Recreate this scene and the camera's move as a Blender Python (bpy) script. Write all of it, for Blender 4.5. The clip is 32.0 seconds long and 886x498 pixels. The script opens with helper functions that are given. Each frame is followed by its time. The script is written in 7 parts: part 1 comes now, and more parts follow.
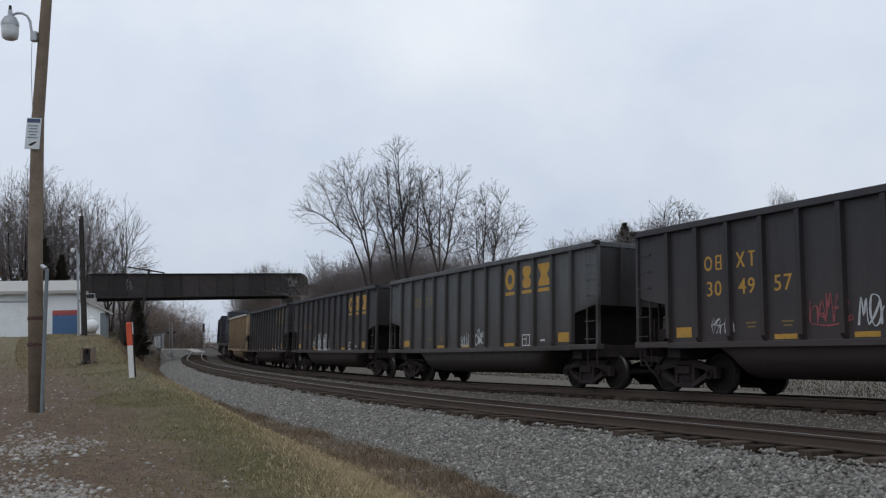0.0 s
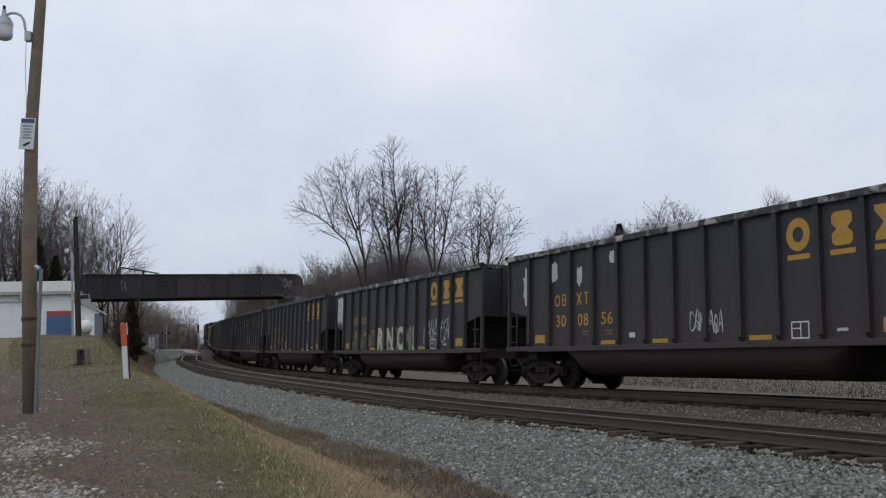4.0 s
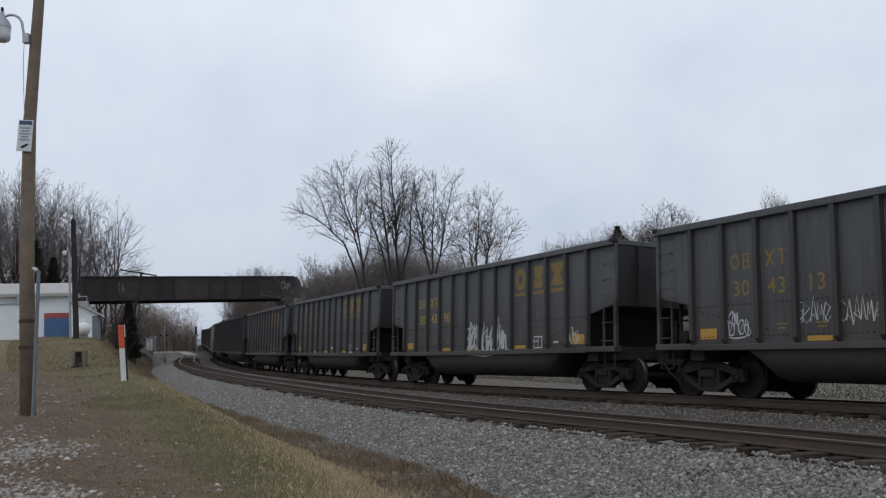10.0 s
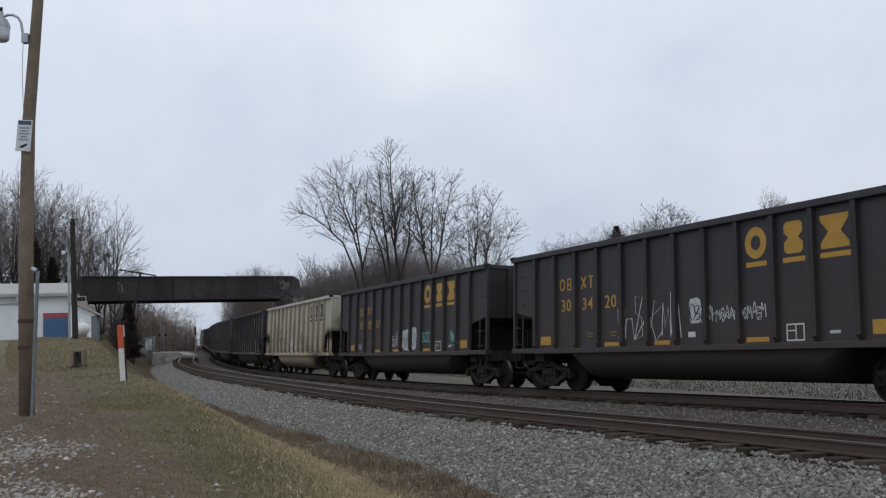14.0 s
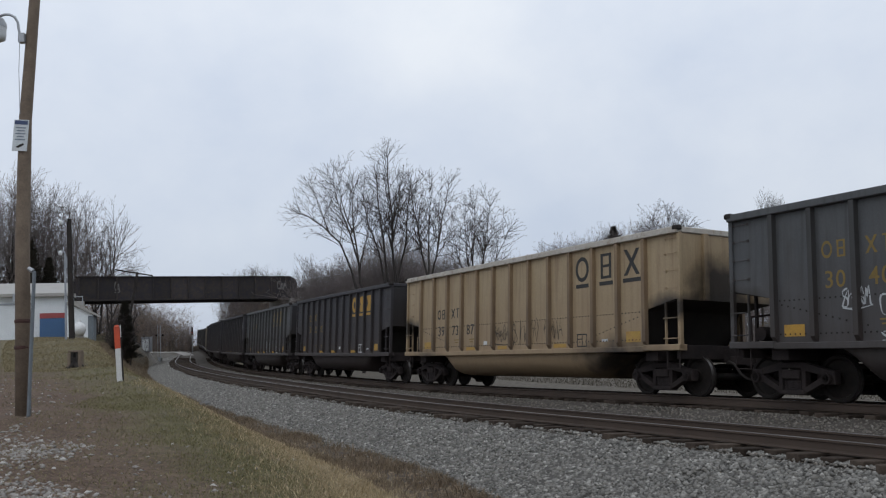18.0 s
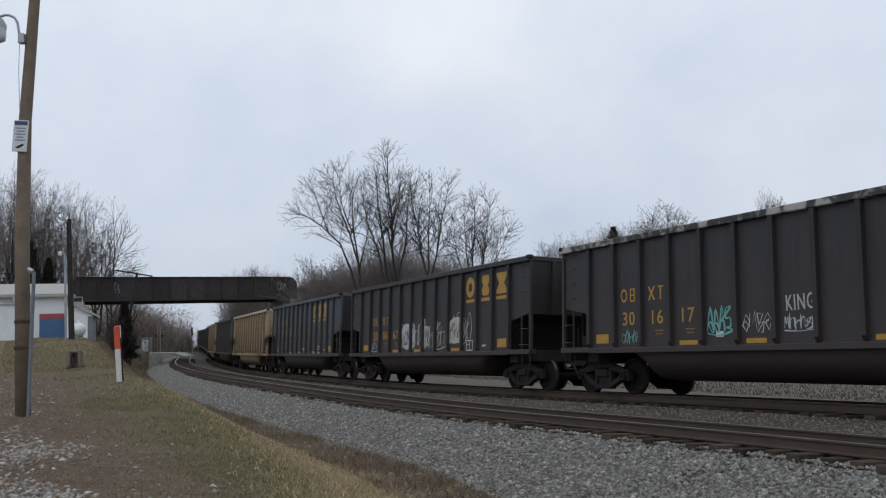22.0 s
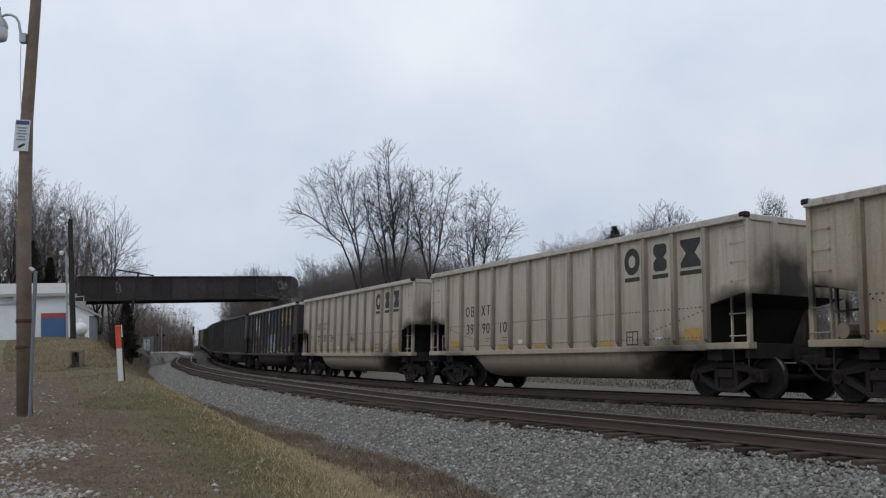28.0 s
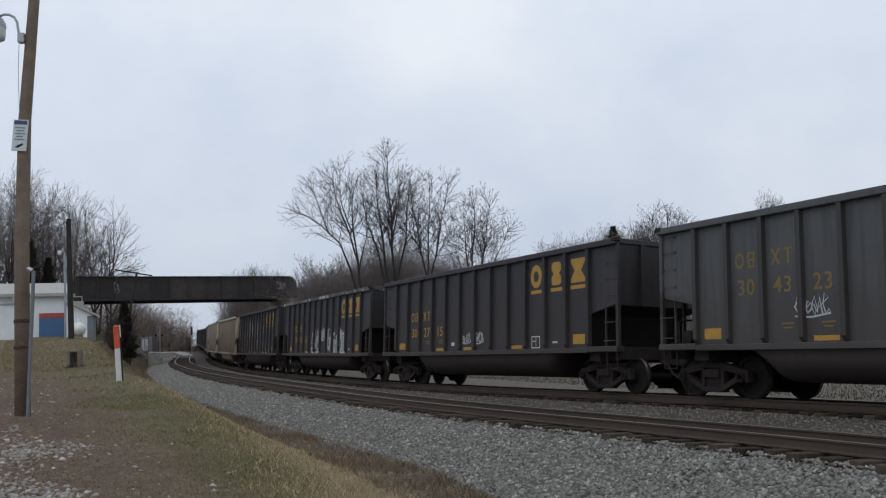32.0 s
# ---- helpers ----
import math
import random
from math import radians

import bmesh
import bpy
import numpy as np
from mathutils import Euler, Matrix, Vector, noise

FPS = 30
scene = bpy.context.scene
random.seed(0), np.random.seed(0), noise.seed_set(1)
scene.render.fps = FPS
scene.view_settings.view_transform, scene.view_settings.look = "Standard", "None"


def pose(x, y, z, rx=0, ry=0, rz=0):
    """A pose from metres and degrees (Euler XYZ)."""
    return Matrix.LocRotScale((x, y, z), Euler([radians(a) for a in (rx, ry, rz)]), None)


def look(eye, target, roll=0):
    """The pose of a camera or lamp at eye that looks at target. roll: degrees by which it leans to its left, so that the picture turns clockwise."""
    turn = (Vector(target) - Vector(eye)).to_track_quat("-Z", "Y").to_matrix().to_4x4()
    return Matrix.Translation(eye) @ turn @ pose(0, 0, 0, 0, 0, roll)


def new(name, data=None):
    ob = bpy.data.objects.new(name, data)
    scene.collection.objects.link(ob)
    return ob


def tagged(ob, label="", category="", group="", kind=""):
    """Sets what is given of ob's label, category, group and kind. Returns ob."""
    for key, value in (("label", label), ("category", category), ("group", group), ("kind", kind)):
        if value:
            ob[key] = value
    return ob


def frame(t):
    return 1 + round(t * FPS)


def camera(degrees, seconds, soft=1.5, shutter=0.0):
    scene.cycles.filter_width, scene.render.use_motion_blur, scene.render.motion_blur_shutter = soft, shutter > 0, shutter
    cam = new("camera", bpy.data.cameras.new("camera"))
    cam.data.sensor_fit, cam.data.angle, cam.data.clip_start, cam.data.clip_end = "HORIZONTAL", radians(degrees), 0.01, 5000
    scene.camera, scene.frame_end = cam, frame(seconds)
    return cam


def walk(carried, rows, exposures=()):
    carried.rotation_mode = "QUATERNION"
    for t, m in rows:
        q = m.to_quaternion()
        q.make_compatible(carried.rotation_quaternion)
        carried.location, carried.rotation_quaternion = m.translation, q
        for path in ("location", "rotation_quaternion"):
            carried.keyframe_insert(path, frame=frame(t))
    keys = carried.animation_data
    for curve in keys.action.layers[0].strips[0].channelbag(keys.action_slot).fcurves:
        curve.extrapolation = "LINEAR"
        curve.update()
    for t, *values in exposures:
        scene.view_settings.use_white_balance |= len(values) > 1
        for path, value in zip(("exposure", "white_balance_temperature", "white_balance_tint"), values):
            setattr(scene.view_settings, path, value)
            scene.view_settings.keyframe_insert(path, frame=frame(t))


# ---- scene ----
cam = camera(52.17, 32.0, soft=1.2)
EYE_HEIGHT, TILT, LEAN = 1.7265, 5.50177, -2.1235
PER_STEP = math.degrees(1 / 1601.35)


def eye_pose(turn, nod):
    """The tripod head: turn to the left and nod upwards, in small steps, from its last position."""
    return pose(0, 0, EYE_HEIGHT, 90 + TILT + nod * PER_STEP, 0, turn * PER_STEP) @ pose(0, 0, 0, 0, 0, LEAN)


walk(cam, [(t, eye_pose(a, b)) for t, a, b in (
    (0.0, 19.9, -4.6), (0.5, 18.4, -4.6), (1.0, 16.9, -4.6), (1.5, 15.3, -4.6), (2.0, 13.8, -4.6), (2.5, 12.5, -4.6), (3.0, 12.3, -4.5), (3.5, 11.9, -4.2),
    (4.5, 9.8, -3.0), (5.5, 7.7, -1.5), (6.0, 7.5, -0.1), (8.0, 7.5, 0), (10.5, 7.3, 0), (11.0, 6.3, 0), (14.0, 6.0, 0), (15.5, 3.0, 0), (17.0, 0.7, 0),
    (20.0, 1.4, 0), (21.5, 0.2, 0.3), (22.3, 0.8, 1.2), (23.5, 1.7, 0), (24.5, 4.2, 0), (25.0, 3.1, -0.9), (25.5, 1.5, 0), (27.5, 3.0, 0), (28.0, 2.8, 0), (28.5, 0.7, 0), (29.5, 0.3, 0), (32.0, 0, 0))])

# ---- daylight: an even cover of thin cloud ----
world = bpy.data.worlds.new("overcast")
scene.world = world
world.use_nodes = True
wn, wl = world.node_tree.nodes, world.node_tree.links
wn.clear()


def wnode(kind, **values):
    n = wn.new(kind)
    for k, v in values.items():
        n.inputs[k].default_value = v
    return n


sky = wn.new("ShaderNodeTexSky")
sky.sky_type, sky.sun_disc, sky.sun_elevation, sky.sun_rotation = "NISHITA", False, radians(42), radians(150)
sky_dim = wnode("ShaderNodeVectorMath")
sky_dim.operation = "SCALE"
sky_dim.inputs["Scale"].default_value = 0.11
coord, stretch = wn.new("ShaderNodeTexCoord"), wn.new("ShaderNodeMapping")
stretch.inputs["Scale"].default_value = (1, 1, 1.35)
cloud = wnode("ShaderNodeTexNoise", Scale=3.4, Detail=6.0, Roughness=0.55)
shade = wn.new("ShaderNodeValToRGB")
shade.color_ramp.elements[0].position, shade.color_ramp.elements[0].color = 0.3, (0.64, 0.715, 0.85, 1)
shade.color_ramp.elements[1].position, shade.color_ramp.elements[1].color = 0.72, (0.83, 0.88, 0.955, 1)
split, climb, lift = wn.new("ShaderNodeSeparateXYZ"), wn.new("ShaderNodeMapRange"), wn.new("ShaderNodeMix")
climb.inputs[1].default_value, climb.inputs[2].default_value = 0.0, 0.34
lift.data_type, lift.blend_type = "RGBA", "MULTIPLY"
lift.inputs[0].default_value = 1.0
haze = wn.new("ShaderNodeValToRGB")
haze.color_ramp.elements[0].color, haze.color_ramp.elements[1].color = (0.70, 0.725, 0.775, 1), (1.06, 1.05, 1.03, 1)
cover = wn.new("ShaderNodeMix")
cover.data_type = "RGBA"
cover.inputs[0].default_value = 0.93
back, out = wn.new("ShaderNodeBackground"), wn.new("ShaderNodeOutputWorld")
back.inputs["Strength"].default_value = 1.0
wl.new(sky.outputs[0], sky_dim.inputs[0])
wl.new(coord.outputs["Generated"], stretch.inputs[0])
wl.new(stretch.outputs[0], cloud.inputs[0])
wl.new(cloud.outputs[0], shade.inputs[0])
wl.new(sky_dim.outputs[0], cover.inputs[6])
wl.new(coord.outputs["Generated"], split.inputs[0])
wl.new(split.outputs["Z"], climb.inputs[0])
wl.new(climb.outputs[0], haze.inputs[0])
wl.new(shade.outputs[0], lift.inputs[6])
wl.new(haze.outputs[0], lift.inputs[7])
wl.new(lift.outputs[2], cover.inputs[7])
wl.new(cover.outputs[2], back.inputs[0])
wl.new(back.outputs[0], out.inputs[0])
sun = new("sun", bpy.data.lights.new("sun", "SUN"))
sun.data.energy, sun.data.angle, sun.data.color = 0.3, radians(40), (1, 0.97, 0.93)
sun.matrix_world = look((-20, -35, 40), (0, 0, 0))


# ---- materials ----
def surface(name, base, other, size=6.0, amount=0.5, rough=0.8, metal=0.0, bump=0.15, grain=60.0, third=None, per_thing=0.0, spots=None):
    """A worn surface: two colours in broad patches, a fine grain, relief, and a little difference from piece to piece."""
    m = bpy.data.materials.new(name)
    m.use_nodes = True
    nt = m.node_tree
    nodes, links = nt.nodes, nt.links
    b = nodes["Principled BSDF"]
    b.inputs["Metallic"].default_value = metal
    tc, info, add = nodes.new("ShaderNodeTexCoord"), nodes.new("ShaderNodeObjectInfo"), nodes.new("ShaderNodeVectorMath")
    add.operation = "ADD"
    wide = nodes.new("ShaderNodeVectorMath")
    wide.operation = "SCALE"
    wide.inputs["Scale"].default_value = 0.0 if per_thing == 0 else 37.0
    links.new(info.outputs["Random"], wide.inputs[0])
    links.new(tc.outputs["Object"], add.inputs[0])
    links.new(wide.outputs[0], add.inputs[1])

    def noise_of(scale, detail, roughness=0.6):
        n = nodes.new("ShaderNodeTexNoise")
        n.inputs["Scale"].default_value, n.inputs["Detail"].default_value, n.inputs["Roughness"].default_value = scale, detail, roughness
        links.new(add.outputs[0], n.inputs["Vector"])
        return n.outputs[0]

    def ramp(value, low, high, a, z):
        r = nodes.new("ShaderNodeMapRange")
        r.inputs[1].default_value, r.inputs[2].default_value, r.inputs[3].default_value, r.inputs[4].default_value = low, high, a, z
        links.new(value, r.inputs[0])
        return r.outputs[0]

    def mix(fac, a, c, how="MIX"):
        x = nodes.new("ShaderNodeMix")
        x.data_type, x.blend_type = "RGBA", how
        for socket, value in ((x.inputs[0], fac), (x.inputs[6], a), (x.inputs[7], c)):
            if isinstance(value, (int, float)):
                socket.default_value = value
            elif isinstance(value, tuple):
                socket.default_value = (*value, 1)
            else:
                links.new(value, socket)
        return x.outputs[2]

    broad, fine = noise_of(1 / size * 3, 5), noise_of(grain, 3)
    col = mix(ramp(broad, 0.38, 0.66, 0, amount), base, other)
    if third:
        col = mix(ramp(noise_of(1 / size * 9, 4), 0.52, 0.7, 0, 0.8), col, third)
    if spots:
        col = mix(ramp(noise_of(spots[1], 2, 0.4), 0.62, 0.68, 0, 0.9), col, spots[0])
    col = mix(0.55, col, ramp(fine, 0.25, 0.75, 0.55, 1.4), "MULTIPLY")
    if per_thing:
        col = mix(1.0, col, ramp(info.outputs["Random"], 0, 1, 1 - per_thing, 1 + per_thing), "MULTIPLY")
    links.new(col, b.inputs["Base Color"])
    links.new(ramp(fine, 0.3, 0.7, max(rough - 0.12, 0.05), min(rough + 0.1, 1)), b.inputs["Roughness"])
    if bump:
        bm = nodes.new("ShaderNodeBump")
        bm.inputs["Strength"].default_value, bm.inputs["Distance"].default_value = bump, 0.02
        links.new(fine, bm.inputs["Height"])
        links.new(bm.outputs[0], b.inputs["Normal"])
    return m


def streaked(name, base, dirt, low, rough=0.62, amount=0.6, rust=(0.043, 0.029, 0.024)):
    """Car paint with dust, rain streaks that run down and rust low on the sheets."""
    m = surface(name, base, dirt, 4.0, amount, rough, 0, 0.05, 45)
    nt = m.node_tree
    nodes, links = nt.nodes, nt.links
    b = nodes["Principled BSDF"]
    old = b.inputs["Base Color"].links[0].from_socket
    tc, mp, n = nodes.new("ShaderNodeTexCoord"), nodes.new("ShaderNodeMapping"), nodes.new("ShaderNodeTexNoise")
    info, shift = nodes.new("ShaderNodeObjectInfo"), nodes.new("ShaderNodeVectorMath")
    shift.operation = "ADD"
    mp.inputs["Scale"].default_value = (5, 5, 0.35)
    n.inputs["Scale"].default_value, n.inputs["Detail"].default_value = 1.6, 5
    wide = nodes.new("ShaderNodeVectorMath")
    wide.operation = "SCALE"
    wide.inputs["Scale"].default_value = 61.0
    links.new(info.outputs["Random"], wide.inputs[0])
    links.new(tc.outputs["Object"], shift.inputs[0])
    links.new(wide.outputs[0], shift.inputs[1])
    links.new(shift.outputs[0], mp.inputs[0])
    links.new(mp.outputs[0], n.inputs[0])
    r = nodes.new("ShaderNodeMapRange")
    r.inputs[1].default_value, r.inputs[2].default_value, r.inputs[3].default_value, r.inputs[4].default_value = 0.48, 0.72, 0, 0.55
    links.new(n.outputs[0], r.inputs[0])
    x = nodes.new("ShaderNodeMix")
    x.data_type = "RGBA"
    x.inputs[7].default_value = (*low, 1)
    links.new(r.outputs[0], x.inputs[0])
    links.new(old, x.inputs[6])
    col = x.outputs[2]
    # splashed dirt and rust that climbs the lower sheets unevenly
    sep, blot, wash, most, y = (nodes.new(k) for k in ("ShaderNodeSeparateXYZ", "ShaderNodeTexNoise", "ShaderNodeMath", "ShaderNodeMapRange", "ShaderNodeMix"))
    links.new(tc.outputs["Object"], sep.inputs[0])
    stretch = nodes.new("ShaderNodeMapping")
    stretch.inputs["Scale"].default_value = (2.2, 2.2, 0.7)
    links.new(shift.outputs[0], stretch.inputs[0])
    blot.inputs["Scale"].default_value, blot.inputs["Detail"].default_value = 1.5, 6
    links.new(stretch.outputs[0], blot.inputs["Vector"])
    wash.operation = "MULTIPLY_ADD"
    links.new(blot.outputs[0], wash.inputs[0])
    wash.inputs[1].default_value = -2.0
    links.new(sep.outputs["Z"], wash.inputs[2])
    most.inputs[1].default_value, most.inputs[2].default_value, most.inputs[3].default_value, most.inputs[4].default_value = -0.2, 2.0, 0.7, 0.0
    links.new(wash.outputs[0], most.inputs[0])
    y.data_type = "RGBA"
    y.inputs[7].default_value = (*rust, 1)
    links.new(most.outputs[0], y.inputs[0])
    links.new(col, y.inputs[6])
    links.new(y.outputs[2], b.inputs["Base Color"])
    # sheets dented between the posts
    dent, wave = nodes.new("ShaderNodeBump"), nodes.new("ShaderNodeTexNoise")
    wave.inputs["Scale"].default_value, wave.inputs["Detail"].default_value = 1.3, 3
    links.new(shift.outputs[0], wave.inputs["Vector"])
    dent.inputs["Strength"].default_value, dent.inputs["Distance"].default_value = 0.5, 0.06
    links.new(wave.outputs[0], dent.inputs["Height"])
    links.new(b.inputs["Normal"].links[0].from_socket, dent.inputs["Normal"])
    links.new(dent.outputs[0], b.inputs["Normal"])
    return m


def sooted(m, blobs):
    """Adds soft black soot stains, each a centre and reach in the car's own space."""
    nodes, links = m.node_tree.nodes, m.node_tree.links
    b = nodes["Principled BSDF"]
    col = b.inputs["Base Color"].links[0].from_socket
    tc, n = nodes.new("ShaderNodeTexCoord"), nodes.new("ShaderNodeTexNoise")
    n.inputs["Scale"].default_value, n.inputs["Detail"].default_value = 2.2, 5
    links.new(tc.outputs["Object"], n.inputs["Vector"])
    for centre, reach in blobs:
        mp, ln, ad, rg, mx = (nodes.new(k) for k in ("ShaderNodeMapping", "ShaderNodeVectorMath", "ShaderNodeMath", "ShaderNodeMapRange", "ShaderNodeMix"))
        mp.vector_type = "TEXTURE"
        mp.inputs["Location"].default_value, mp.inputs["Scale"].default_value = centre, reach
        ln.operation, ad.operation, mx.data_type = "LENGTH", "ADD", "RGBA"
        links.new(tc.outputs["Object"], mp.inputs[0])
        links.new(mp.outputs[0], ln.inputs[0])
        links.new(ln.outputs["Value"], ad.inputs[0])
        links.new(n.outputs[0], ad.inputs[1])
        rg.inputs[1].default_value, rg.inputs[2].default_value, rg.inputs[3].default_value, rg.inputs[4].default_value = 0.95, 1.75, 0.95, 0
        links.new(ad.outputs[0], rg.inputs[0])
        mx.inputs[7].default_value = (0.024, 0.018, 0.014, 1)
        links.new(rg.outputs[0], mx.inputs[0])
        links.new(col, mx.inputs[6])
        col = mx.outputs[2]
    links.new(col, b.inputs["Base Color"])
    return m


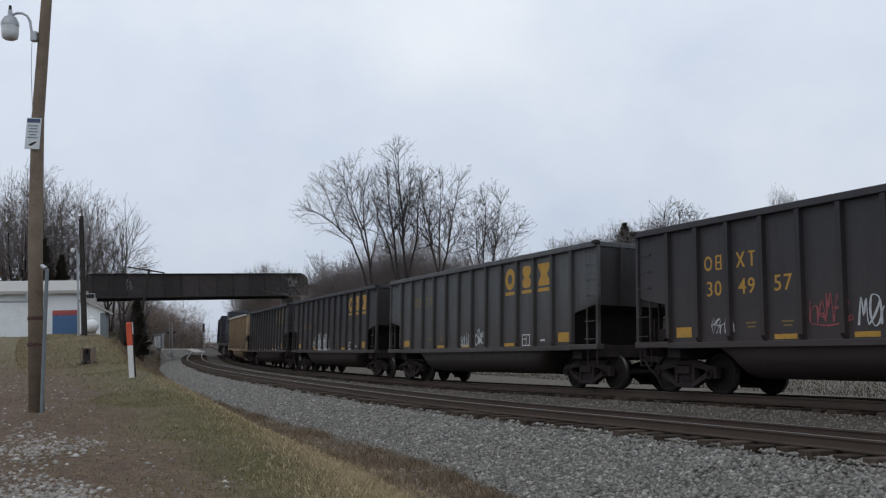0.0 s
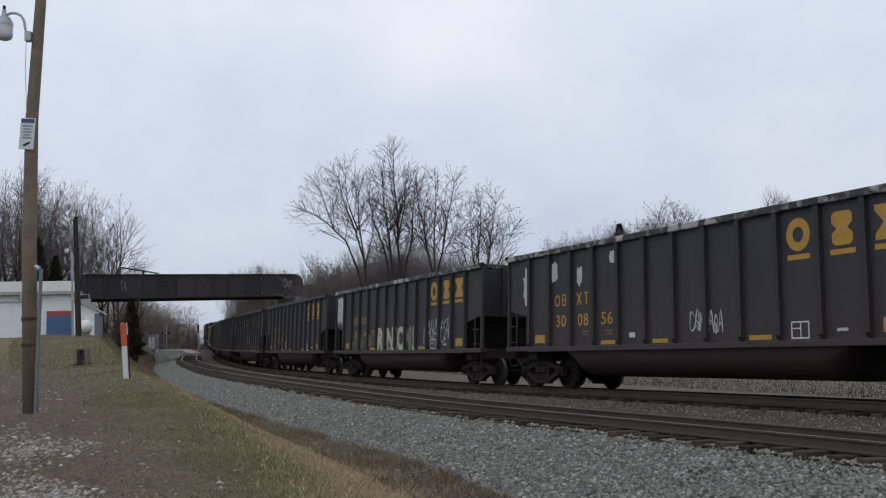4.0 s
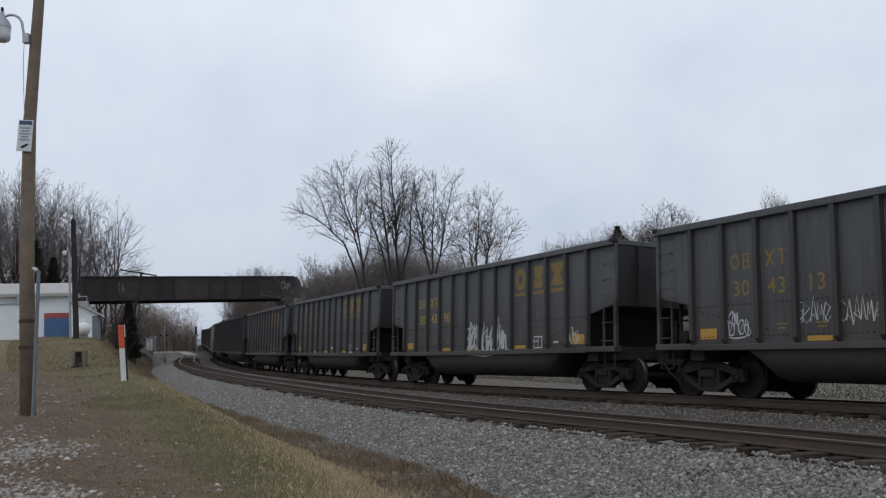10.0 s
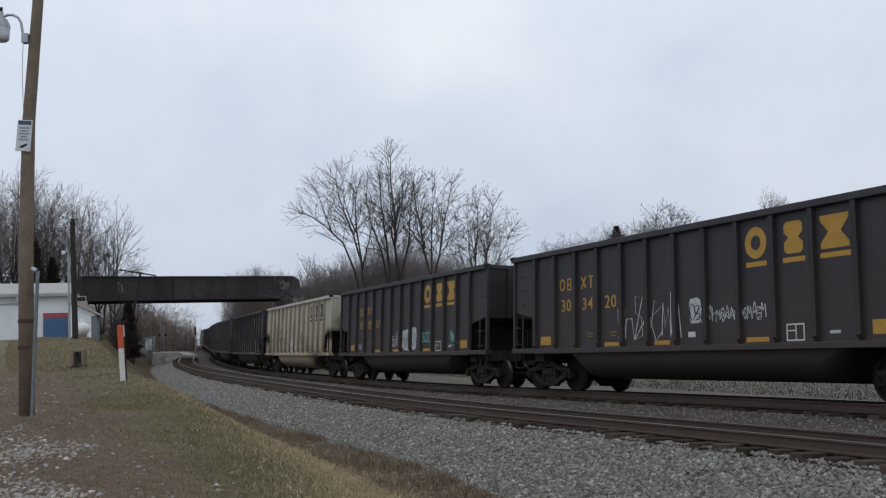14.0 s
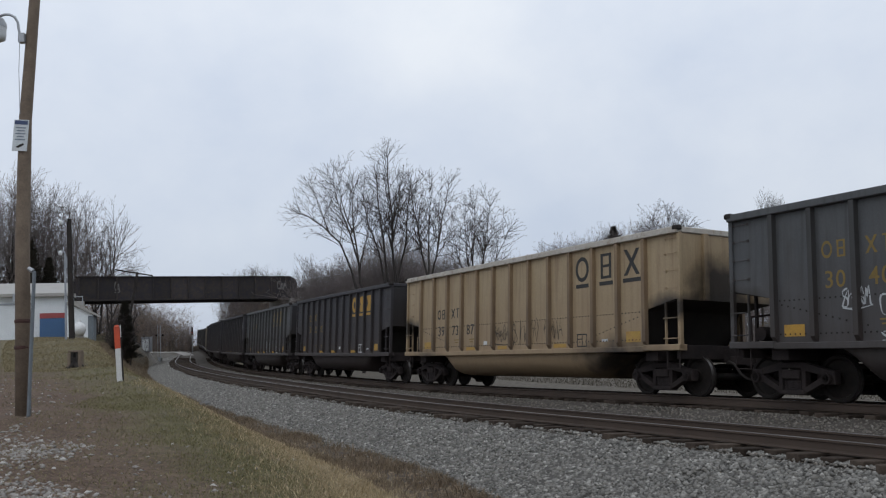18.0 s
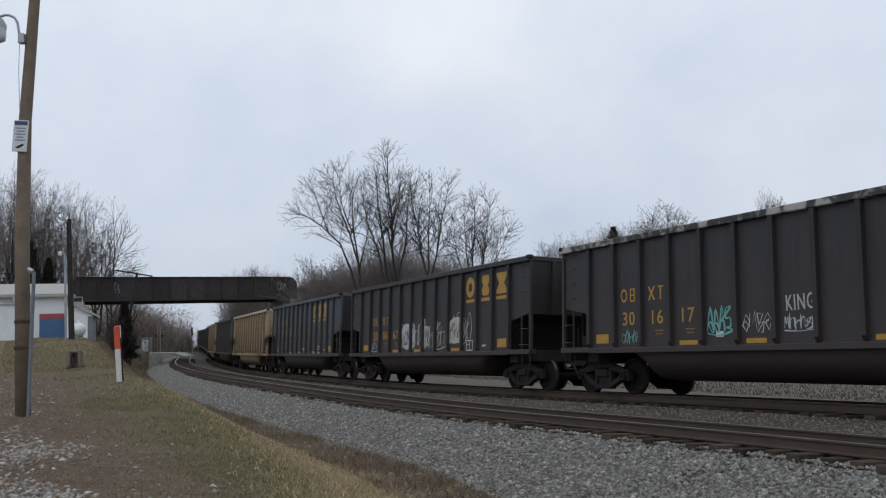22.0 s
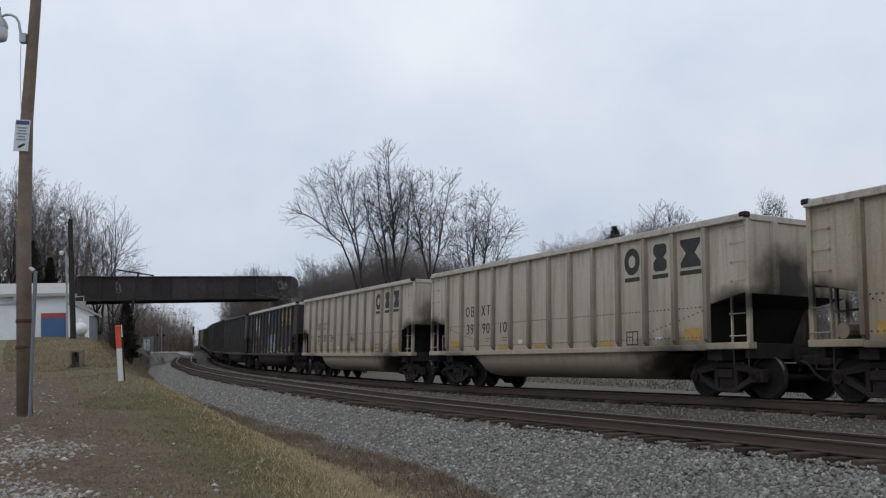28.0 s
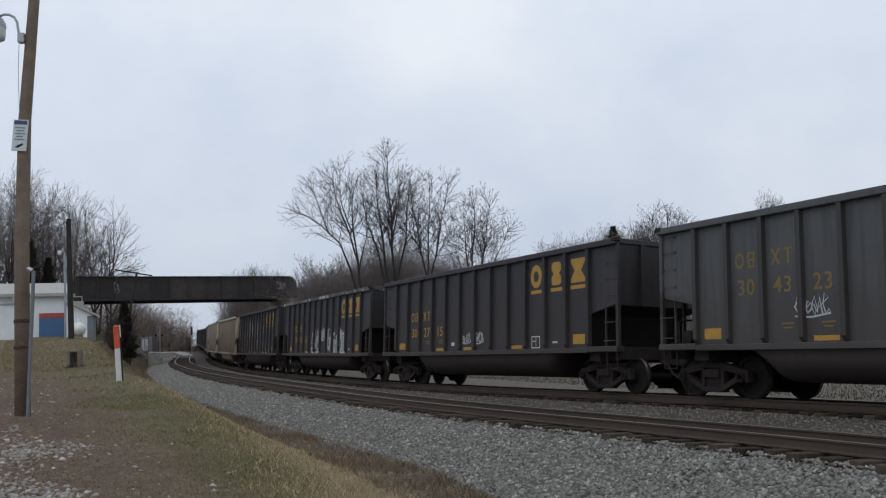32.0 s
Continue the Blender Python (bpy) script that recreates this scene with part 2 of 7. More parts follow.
SOOT = [((7.0, 0, 2.0), (1.0, 90, 0.33)), ((-7.0, 0, 2.0), (1.0, 90, 0.33)), ((-7.3, 0.3, 2.45), (0.5, 0.95, 0.75)), ((7.3, 0.3, 2.45), (0.5, 0.95, 0.75)), ((-5.0, 0, 0.7), (1.75, 90, 0.7)), ((5.4, 0, 0.7), (1.2, 90, 0.5))]
MAT = {
    "black": streaked("sooty_black_paint", (0.0240, 0.0222, 0.0272), (0.037, 0.033, 0.037), (0.0160, 0.0138, 0.0160)),
    "grey": streaked("faded_grey_paint", (0.067, 0.070, 0.074), (0.090, 0.092, 0.092), (0.034, 0.032, 0.030)),
    "blue": streaked("faded_blue_grey_paint", (0.056, 0.068, 0.080), (0.074, 0.083, 0.089), (0.028, 0.029, 0.031)),
    "tan": streaked("weathered_tan_paint", (0.36, 0.275, 0.165), (0.32, 0.235, 0.135), (0.19, 0.12, 0.07), rust=(0.27, 0.185, 0.11)),
    "cream": streaked("weathered_cream_paint", (0.46, 0.415, 0.335), (0.41, 0.36, 0.28), (0.21, 0.165, 0.115), rust=(0.30, 0.235, 0.16)),
    "buff": streaked("grimy_buff_paint", (0.385, 0.335, 0.25), (0.33, 0.275, 0.195), (0.19, 0.145, 0.095), rust=(0.25, 0.185, 0.12)),
    "navy": streaked("dark_blue_engine_paint", (0.020, 0.024, 0.036), (0.03, 0.032, 0.04), (0.015, 0.015, 0.018)),
    "pale_chord": surface("worn_pale_chord", (0.47, 0.44, 0.39), (0.36, 0.32, 0.27), 1.5, 0.7, 0.7, 0, 0.05, 30, third=(0.27, 0.21, 0.15)),
    "ochre": surface("rust_tinged_yellow_paint", (0.42, 0.265, 0.055), (0.34, 0.18, 0.06), 0.8, 0.7, 0.6, 0, 0.02, 30),
    "under": surface("grimy_running_gear", (0.028, 0.023, 0.023), (0.046, 0.036, 0.033), 1.2, 0.7, 0.92, 0, 0.2, 40),
    "soot": surface("soot", (0.034, 0.030, 0.028), (0.048, 0.042, 0.038), 1.5, 0.6, 0.95),
    "wheel": surface("dark_wheel_steel", (0.015, 0.013, 0.012), (0.030, 0.023, 0.019), 0.6, 0.6, 0.75, 0.0),
    "shine": surface("polished_tread", (0.20, 0.19, 0.18), (0.10, 0.09, 0.085), 0.3, 0.7, 0.42, 0.8, 0.02),
    "yellow": surface("safety_yellow_paint", (0.45, 0.25, 0.030), (0.33, 0.185, 0.035), 0.8, 0.7, 0.6, 0, 0.02, 30),
    "faint": surface("faded_yellow_paint", (0.22, 0.145, 0.035), (0.15, 0.105, 0.04), 0.5, 0.7, 0.7, 0, 0.02, 30),
    "ink": surface("black_stencil_paint", (0.02, 0.02, 0.02), (0.06, 0.055, 0.05), 0.6, 0.4, 0.7, 0, 0.02),
    "white": surface("white_stencil_paint", (0.62, 0.62, 0.60), (0.45, 0.45, 0.44), 0.4, 0.6, 0.7, 0, 0.02),
    "spray": surface("white_spray_paint", (0.50, 0.52, 0.53), (0.30, 0.31, 0.32), 0.4, 0.7, 0.7, 0, 0.02),
    "spray_pale": surface("pale_yellow_spray_paint", (0.50, 0.48, 0.39), (0.40, 0.385, 0.32), 0.4, 0.6, 0.7, 0, 0.02),
    "spray_green": surface("green_spray_paint", (0.25, 0.50, 0.16), (0.2, 0.38, 0.12), 0.4, 0.5, 0.7, 0, 0.02),
    "spray_sage": surface("dull_sage_spray_paint", (0.17, 0.20, 0.13), (0.11, 0.14, 0.10), 0.4, 0.6, 0.7, 0, 0.02),
    "spray_teal": surface("teal_spray_paint", (0.16, 0.42, 0.38), (0.12, 0.3, 0.28), 0.4, 0.5, 0.7, 0, 0.02),
    "spray_blue": surface("blue_spray_paint", (0.12, 0.24, 0.45), (0.2, 0.32, 0.5), 0.5, 0.6, 0.7, 0, 0.02),
    "spray_red": surface("red_spray_paint", (0.30, 0.07, 0.08), (0.2, 0.06, 0.06), 0.4, 0.6, 0.7, 0, 0.02),
    "spray_dark": surface("dark_marker", (0.028, 0.027, 0.027), (0.06, 0.055, 0.05), 0.4, 0.5, 0.8, 0, 0.02),
    "primer": surface("bare_primer_where_paint_peeled", (0.52, 0.50, 0.47), (0.38, 0.36, 0.33), 0.6, 0.6, 0.8, 0, 0.05, 25),
    "rail_side": surface("rusty_rail_side", (0.060, 0.042, 0.032), (0.085, 0.058, 0.042), 2.0, 0.6, 0.8, 0.2, 0.1),
    "rail_head": surface("worn_rail_head", (0.20, 0.185, 0.175), (0.13, 0.11, 0.10), 3.0, 0.7, 0.42, 0.8, 0.02),
    "tie": surface("creosoted_wooden_tie", (0.045, 0.034, 0.027), (0.085, 0.066, 0.052), 0.7, 0.7, 0.9, 0, 0.4, 25, per_thing=0.35),
    "ballast": surface("crushed_stone_bed", (0.105, 0.093, 0.081), (0.065, 0.056, 0.048), 3.0, 0.7, 0.95, 0, 0.9, 26),
    # bed under the slope's clean stones, coloured dark as the shade in their gaps
    "gap_shade_ballast": surface("gap_shade_stone_slope", (0.095, 0.088, 0.078), (0.05, 0.045, 0.04), 0.8, 0.8, 0.95, 0, 1.0, 22),
    "asphalt": surface("worn_asphalt", (0.16, 0.155, 0.15), (0.11, 0.105, 0.10), 3, 0.6, 0.9, 0, 0.3),
    "concrete": surface("stained_concrete", (0.36, 0.345, 0.32), (0.24, 0.225, 0.20), 2, 0.7, 0.9, 0, 0.2),
    "girder": surface("rusted_dark_girder_paint", (0.026, 0.023, 0.028), (0.042, 0.033, 0.028), 2.2, 1.0, 0.85, 0, 0.2, 20, third=(0.058, 0.042, 0.026), per_thing=0.35),
    "pole": surface("weathered_pole_wood", (0.20, 0.155, 0.115), (0.13, 0.098, 0.072), 1.0, 0.7, 0.9, 0, 0.4, 30),
    "pole_dark": surface("dark_pole_wood", (0.022, 0.018, 0.016), (0.042, 0.033, 0.028), 1.0, 0.7, 0.9, 0, 0.3, 30),
    "siding": surface("white_painted_siding", (0.76, 0.79, 0.80), (0.66, 0.69, 0.70), 3, 0.6, 0.6, 0, 0.05, 20),
    "roofing": surface("pale_metal_roof", (0.38, 0.365, 0.335), (0.32, 0.305, 0.28), 3, 0.6, 0.5, 0.2, 0.05, 20),
    "door_blue": surface("blue_painted_panel", (0.055, 0.13, 0.27), (0.07, 0.15, 0.28), 2, 0.5, 0.5, 0, 0.04),
    "door_red": surface("red_painted_band", (0.36, 0.07, 0.07), (0.30, 0.07, 0.06), 2, 0.5, 0.5, 0, 0.04),
    "tank": surface("white_tank_enamel", (0.70, 0.70, 0.69), (0.6, 0.6, 0.58), 1, 0.5, 0.35, 0, 0.03),
    "galv": surface("galvanised_steel", (0.38, 0.40, 0.42), (0.30, 0.31, 0.33), 0.6, 0.6, 0.45, 0.6, 0.03),
    "lamp_glass": surface("cloudy_lamp_glass", (0.62, 0.65, 0.66), (0.5, 0.53, 0.55), 0.3, 0.5, 0.2, 0, 0.02),
    "conduit": surface("faded_blue_grey_pipe", (0.165, 0.19, 0.21), (0.125, 0.14, 0.15), 0.8, 0.6, 0.5, 0.1, 0.03),
    "orange": surface("faded_orange_plastic", (0.60, 0.085, 0.030), (0.48, 0.075, 0.03), 0.5, 0.5, 0.5, 0, 0.03),
    "post_white": surface("white_plastic_post", (0.66, 0.66, 0.64), (0.52, 0.52, 0.5), 0.5, 0.5, 0.5, 0, 0.03),
    "sign_blue": surface("blue_sign_band", (0.035, 0.06, 0.15), (0.05, 0.08, 0.16), 0.3, 0.5, 0.5, 0, 0.02),
    "sign_grey": surface("dim_sign_print", (0.18, 0.22, 0.27), (0.24, 0.27, 0.31), 0.3, 0.5, 0.6, 0, 0.02),
    "sign_white": surface("white_sign_face", (0.62, 0.66, 0.68), (0.52, 0.56, 0.58), 0.3, 0.5, 0.5, 0, 0.02),
    "rust": surface("rust_red_band", (0.070, 0.030, 0.024), (0.05, 0.026, 0.022), 0.2, 0.5, 0.8, 0, 0.05),
    "bark": surface("grey_brown_bark", (0.046, 0.038, 0.034), (0.032, 0.027, 0.025), 1.5, 0.7, 0.95, 0, 0.3, 30, per_thing=0.2),
    "twig": surface("bare_winter_twigs", (0.052, 0.042, 0.038), (0.040, 0.032, 0.030), 4, 0.7, 0.95, 0, 0, 30, per_thing=0.2),
    "scrub_twig": surface("grey_brown_scrub_twigs", (0.175, 0.150, 0.142), (0.135, 0.114, 0.108), 4, 0.7, 0.95, 0, 0, 30, per_thing=0.2),
    "brush": surface("brown_winter_brush", (0.26, 0.20, 0.16), (0.19, 0.148, 0.12), 3, 0.7, 0.95, 0, 0, 30, per_thing=0.2),
    "cedar": surface("dark_cedar_green", (0.058, 0.056, 0.042), (0.080, 0.066, 0.050), 1, 0.7, 0.9, 0, 0, 30, per_thing=0.2),
    "worn_chord": surface("black_paint_worn_to_primer", (0.026, 0.025, 0.025), (0.06, 0.055, 0.05), 2.0, 0.6, 0.7, 0, 0.05, 45, third=(0.42, 0.40, 0.38), spots=((0.40, 0.38, 0.36), 2.2)),
    # posts darker than the sheets: grime, plus the shade along their edges as colour
    "cream_post": streaked("dirty_shaded_cream_posts", (0.33, 0.29, 0.225), (0.23, 0.185, 0.135), (0.09, 0.06, 0.04)),
    "buff_post": streaked("dirty_shaded_buff_posts", (0.28, 0.235, 0.17), (0.19, 0.145, 0.10), (0.09, 0.06, 0.04)),
    "tan_post": streaked("dirty_shaded_tan_posts", (0.25, 0.175, 0.10), (0.18, 0.115, 0.065), (0.08, 0.045, 0.028)),
    "black_post": streaked("sooty_shaded_black", (0.0165, 0.0145, 0.0165), (0.026, 0.022, 0.022), (0.010, 0.009, 0.010)),
    "grey_post": streaked("faded_shaded_grey_posts", (0.036, 0.036, 0.036), (0.050, 0.046, 0.042), (0.02, 0.018, 0.017)),
    "blue_post": streaked("blue_grey_posts", (0.026, 0.031, 0.038), (0.036, 0.038, 0.042), (0.016, 0.015, 0.016)),
    "dark_end": streaked("sooty_shaded_end", (0.0150, 0.0130, 0.0140), (0.024, 0.020, 0.020), (0.008, 0.007, 0.007)),
    "signal_red": None,
}
lit = bpy.data.materials.new("lit_red_signal_lens")
lit.use_nodes = True
lit.node_tree.nodes["Principled BSDF"].inputs["Base Color"].default_value = (0.5, 0.03, 0.02, 1)
lit.node_tree.nodes["Principled BSDF"].inputs["Emission Color"].default_value = (1, 0.06, 0.03, 1)
lit.node_tree.nodes["Principled BSDF"].inputs["Emission Strength"].default_value = 0.3
MAT["signal_red"] = lit
for key in ("under", "wheel", "soot", "tie", "ballast"):
    MAT[key].node_tree.nodes["Principled BSDF"].inputs["Specular IOR Level"].default_value = 0.15


def loose(name, dark, light, warm):
    """Loose pieces, each of its own shade between two, some of them warmer."""
    m = surface(name, light, dark, 0.5, 0.4, 0.93, 0, 0.2, 70)
    nodes, links = m.node_tree.nodes, m.node_tree.links
    b = nodes["Principled BSDF"]
    g, r = nodes.new("ShaderNodeNewGeometry"), nodes.new("ShaderNodeValToRGB")
    e = r.color_ramp.elements
    e[0].position, e[0].color, e[1].position, e[1].color = 0.0, (*dark, 1), 1.0, (*light, 1)
    k = e.new(0.45)
    k.color = (*[(a + c) * 0.42 for a, c in zip(dark, light)], 1)
    k = e.new(0.8)
    k.color = (*warm, 1)
    x = nodes.new("ShaderNodeMix")
    x.data_type, x.blend_type = "RGBA", "MIX"
    x.inputs[0].default_value = 0.8
    links.new(g.outputs["Random Per Island"], r.inputs[0])
    links.new(b.inputs["Base Color"].links[0].from_socket, x.inputs[6])
    links.new(r.outputs[0], x.inputs[7])
    links.new(x.outputs[2], b.inputs["Base Color"])
    return m


MAT["stone"] = loose("loose_crushed_stone", (0.032, 0.030, 0.027), (0.42, 0.405, 0.37), (0.140, 0.130, 0.112))
# dusty stones between the tracks, the train's shade mixed into their colour
MAT["shaded_dusty_stone"] = loose("shaded_dusty_crushed_stone", (0.042, 0.037, 0.031), (0.30, 0.275, 0.24), (0.145, 0.122, 0.10))
MAT["gravel"] = loose("loose_pale_gravel", (0.13, 0.112, 0.096), (0.52, 0.50, 0.465), (0.27, 0.24, 0.21))
MAT["leaf"] = loose("loose_dead_leaves", (0.065, 0.042, 0.030), (0.29, 0.21, 0.148), (0.142, 0.090, 0.060))
MAT["turf"] = loose("loose_olive_grass", (0.105, 0.105, 0.042), (0.30, 0.26, 0.14), (0.185, 0.172, 0.074))
MAT["dry_grass"] = loose("loose_straw", (0.21, 0.155, 0.085), (0.58, 0.475, 0.30), (0.40, 0.305, 0.175))
MAT["dry_slope"] = loose("loose_faded_grass", (0.13, 0.108, 0.056), (0.36, 0.30, 0.18), (0.235, 0.19, 0.105))
MAT["far_grass"] = loose("loose_far_grass", (0.055, 0.046, 0.035), (0.16, 0.14, 0.108), (0.095, 0.080, 0.060))
MAT["weed"] = loose("loose_dead_weeds", (0.055, 0.040, 0.030), (0.36, 0.275, 0.18), (0.165, 0.115, 0.076))
for key in ("tan", "cream", "buff"):
    sooted(MAT[key], SOOT)
for key in ("grey", "blue"):
    sooted(MAT[key], SOOT[:2] + SOOT[4:])


# ---- shapes ----
class Shape:
    """Vertices and faces gathered from simple solids, then made into one mesh."""

    def __init__(self):
        self.v, self.f = [], []

    def add(self, verts, faces):
        n = len(self.v)
        self.v.extend(tuple(p) for p in verts)
        self.f.extend([tuple(i + n for i in face) for face in faces])
        return self

    def box(self, x0, x1, y0, y1, z0, z1, c=0.0, m=None):
        """A block between two corners, its edges broken by c."""
        lo, hi = (x0, y0, z0), (x1, y1, z1)
        if c <= 0:
            vs = [Vector((hi[0] if i & 1 else lo[0], hi[1] if i & 2 else lo[1], hi[2] if i & 4 else lo[2])) for i in range(8)]
            fs = [(0, 2, 3, 1), (4, 5, 7, 6), (0, 1, 5, 4), (2, 6, 7, 3), (0, 4, 6, 2), (1, 3, 7, 5)]
        else:
            bm = bmesh.new()
            bmesh.ops.create_cube(bm, size=1)
            for p in bm.verts:
                p.co = Vector([(lo[k] + hi[k]) / 2 + p.co[k] * (hi[k] - lo[k]) for k in range(3)])
            bmesh.ops.bevel(bm, geom=list(bm.edges), offset=c, segments=1, affect="EDGES")
            bm.verts.index_update()
            vs, fs = [p.co.copy() for p in bm.verts], [tuple(p.index for p in f.verts) for f in bm.faces]
            bm.free()
        if m is not None:
            vs = [m @ p for p in vs]
        return self.add(vs, fs)

    def bar(self, a, b, w, h=None, up=(0, 0, 1)):
        """A square bar from a to b."""
        a, b, h = Vector(a), Vector(b), h or w
        d = (b - a).normalized()
        side = d.cross(Vector(up))
        side = (side if side.length > 1e-3 else d.cross(Vector((1, 0, 0)))).normalized()
        top = side.cross(d)
        vs = [p + side * i * w / 2 + top * j * h / 2 for p in (a, b) for i, j in ((-1, -1), (1, -1), (1, 1), (-1, 1))]
        return self.add(vs, [(3, 2, 1, 0), (4, 5, 6, 7), (0, 1, 5, 4), (1, 2, 6, 5), (2, 3, 7, 6), (3, 0, 4, 7)])

    def rod(self, a, b, r, r2=None, n=8, caps=True):
        a, b, r2 = Vector(a), Vector(b), r if r2 is None else r2
        d = (b - a).normalized()
        s = d.cross(Vector((0, 0, 1)))
        s = (s if s.length > 1e-3 else d.cross(Vector((1, 0, 0)))).normalized()
        u = s.cross(d)
        ring = [s * math.cos(k * math.tau / n) + u * math.sin(k * math.tau / n) for k in range(n)]
        vs = [a + p * r for p in ring] + [b + p * r2 for p in ring]
        fs = [(k, (k + 1) % n, n + (k + 1) % n, n + k) for k in range(n)]
        if caps:
            fs += [tuple(range(n - 1, -1, -1)), tuple(range(n, 2 * n))]
        return self.add(vs, fs)

    def path(self, points, r, n=6):
        """A tube swept along points, its rings shared; r may be one radius or one for each point."""
        pts = [Vector(p) for p in points]
        k0 = len(self.v)
        side = None
        for i, p in enumerate(pts):
            d = (pts[min(i + 1, len(pts) - 1)] - pts[max(i - 1, 0)]).normalized()
            if side is None:
                side = d.cross(Vector((0, 0, 1)))
                side = side if side.length > 1e-2 else d.cross(Vector((1, 0, 0)))
            side = (side - d * side.dot(d)).normalized()
            up = side.cross(d)
            self.v.extend(tuple(p + (side * math.cos(k * math.tau / n) + up * math.sin(k * math.tau / n)) * (r[i] if isinstance(r, tuple) else r)) for k in range(n))
        for i in range(len(pts) - 1):
            self.f.extend((k0 + i * n + k, k0 + i * n + (k + 1) % n, k0 + (i + 1) * n + (k + 1) % n, k0 + (i + 1) * n + k) for k in range(n))
        e = k0 + (len(pts) - 1) * n
        self.f += [tuple(range(k0 + n - 1, k0 - 1, -1)), tuple(range(e, e + n))]
        return self

    def plate(self, outline, axis, lo, hi):
        """A flat outline pulled from lo to hi along an axis; the outline lies in the other two."""
        def at(p, w):
            return {"x": (w, p[0], p[1]), "y": (p[0], w, p[1]), "z": (p[0], p[1], w)}[axis]
        n = len(outline)
        vs = [at(p, lo) for p in outline] + [at(p, hi) for p in outline]
        fs = [tuple(range(n)), tuple(range(2 * n - 1, n - 1, -1))] + [(k, n + k, n + (k + 1) % n, (k + 1) % n) for k in range(n)]
        return self.add(vs, fs)

    def lathe(self, profile, n=24, axis="y", at=(0, 0, 0)):
        """A profile of (radius, along) turned round an axis."""
        vs, k = [], len(profile)
        for i in range(n):
            c, s = math.cos(i * math.tau / n), math.sin(i * math.tau / n)
            for r, w in profile:
                p = {"y": (r * c, w, r * s), "z": (r * c, r * s, w), "x": (w, r * c, r * s)}[axis]
                vs.append((p[0] + at[0], p[1] + at[1], p[2] + at[2]))
        fs = [(i * k + j, i * k + j + 1, ((i + 1) % n) * k + j + 1, ((i + 1) % n) * k + j) for i in range(n) for j in range(k - 1)]
        return self.add(vs, fs)

    def mesh(self, name, smooth=False):
        me = bpy.data.meshes.new(name)
        me.from_pydata(self.v, [], self.f)
        bm = bmesh.new()
        bm.from_mesh(me)
        if len(bm.faces) < 20000:
            bmesh.ops.recalc_face_normals(bm, faces=bm.faces)
        bm.to_mesh(me)
        bm.free()
        if smooth:
            me.polygons.foreach_set("use_smooth", [True] * len(me.polygons))
        return me


def part(name, shape, material, parent=None, label="", at=None, smooth=False):
    """One mesh object under a thing or under a part; a mesh may be shared, its paint is the object's own."""
    me = shape.mesh(name, smooth) if isinstance(shape, Shape) else shape
    ob = new(name, me)
    if not me.materials:
        me.materials.append(material)
    ob.material_slots[0].link = "OBJECT"
    ob.material_slots[0].material = material
    if parent is not None:
        ob.parent = parent
    if at is not None:
        ob.matrix_basis = at if isinstance(at, Matrix) else Matrix.Translation(at)
    if label:
        tagged(ob, label)
    return ob


def thing(name, label, category, at=None, group="", kind=""):
    ob = new(name)
    ob.empty_display_size = 0.3
    if at is not None:
        ob.matrix_basis = at if isinstance(at, Matrix) else Matrix.Translation(at)
    return tagged(ob, label, category, group, kind)


def setting(name, shape, material, label="", category="", smooth=False, kind="structure"):
    return tagged(part(name, shape, material, None, "", None, smooth), label, category, "", kind)


# ---- the line of the tracks: a gentle curve to the right, banked towards its inside ----
BANK, SPACING = 0.06086, 4.117
BEND_AT = (-900, -12, 0, 20, 45, 70, 90, 110, 130, 150, 175, 200, 320, 900)
BEND = (0, 0, -0.0039, 0.00431, 0.00214, 0.00237, 0.00159, 0.0001, -0.0009, -0.0005, 0.0012, 0.0038, 0.0036, 0.0)
ALONG = np.arange(-700, 800.1, 1.0)
bend = np.interp(ALONG, BEND_AT, BEND)
head = np.concatenate([[0], np.cumsum((bend[1:] + bend[:-1]) / 2)])
head = radians(26.74839) - (head - np.interp(0, ALONG, head))
HX, HY = -np.sin(head), np.cos(head)
LX = np.concatenate([[0], np.cumsum((HX[1:] + HX[:-1]) / 2)])
LY = np.concatenate([[0], np.cumsum((HY[1:] + HY[:-1]) / 2)])
LX += 9.95465 - np.interp(0, ALONG, LX)
LY += 14.46753 - np.interp(0, ALONG, LY)
RISE_AT = (-30, 0, 12, 24, 36, 55, 85, 110, 150, 200, 300)
RISE_FAR = (0.19, 0.187, 0.043, -0.096, -0.101, -0.192, -0.106, -0.02, 0.5, 1.1, 1.5)
RISE_NEAR = (0.08, 0.07, -0.075, 0.020, 0.035, 0.050, 0.130, 0.20, 0.65, 1.15, 1.5)


def eased(values):
    """Heights along the track with the corners taken off."""
    fine = np.interp(ALONG, RISE_AT, values)
    w = np.exp(-0.5 * (np.arange(-18, 19) / 5.0) ** 2)
    return np.convolve(np.pad(fine, 18, "edge"), w / w.sum(), "valid")


RISE_FAR, RISE_NEAR, RISE_AT = eased(RISE_FAR), eased(RISE_NEAR), ALONG


def line(s):
    """A point of the far track's middle and its heading."""
    return (np.interp(s, ALONG, LX), np.interp(s, ALONG, LY), np.interp(s, ALONG, HX), np.interp(s, ALONG, HY))


def track_point(s, left, up, near=False):
    """A point at a distance along, left of a track's middle and above its rail tops, with the banking."""
    x, y, hx, hy = line(s)
    rise = np.interp(s, RISE_AT, RISE_NEAR if near else RISE_FAR)
    q = left - BANK * up + (SPACING if near else 0)
    return Vector((x - hy * q, y + hx * q, up + BANK * left + rise))


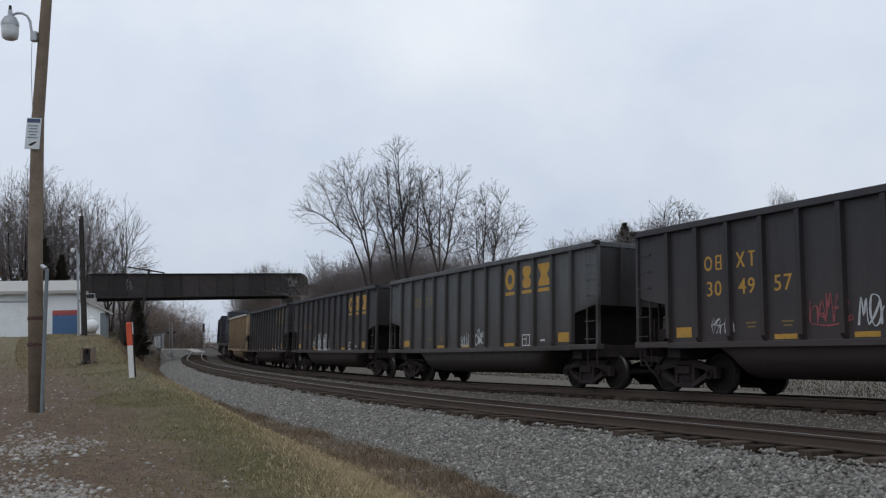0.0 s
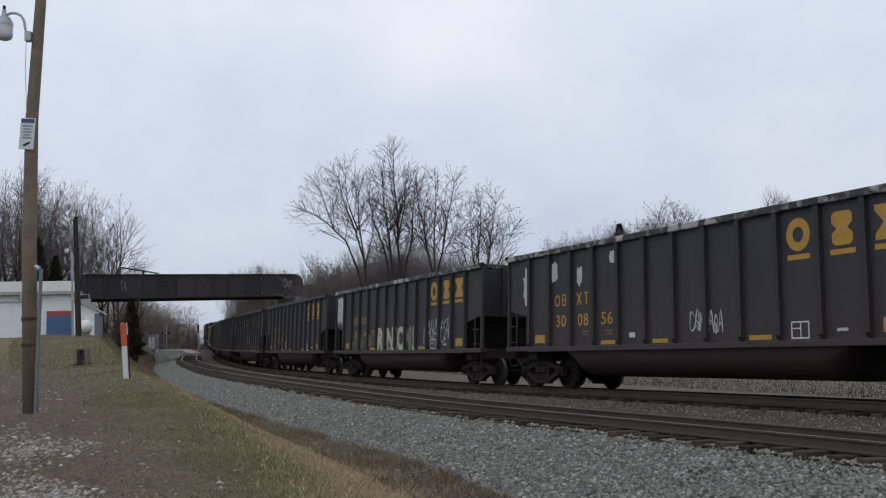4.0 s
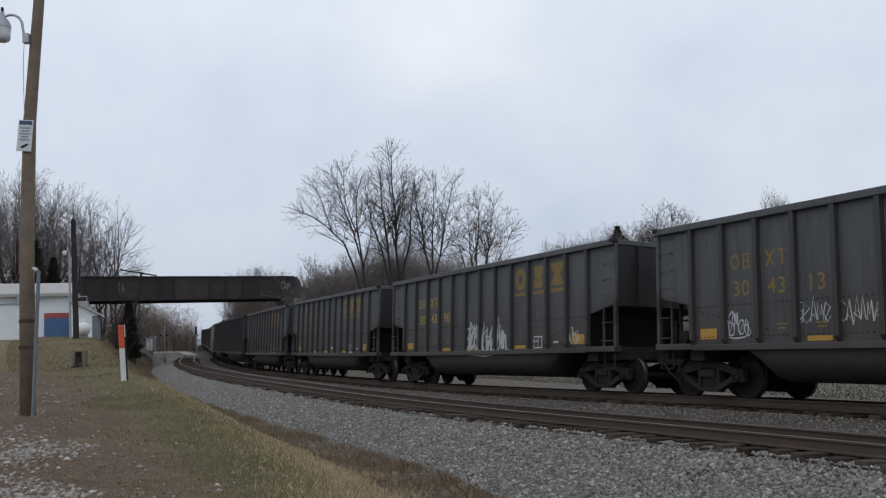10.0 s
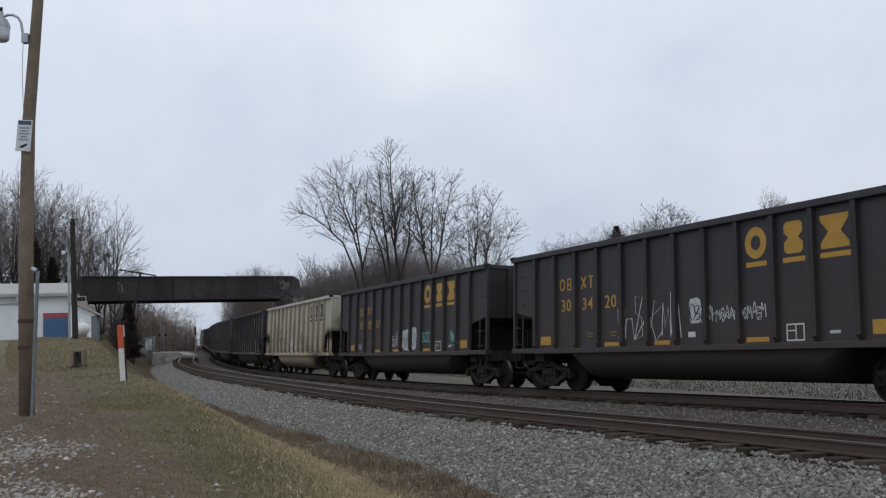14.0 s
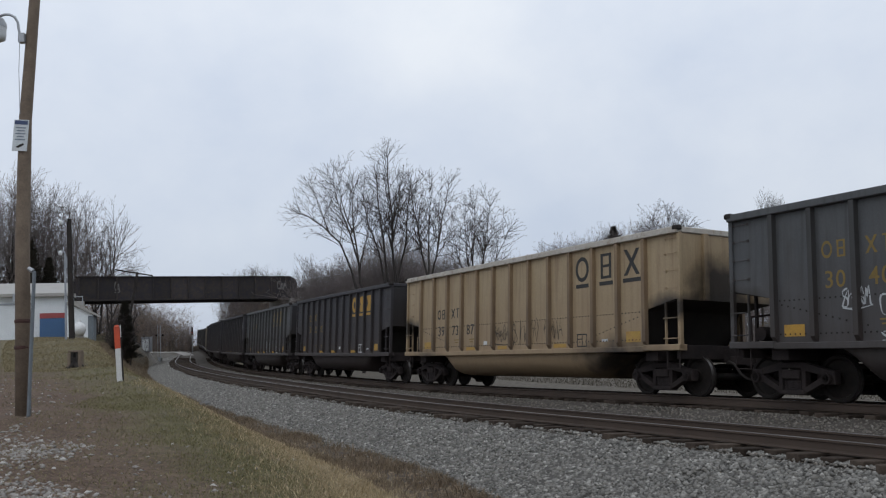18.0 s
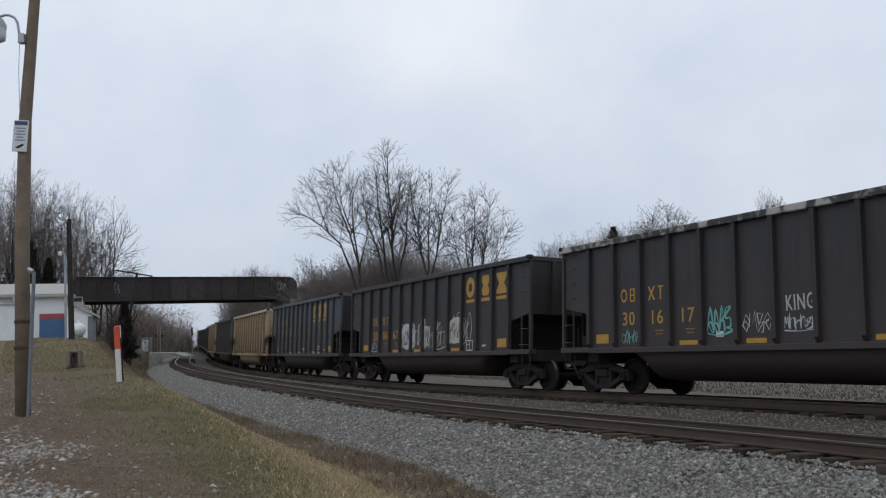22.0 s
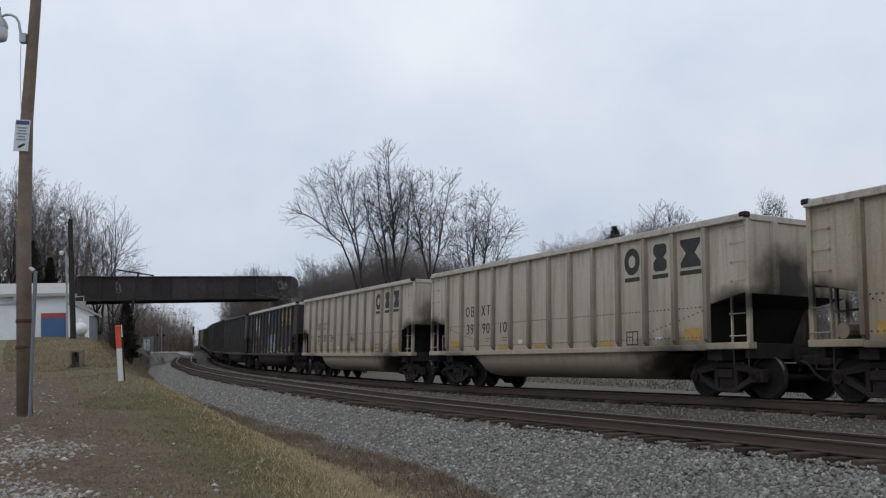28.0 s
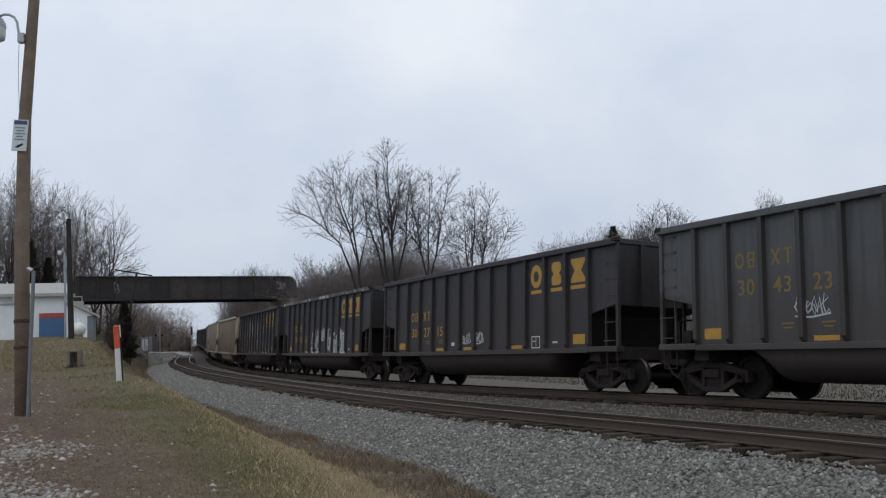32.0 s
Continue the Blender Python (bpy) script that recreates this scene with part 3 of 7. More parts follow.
def from_track(x, y):
    """Distance left of the near track's middle, and the distance along, of points of the ground."""
    x, y = np.atleast_1d(np.asarray(x, float)), np.atleast_1d(np.asarray(y, float))
    step = slice(0, None, 4)
    ax, ay = LX[step], LY[step]
    best = np.empty(x.shape, int)
    for i in range(0, len(x), 4000):
        d = (x[i:i + 4000, None] - ax) ** 2 + (y[i:i + 4000, None] - ay) ** 2
        best[i:i + 4000] = d.argmin(1)
    k = best * 4
    dx, dy = x - LX[k], y - LY[k]
    return -dx * HY[k] + dy * HX[k] - SPACING, ALONG[k] + dx * HX[k] + dy * HY[k]


def soft_step(a, b, x):
    t = np.clip((x - a) / (b - a), 0, 1)
    return t * t * (3 - 2 * t)


def toe(s):
    """Where the clean stone ends, counted from the near track's middle."""
    return np.interp(s, (0, 5, 8, 15, 40, 60, 90, 110, 140), (4.2, 3.85, 3.5, 3.3, 3.3, 3.15, 3.4, 4.2, 5.4))


def crest(s):
    """Where the turf of the bank ends and the weeds of the ditch begin, counted from the near track's middle."""
    return np.interp(s, (0, 3, 8, 12, 16, 20, 28, 32, 40, 50, 70, 90, 120), (5.7, 5.3, 4.85, 4.65, 4.5, 4.45, 4.65, 4.85, 5.3, 5.8, 6.4, 6.8, 7.6))


def bed_z(s, q):
    """The top of the stone bed between and beside the tracks; q is counted from the far track's middle."""
    s, q = np.asarray(s, float), np.asarray(q, float)
    slim = np.interp(s, (20, 70, 110), (0, 0.35, 1.0))
    far = -0.27 + BANK * q + np.interp(s, RISE_AT, RISE_FAR)
    near = -0.27 + BANK * (q - SPACING) + np.interp(s, RISE_AT, RISE_NEAR)
    w = np.clip((q - 1.45) / 1.2, 0, 1)
    z = far * (1 - w) + near * w
    z = np.where(q < -1.6, z - (-1.6 - q) * 0.42, z)
    return np.where(q > 5.40, z - (q - 5.40) * (0.38 - 0.12 * slim), z)


def ground_z(x, y):
    """The lie of the land: a bank that climbs away from the eye, a ditch, the track bed, flat fields beyond."""
    q, s = from_track(x, y)
    x, y = np.atleast_1d(np.asarray(x, float)), np.atleast_1d(np.asarray(y, float))
    bank = np.interp(y, (-50, 8, 12, 18, 26, 35, 52, 66, 72, 110, 160), (0, 0.02, 0.1, 0.40, 0.83, 1.08, 2.28, 2.62, 2.7, 2.2, 1.1))
    rough = 0.05 * np.sin(x * 1.3 + y * 0.7) + 0.04 * np.sin(x * 0.55 - y * 1.1)
    rough = rough * np.clip((q - 4) / 4, 0.1, 1)
    climb = np.interp(s, (110, 150, 200, 300), (0, 0.55, 1.1, 1.5))
    low = bed_z(s, toe(s) + SPACING) - 0.02
    foot = toe(s) + np.interp(s, (0, 5, 12, 20, 30, 45), (0.75, 0.75, 0.7, 0.5, 0.3, 0.35))
    top = np.interp(s, (0, 5, 12, 20, 30, 45, 70, 110), (9.2, 9.0, 8.0, 7.5, 7.4, 7.8, 8.2, 8.4))
    z = low + (bank - low + rough) * soft_step(0, 1, (q - foot) / (top - foot))
    z = np.where(q < toe(s), low - 0.12 * (toe(s) - q), z)
    z = z + 2.2 * np.exp(-((x + 40.2) ** 2 / 9 + (y - 117) ** 2 / 160)) * soft_step(3.4, 4.9, q)
    far = soft_step(-7.5, -13, q)
    return np.where(q < -4, -1.05 + climb + 0.45 * far + 0.8 * soft_step(-30, -90, q), z)


def ground_at(x, y):
    return float(ground_z(x, y)[0])


def cover_material():
    """Turf whose cover (earth, olive grass, straw, ditch) is stored on the ground itself, with clumps and grit on top."""
    m = surface("bank_cover", (1.35, 1.35, 1.32), (0.72, 0.69, 0.66), 0.7, 1.0, 0.97, 0, 0.5, 34, third=(0.74, 0.67, 0.62))
    nodes, links = m.node_tree.nodes, m.node_tree.links
    b = nodes["Principled BSDF"]
    at, x = nodes.new("ShaderNodeAttribute"), nodes.new("ShaderNodeMix")
    at.attribute_name = "cover"
    x.data_type, x.blend_type = "RGBA", "MULTIPLY"
    x.inputs[0].default_value = 1.0
    links.new(b.inputs["Base Color"].links[0].from_socket, x.inputs[6])
    links.new(at.outputs["Color"], x.inputs[7])
    links.new(x.outputs[2], b.inputs["Base Color"])
    return m


MAT["ground"] = cover_material()


# ---- ground, track bed and rails ----
def spaced(*runs):
    out = [runs[0][0]]
    for a, b, d in runs:
        out += list(np.linspace(a, b, max(2, int(round((b - a) / d)) + 1))[1:])
    return np.array(out)


def build_ground():
    xs = spaced((-4000, -600, 600), (-600, -120, 40), (-120, -40, 4), (-40, 24, 0.5), (24, 120, 4), (120, 600, 40), (600, 4000, 600))
    ys = spaced((-4000, -600, 600), (-600, -60, 40), (-60, 2, 4), (2, 80, 0.6), (80, 200, 3), (200, 600, 40), (600, 4500, 600))
    gx, gy = np.meshgrid(xs, ys)
    z = ground_z(gx.ravel(), gy.ravel())
    z = np.where(np.hypot(gx.ravel(), gy.ravel()) > 420, 0.0, z)
    n = len(xs)
    sh = Shape()
    sh.v = list(zip(gx.ravel(), gy.ravel(), z))
    sh.f = [(j * n + i, j * n + i + 1, (j + 1) * n + i + 1, (j + 1) * n + i) for j in range(len(ys) - 1) for i in range(n - 1)]
    ob = setting("ground", sh, MAT["ground"], "winter turf with bare earth, straw and a weedy ditch", "ground", True)
    x, y = gx.ravel(), gy.ravel()
    q, s = from_track(x, y)
    blot = 0.5 + 0.25 * np.sin(x * 1.9 + 2 * np.sin(y * 1.1)) + 0.25 * np.sin(y * 2.3 - 1.6 * np.sin(x * 0.9 + 1))
    earth, olive, straw, ditch, field = (np.array(c) for c in ((0.108, 0.070, 0.047), (0.094, 0.086, 0.034), (0.25, 0.19, 0.105), (0.070, 0.053, 0.040), (0.170, 0.142, 0.088)))
    col = np.tile(earth, (len(x), 1))

    def lay(c, w):
        col[:] = col + (c - col) * np.clip(w, 0, 1)[:, None]

    grassy = 1 - soft_step(8.3, 9.5, q + 0.9 * (blot - 0.5)) * (1 - soft_step(21, 46, y + 3 * (blot - 0.5)))
    lay(olive, grassy * (0.55 + 0.45 * blot))
    lay(field, soft_step(28, 50, y) * (0.25 + 0.4 * blot))
    edge = q - crest(s)
    lay(straw, soft_step(-0.2, 0.3, edge) * soft_step(2.9, 1.3, edge + 0.7 * blot) * 0.9 * (1 - 0.5 * soft_step(20, 40, s)))
    lay(ditch, soft_step(0.25, -0.25, edge + 0.6 * (blot - 0.5)) * (q > -4) * (1 - 0.5 * soft_step(50, 80, s)))
    lay(np.array((0.16, 0.148, 0.132)), soft_step(100, 118, s) * soft_step(7.0, 5.5, q) * (q > 0))
    lay(np.array((0.105, 0.092, 0.074)), soft_step(-6.5, -9, q))
    attr = ob.data.color_attributes.new("cover", "FLOAT_COLOR", "POINT")
    attr.data.foreach_set("color", np.concatenate([col, np.ones((len(x), 1))], 1).astype(np.float32).ravel())
    return ob


build_ground()


def build_bed():
    sh = Shape()
    profile = (-4.6, -3.4, -2.2, -1.6, -0.75, 0.0, 0.75, 1.45, 1.85, 2.25, 2.65, 3.4, 4.1, 4.9, 5.5, 5.75, 6.4, 7.0, 7.6, 8.2)
    stations = list(np.arange(-60, 130, 0.5)) + list(np.arange(130, 320, 4.0))
    rng = random.Random(4)
    for s in stations:
        x, y, hx, hy = line(s)
        for q, z in zip(profile, bed_z(np.full(len(profile), s), profile)):
            sh.v.append((x - hy * q, y + hx * q, float(z) + rng.uniform(-0.02, 0.02)))
    k = len(profile)
    sh.f = [(i * k + j, i * k + j + 1, (i + 1) * k + j + 1, (i + 1) * k + j) for i in range(len(stations) - 1) for j in range(k - 1)]
    ob = setting("ballast_bed", sh, MAT["ballast"], "grey crushed-stone bed under two railway tracks", "ballast", True)
    ob.data.materials.append(MAT["gap_shade_ballast"])
    ob.data.polygons.foreach_set("material_index", [1 if profile[f % (k - 1)] > 5.3 else 0 for f in range(len(ob.data.polygons))])
    return ob


build_bed()
RAIL = ((-0.075, -0.178), (0.075, -0.178), (0.075, -0.165), (0.014, -0.14), (0.010, -0.045), (0.036, -0.036), (0.036, -0.006), (0.028, 0.0),
        (-0.028, 0.0), (-0.036, -0.006), (-0.036, -0.036), (-0.010, -0.045), (-0.014, -0.14), (-0.075, -0.165))


def build_rail(side, near):
    sh = Shape()
    stations = list(np.arange(-60, 160, 2.0)) + list(np.arange(160, 421, 5.0))
    for s in stations:
        for q, z in RAIL:
            sh.v.append(tuple(track_point(s, side * 0.755 + q, z, near)))
    k = len(RAIL)
    sh.f = [(i * k + j, i * k + (j + 1) % k, (i + 1) * k + (j + 1) % k, (i + 1) * k + j) for i in range(len(stations) - 1) for j in range(k)]
    me = sh.mesh("rail")
    me.materials.append(MAT["rail_side"])
    me.materials.append(MAT["rail_head"])
    me.polygons.foreach_set("material_index", [1 if (p.index % k) in (6, 7, 8) else 0 for p in me.polygons])
    ob = new("rail", me)
    return tagged(ob, "steel rail with rusty sides and a worn head", "rail", "rails of the two tracks", "structure")


RAILS = {(side, near): build_rail(side, near) for near in (False, True) for side in (-1, 1)}


# ---- coal cars ----
WIDE, TOP, SILL = 1.6, 3.85, 1.01
CACHE = {}


def cached(key, maker, smooth=False):
    if key not in CACHE:
        CACHE[key] = maker().mesh(key[0], smooth)
    return CACHE[key]


def side_sheet(hb, pe, side):
    o = [(hb, 3.72), (hb, 2.23), (pe, 2.0), (pe, 1.12), (-pe, 1.12), (-pe, 2.0), (-hb, 2.23), (-hb, 3.72)]
    return Shape().plate(o, "y", side * 1.47, side * 1.5)


def post_shape(z0, z1):
    sh = Shape()
    sh.plate([(-0.07, 0), (-0.055, 0.10), (0.055, 0.10), (0.07, 0)], "z", z0 + 0.12, z1)
    sh.add([(-0.075, 0, z0 + 0.12), (0.075, 0, z0 + 0.12), (0.05, 0.095, z0 + 0.12), (-0.05, 0.095, z0 + 0.12), (-0.06, 0, z0), (0.06, 0, z0)],
           [(0, 3, 4), (1, 5, 2), (3, 2, 5, 4)])
    return sh


def tub_shape(half):
    sh, n = Shape(), 14
    rows = [(-half - 0.55, 0.12), (-half, 1.0), (half, 1.0), (half + 0.55, 0.12)]
    for x, k in rows:
        for i in range(n + 1):
            a = math.pi * i / n
            sh.v.append((x, 1.46 * math.copysign(abs(math.cos(a)) ** 0.55, math.cos(a)), 1.06 - 0.70 * k * math.sin(a) ** 0.75))
    sh.f = [(r * (n + 1) + i, r * (n + 1) + i + 1, (r + 1) * (n + 1) + i + 1, (r + 1) * (n + 1) + i) for r in range(len(rows) - 1) for i in range(n)]
    return sh


def end_wall(hb, sgn):
    sh = Shape().box(sgn * hb - 0.03 * (sgn > 0), sgn * hb + 0.03 * (sgn < 0), -1.47, 1.47, 2.18, 3.72)
    for y in (-0.75, 0.75):
        sh.box(min(sgn * hb, sgn * (hb + 0.08)), max(sgn * hb, sgn * (hb + 0.08)), y - 0.07, y + 0.07, 2.18, 3.72)
    return sh


def slope_sheet(hb, pe, sgn):
    o = [(sgn * hb, 2.20), (sgn * (hb - 0.04), 2.25), (sgn * (pe - 0.02), 2.06), (sgn * (pe - 0.50), 1.12), (sgn * (pe - 0.55), 1.08), (sgn * (pe - 0.47), 1.06), (sgn * (pe + 0.02), 2.0)]
    return Shape().plate(o, "y", -1.45, 1.45)


def chord_shape(hb):
    sh = Shape()
    for y in (-1, 1):
        sh.box(-hb - 0.04, hb + 0.04, min(y * 1.46, y * 1.62), max(y * 1.46, y * 1.62), 3.70, TOP, 0.015)
    for x in (-1, 1):
        sh.box(min(x * (hb - 0.1), x * (hb + 0.04)), max(x * (hb - 0.1), x * (hb + 0.04)), -1.46, 1.46, 3.71, TOP - 0.005, 0.015)
    return sh


def corner_cap():
    return Shape().box(-0.10, 0.10, -0.08, 0.085, 3.76, TOP + 0.025, 0.025)


def sill_shape(hb, pe, side):
    sh = Shape()
    sh.box(-pe, pe, min(side * 1.40, side * 1.60), max(side * 1.40, side * 1.60), SILL, 1.14, 0.012)
    for x in (-1, 1):
        sh.box(min(x * pe, x * (hb + 0.05)), max(x * pe, x * (hb + 0.05)), min(side * 1.36, side * 1.6), max(side * 1.36, side * 1.6), 1.03, 1.17, 0.012)
    return sh


def ladder_shape(hb, x, side):
    """Uprights and rungs in the open corner, in the paint of the car."""
    sh, y, u = Shape(), side * 1.52, x * (hb - 0.46)
    sh.bar((u, y, 1.05), (u, y, 2.14), 0.05, 0.03)
    for z in (1.32, 1.78):
        sh.path([(u, y + side * 0.01, z), (u, y + side * 0.08, z - 0.02), (x * (hb - 0.03), y + side * 0.08, z - 0.02), (x * (hb - 0.03), y + side * 0.01, z)], 0.014, 5)
    return sh


def stirrup_shape(hb, x, side):
    """The step that hangs below the sill."""
    y, u = side * 1.50, x * (hb - 0.46)
    return Shape().path([(u, y, 1.06), (u, y, 0.62), (x * (hb - 0.05), y, 0.62), (x * (hb - 0.05), y, 1.06)], 0.02, 5)


def grab_iron():
    sh = Shape().path([(0.2, 0, 0.02), (0.2, 0.05, 0), (-0.2, 0.05, 0), (-0.2, 0, 0.02)], 0.008, 4)
    return sh.box(0.175, 0.225, -0.006, 0.014, -0.025, 0.035).box(-0.225, -0.175, -0.006, 0.014, -0.025, 0.035)


def corner_post(hb, x, side):
    sh = Shape()
    sh.box(x * hb - 0.05, x * hb + 0.05, side * 1.50 - 0.05, side * 1.50 + 0.05, 1.05, 3.72, 0.01)
    for i in range(16):
        z = 1.3 + i * 0.155
        sh.box(x * hb - 0.02, x * hb + 0.02, side * 1.55 - 0.012, side * 1.55 + 0.012, z - 0.02, z + 0.02)
    return sh


def frame_shape(hl):
    """The centre sill, bolsters and brake rigging under the body."""
    sh = Shape().box(-hl + 0.75, hl - 0.75, -0.16, 0.16, 0.78, 1.08, 0.01)
    for x in (-1, 1):
        c = x * (hl - 1.92)
        sh.box(c - 0.22, c + 0.22, -1.40, 1.40, 0.80, 1.06, 0.01)
        sh.box(min(x * (hl - 0.86), x * (hl - 1.0)), max(x * (hl - 0.86), x * (hl - 1.0)), -1.45, 1.45, 0.84, 1.16, 0.01)
        sh.box(min(x * (hl - 0.9), x * (hl - 2.2)), max(x * (hl - 0.9), x * (hl - 2.2)), -1.1, 1.1, 1.08, 1.12)
        sh.bar((c - x * 0.9, 0.6, 0.7), (c - x * 2.4, 0.2, 0.72), 0.06)
    return sh


def coupler_shape(hl, x):
    sh = Shape()
    sh.box(min(x * (hl - 0.9), x * (hl - 0.22)), max(x * (hl - 0.9), x * (hl - 0.22)), -0.09, 0.09, 0.72, 0.92, 0.015)
    sh.box(min(x * (hl - 0.24), x * (hl + 0.0)), max(x * (hl - 0.24), x * (hl + 0.0)), -0.17, 0.12, 0.68, 0.98, 0.03)
    sh.box(min(x * (hl - 0.12), x * (hl + 0.06)), max(x * (hl - 0.12), x * (hl + 0.06)), 0.04, 0.17, 0.70, 0.96, 0.03)
    return sh


def hose_shape(hl, x):
    pts = [(x * (hl - 0.55), 0.34, 0.80), (x * (hl - 0.35), 0.36, 0.74), (x * (hl - 0.18), 0.33, 0.52), (x * (hl - 0.05), 0.28, 0.42), (x * (hl + 0.0), 0.2, 0.40)]
    return Shape().path(pts, 0.03, 6)


def brake_gear(hb):
    """Air cylinder, brake stand and pipes on the sloped end."""
    sh = Shape()
    sh.rod((hb - 0.35, -0.7, 1.55), (hb - 0.35, 0.1, 1.55), 0.19, n=12)
    sh.rod((hb - 0.3, 0.55, 1.35), (hb - 0.3, 1.05, 1.35), 0.15, n=12)
    sh.bar((hb - 0.1, 0.95, 1.15), (hb - 0.1, 0.95, 2.25), 0.06)
    sh.bar((hb - 0.5, -1.2, 1.15), (hb - 0.2, -1.2, 2.1), 0.07)
    sh.path([(hb - 0.2, 1.2, 1.2), (hb - 0.2, 1.2, 1.7), (hb - 0.4, 0.4, 1.8), (hb - 0.4, -0.9, 1.8)], 0.025, 5)
    return sh


def side_frame_shape(side):
    """A cast truck side: journal boxes, arched top, sloped ties to the spring seat, springs."""
    sh, y0, y1 = Shape(), side * 0.93, side * 1.10
    lo, hi = min(y0, y1), max(y0, y1)
    for k in (-1, 1):
        j = k * 0.89
        sh.box(j - 0.15, j + 0.15, lo - 0.01, hi + 0.01, 0.34, 0.62, 0.02)
        sh.plate([(j - k * 0.02, 0.62), (j - k * 0.02, 0.50), (k * 0.30, 0.60), (k * 0.30, 0.76)], "y", lo, hi)
        sh.plate([(j - k * 0.14, 0.50), (j - k * 0.14, 0.36), (k * 0.26, 0.13), (k * 0.32, 0.27)], "y", lo, hi)
        sh.box(min(k * 0.24, k * 0.34), max(k * 0.24, k * 0.34), lo, hi, 0.22, 0.70, 0.01)
        sh.rod((j, min(y1, y1 + side * 0.09), 0.457), (j, max(y1, y1 + side * 0.09), 0.457), 0.105, n=12)
    sh.box(-0.32, 0.32, lo, hi, 0.64, 0.77, 0.02)
    sh.box(-0.32, 0.32, lo - 0.03, hi + 0.03, 0.12, 0.22, 0.02)
    sh.box(-0.21, 0.21, lo + 0.03, hi - 0.03, 0.21, 0.44)
    for x in (-0.16, 0.0, 0.16):
        for z in np.linspace(0.23, 0.42, 5):
            sh.lathe([(0.055, z - 0.012), (0.078, z), (0.055, z + 0.012)], 8, "z", (x, (y0 + y1) / 2, 0))
    sh.box(-0.22, 0.22, lo - 0.04, hi + 0.04, 0.43, 0.62, 0.02)
    return sh


def bolster_shape():
    sh = Shape().box(-0.2, 0.2, -0.95, 0.95, 0.46, 0.66, 0.02)
    sh.lathe([(0.0, 0.80), (0.2, 0.80), (0.2, 0.64)], 14, "z")
    for k in (-1, 1):
        sh.bar((k * 0.42, -0.85, 0.36), (k * 0.42, 0.85, 0.36), 0.09, 0.07)
        for y in (-0.75, 0.75):
            sh.box(k * 0.42 - 0.04, k * 0.42 + 0.04, y - 0.07, y + 0.07, 0.28, 0.62)
    return sh


def wheelset_mesh():
    sh = Shape()
    sh.rod((0, -0.98, 0), (0, 0.98, 0), 0.08, n=12)
    shiny = []
    for k in (-1, 1):
        prof = [(0.08, 0.84), (0.13, 0.84), (0.14, 0.80), (0.36, 0.775), (0.385, 0.82), (0.440, 0.82), (0.457, 0.81), (0.457, 0.735), (0.475, 0.715), (0.480, 0.70), (0.455, 0.685), (0.385, 0.69), (0.36, 0.735), (0.14, 0.72), (0.08, 0.72)]
        n0 = len(sh.f)
        sh.lathe([(r, k * w) for r, w in prof], 28, "y")
        shiny += [n0 + i * (len(prof) - 1) + j for i in range(28) for j in (6,)]
        sh.rod((0, k * 0.98, 0), (0, k * 1.19, 0), 0.085, 0.08, n=10)
        for a in range(3):
            c, s = 0.05 * math.cos(a * 2.1), 0.05 * math.sin(a * 2.1)
            sh.rod((c, k * 1.19, s), (c, k * 1.21, s), 0.018, n=6)
    me = sh.mesh("wheelset")
    me.materials.append(MAT["wheel"])
    me.materials.append(MAT["shine"])
    flags = [0] * len(me.polygons)
    for i in shiny:
        flags[i] = 1
    me.polygons.foreach_set("material_index", flags)
    return me


WHEELS = wheelset_mesh()


def add_truck(car, x):
    truck = part("truck", cached(("bolster",), bolster_shape), MAT["under"], car, "grimy cast-steel truck", (x, 0, 0))
    for side in (-1, 1):
        part("side_frame", cached(("side_frame", side), lambda: side_frame_shape(side)), MAT["under"], truck)
    for k in (-0.89, 0.89):
        w = new("wheelset", WHEELS)
        w.parent = truck
        w.matrix_basis = Matrix.Translation((k, 0, 0.457))
        AXLES.append(w)
    return truck


AXLES = []
READ = Matrix(((-1, 0, 0, 0), (0, 0, 1, 0), (0, 1, 0, 0), (0, 0, 0, 1)))
GLYPHS = {}


def words(text, size, weight=0.004):
    """A thin mesh of readable characters in the built-in font, centred; weight swells their strokes."""
    key = (text, size, weight)
    if key not in GLYPHS:
        cu = bpy.data.curves.new("characters", "FONT")
        cu.body, cu.size, cu.extrude, cu.align_x, cu.space_character, cu.resolution_u, cu.offset = text, size, 0.003, "CENTER", 1.12, 3, weight * size
        ob = new("characters", cu)
        bpy.context.view_layer.update()
        GLYPHS[key] = bpy.data.meshes.new_from_object(ob.evaluated_get(bpy.context.evaluated_depsgraph_get()))
        bpy.data.objects.remove(ob)
        bpy.data.curves.remove(cu)
    return GLYPHS[key]


def on_side(x, z, out=1.503):
    return Matrix.Translation((x, out, z)) @ READ


def patch_mesh(w, h):
    return cached(("marking", round(w, 2), round(h, 2)), lambda: Shape().box(-w / 2, w / 2, -h / 2, h / 2, 0, 0.004))


def ring_shape(inner=0.46):
    """A thick closed ring, two stacked blocks and an hourglass: the emblem on the car's side, as plain shapes."""
    sh, n = Shape(), 20
    for z in (0, 0.004):
        for r in (1, inner):
            sh.v += [(math.cos(math.tau * (i + 0.5) / n) * 0.29 * r, math.sin(math.tau * (i + 0.5) / n) * 0.33 * r, z) for i in range(n)]
    for i in range(n):
        j = (i + 1) % n
        sh.f += [(2 * n + i, 2 * n + j, 3 * n + j, 3 * n + i), (i, n + i, n + j, j), (i, j, 2 * n + j, 2 * n + i), (n + i, 3 * n + i, 3 * n + j, n + j)]
    return sh


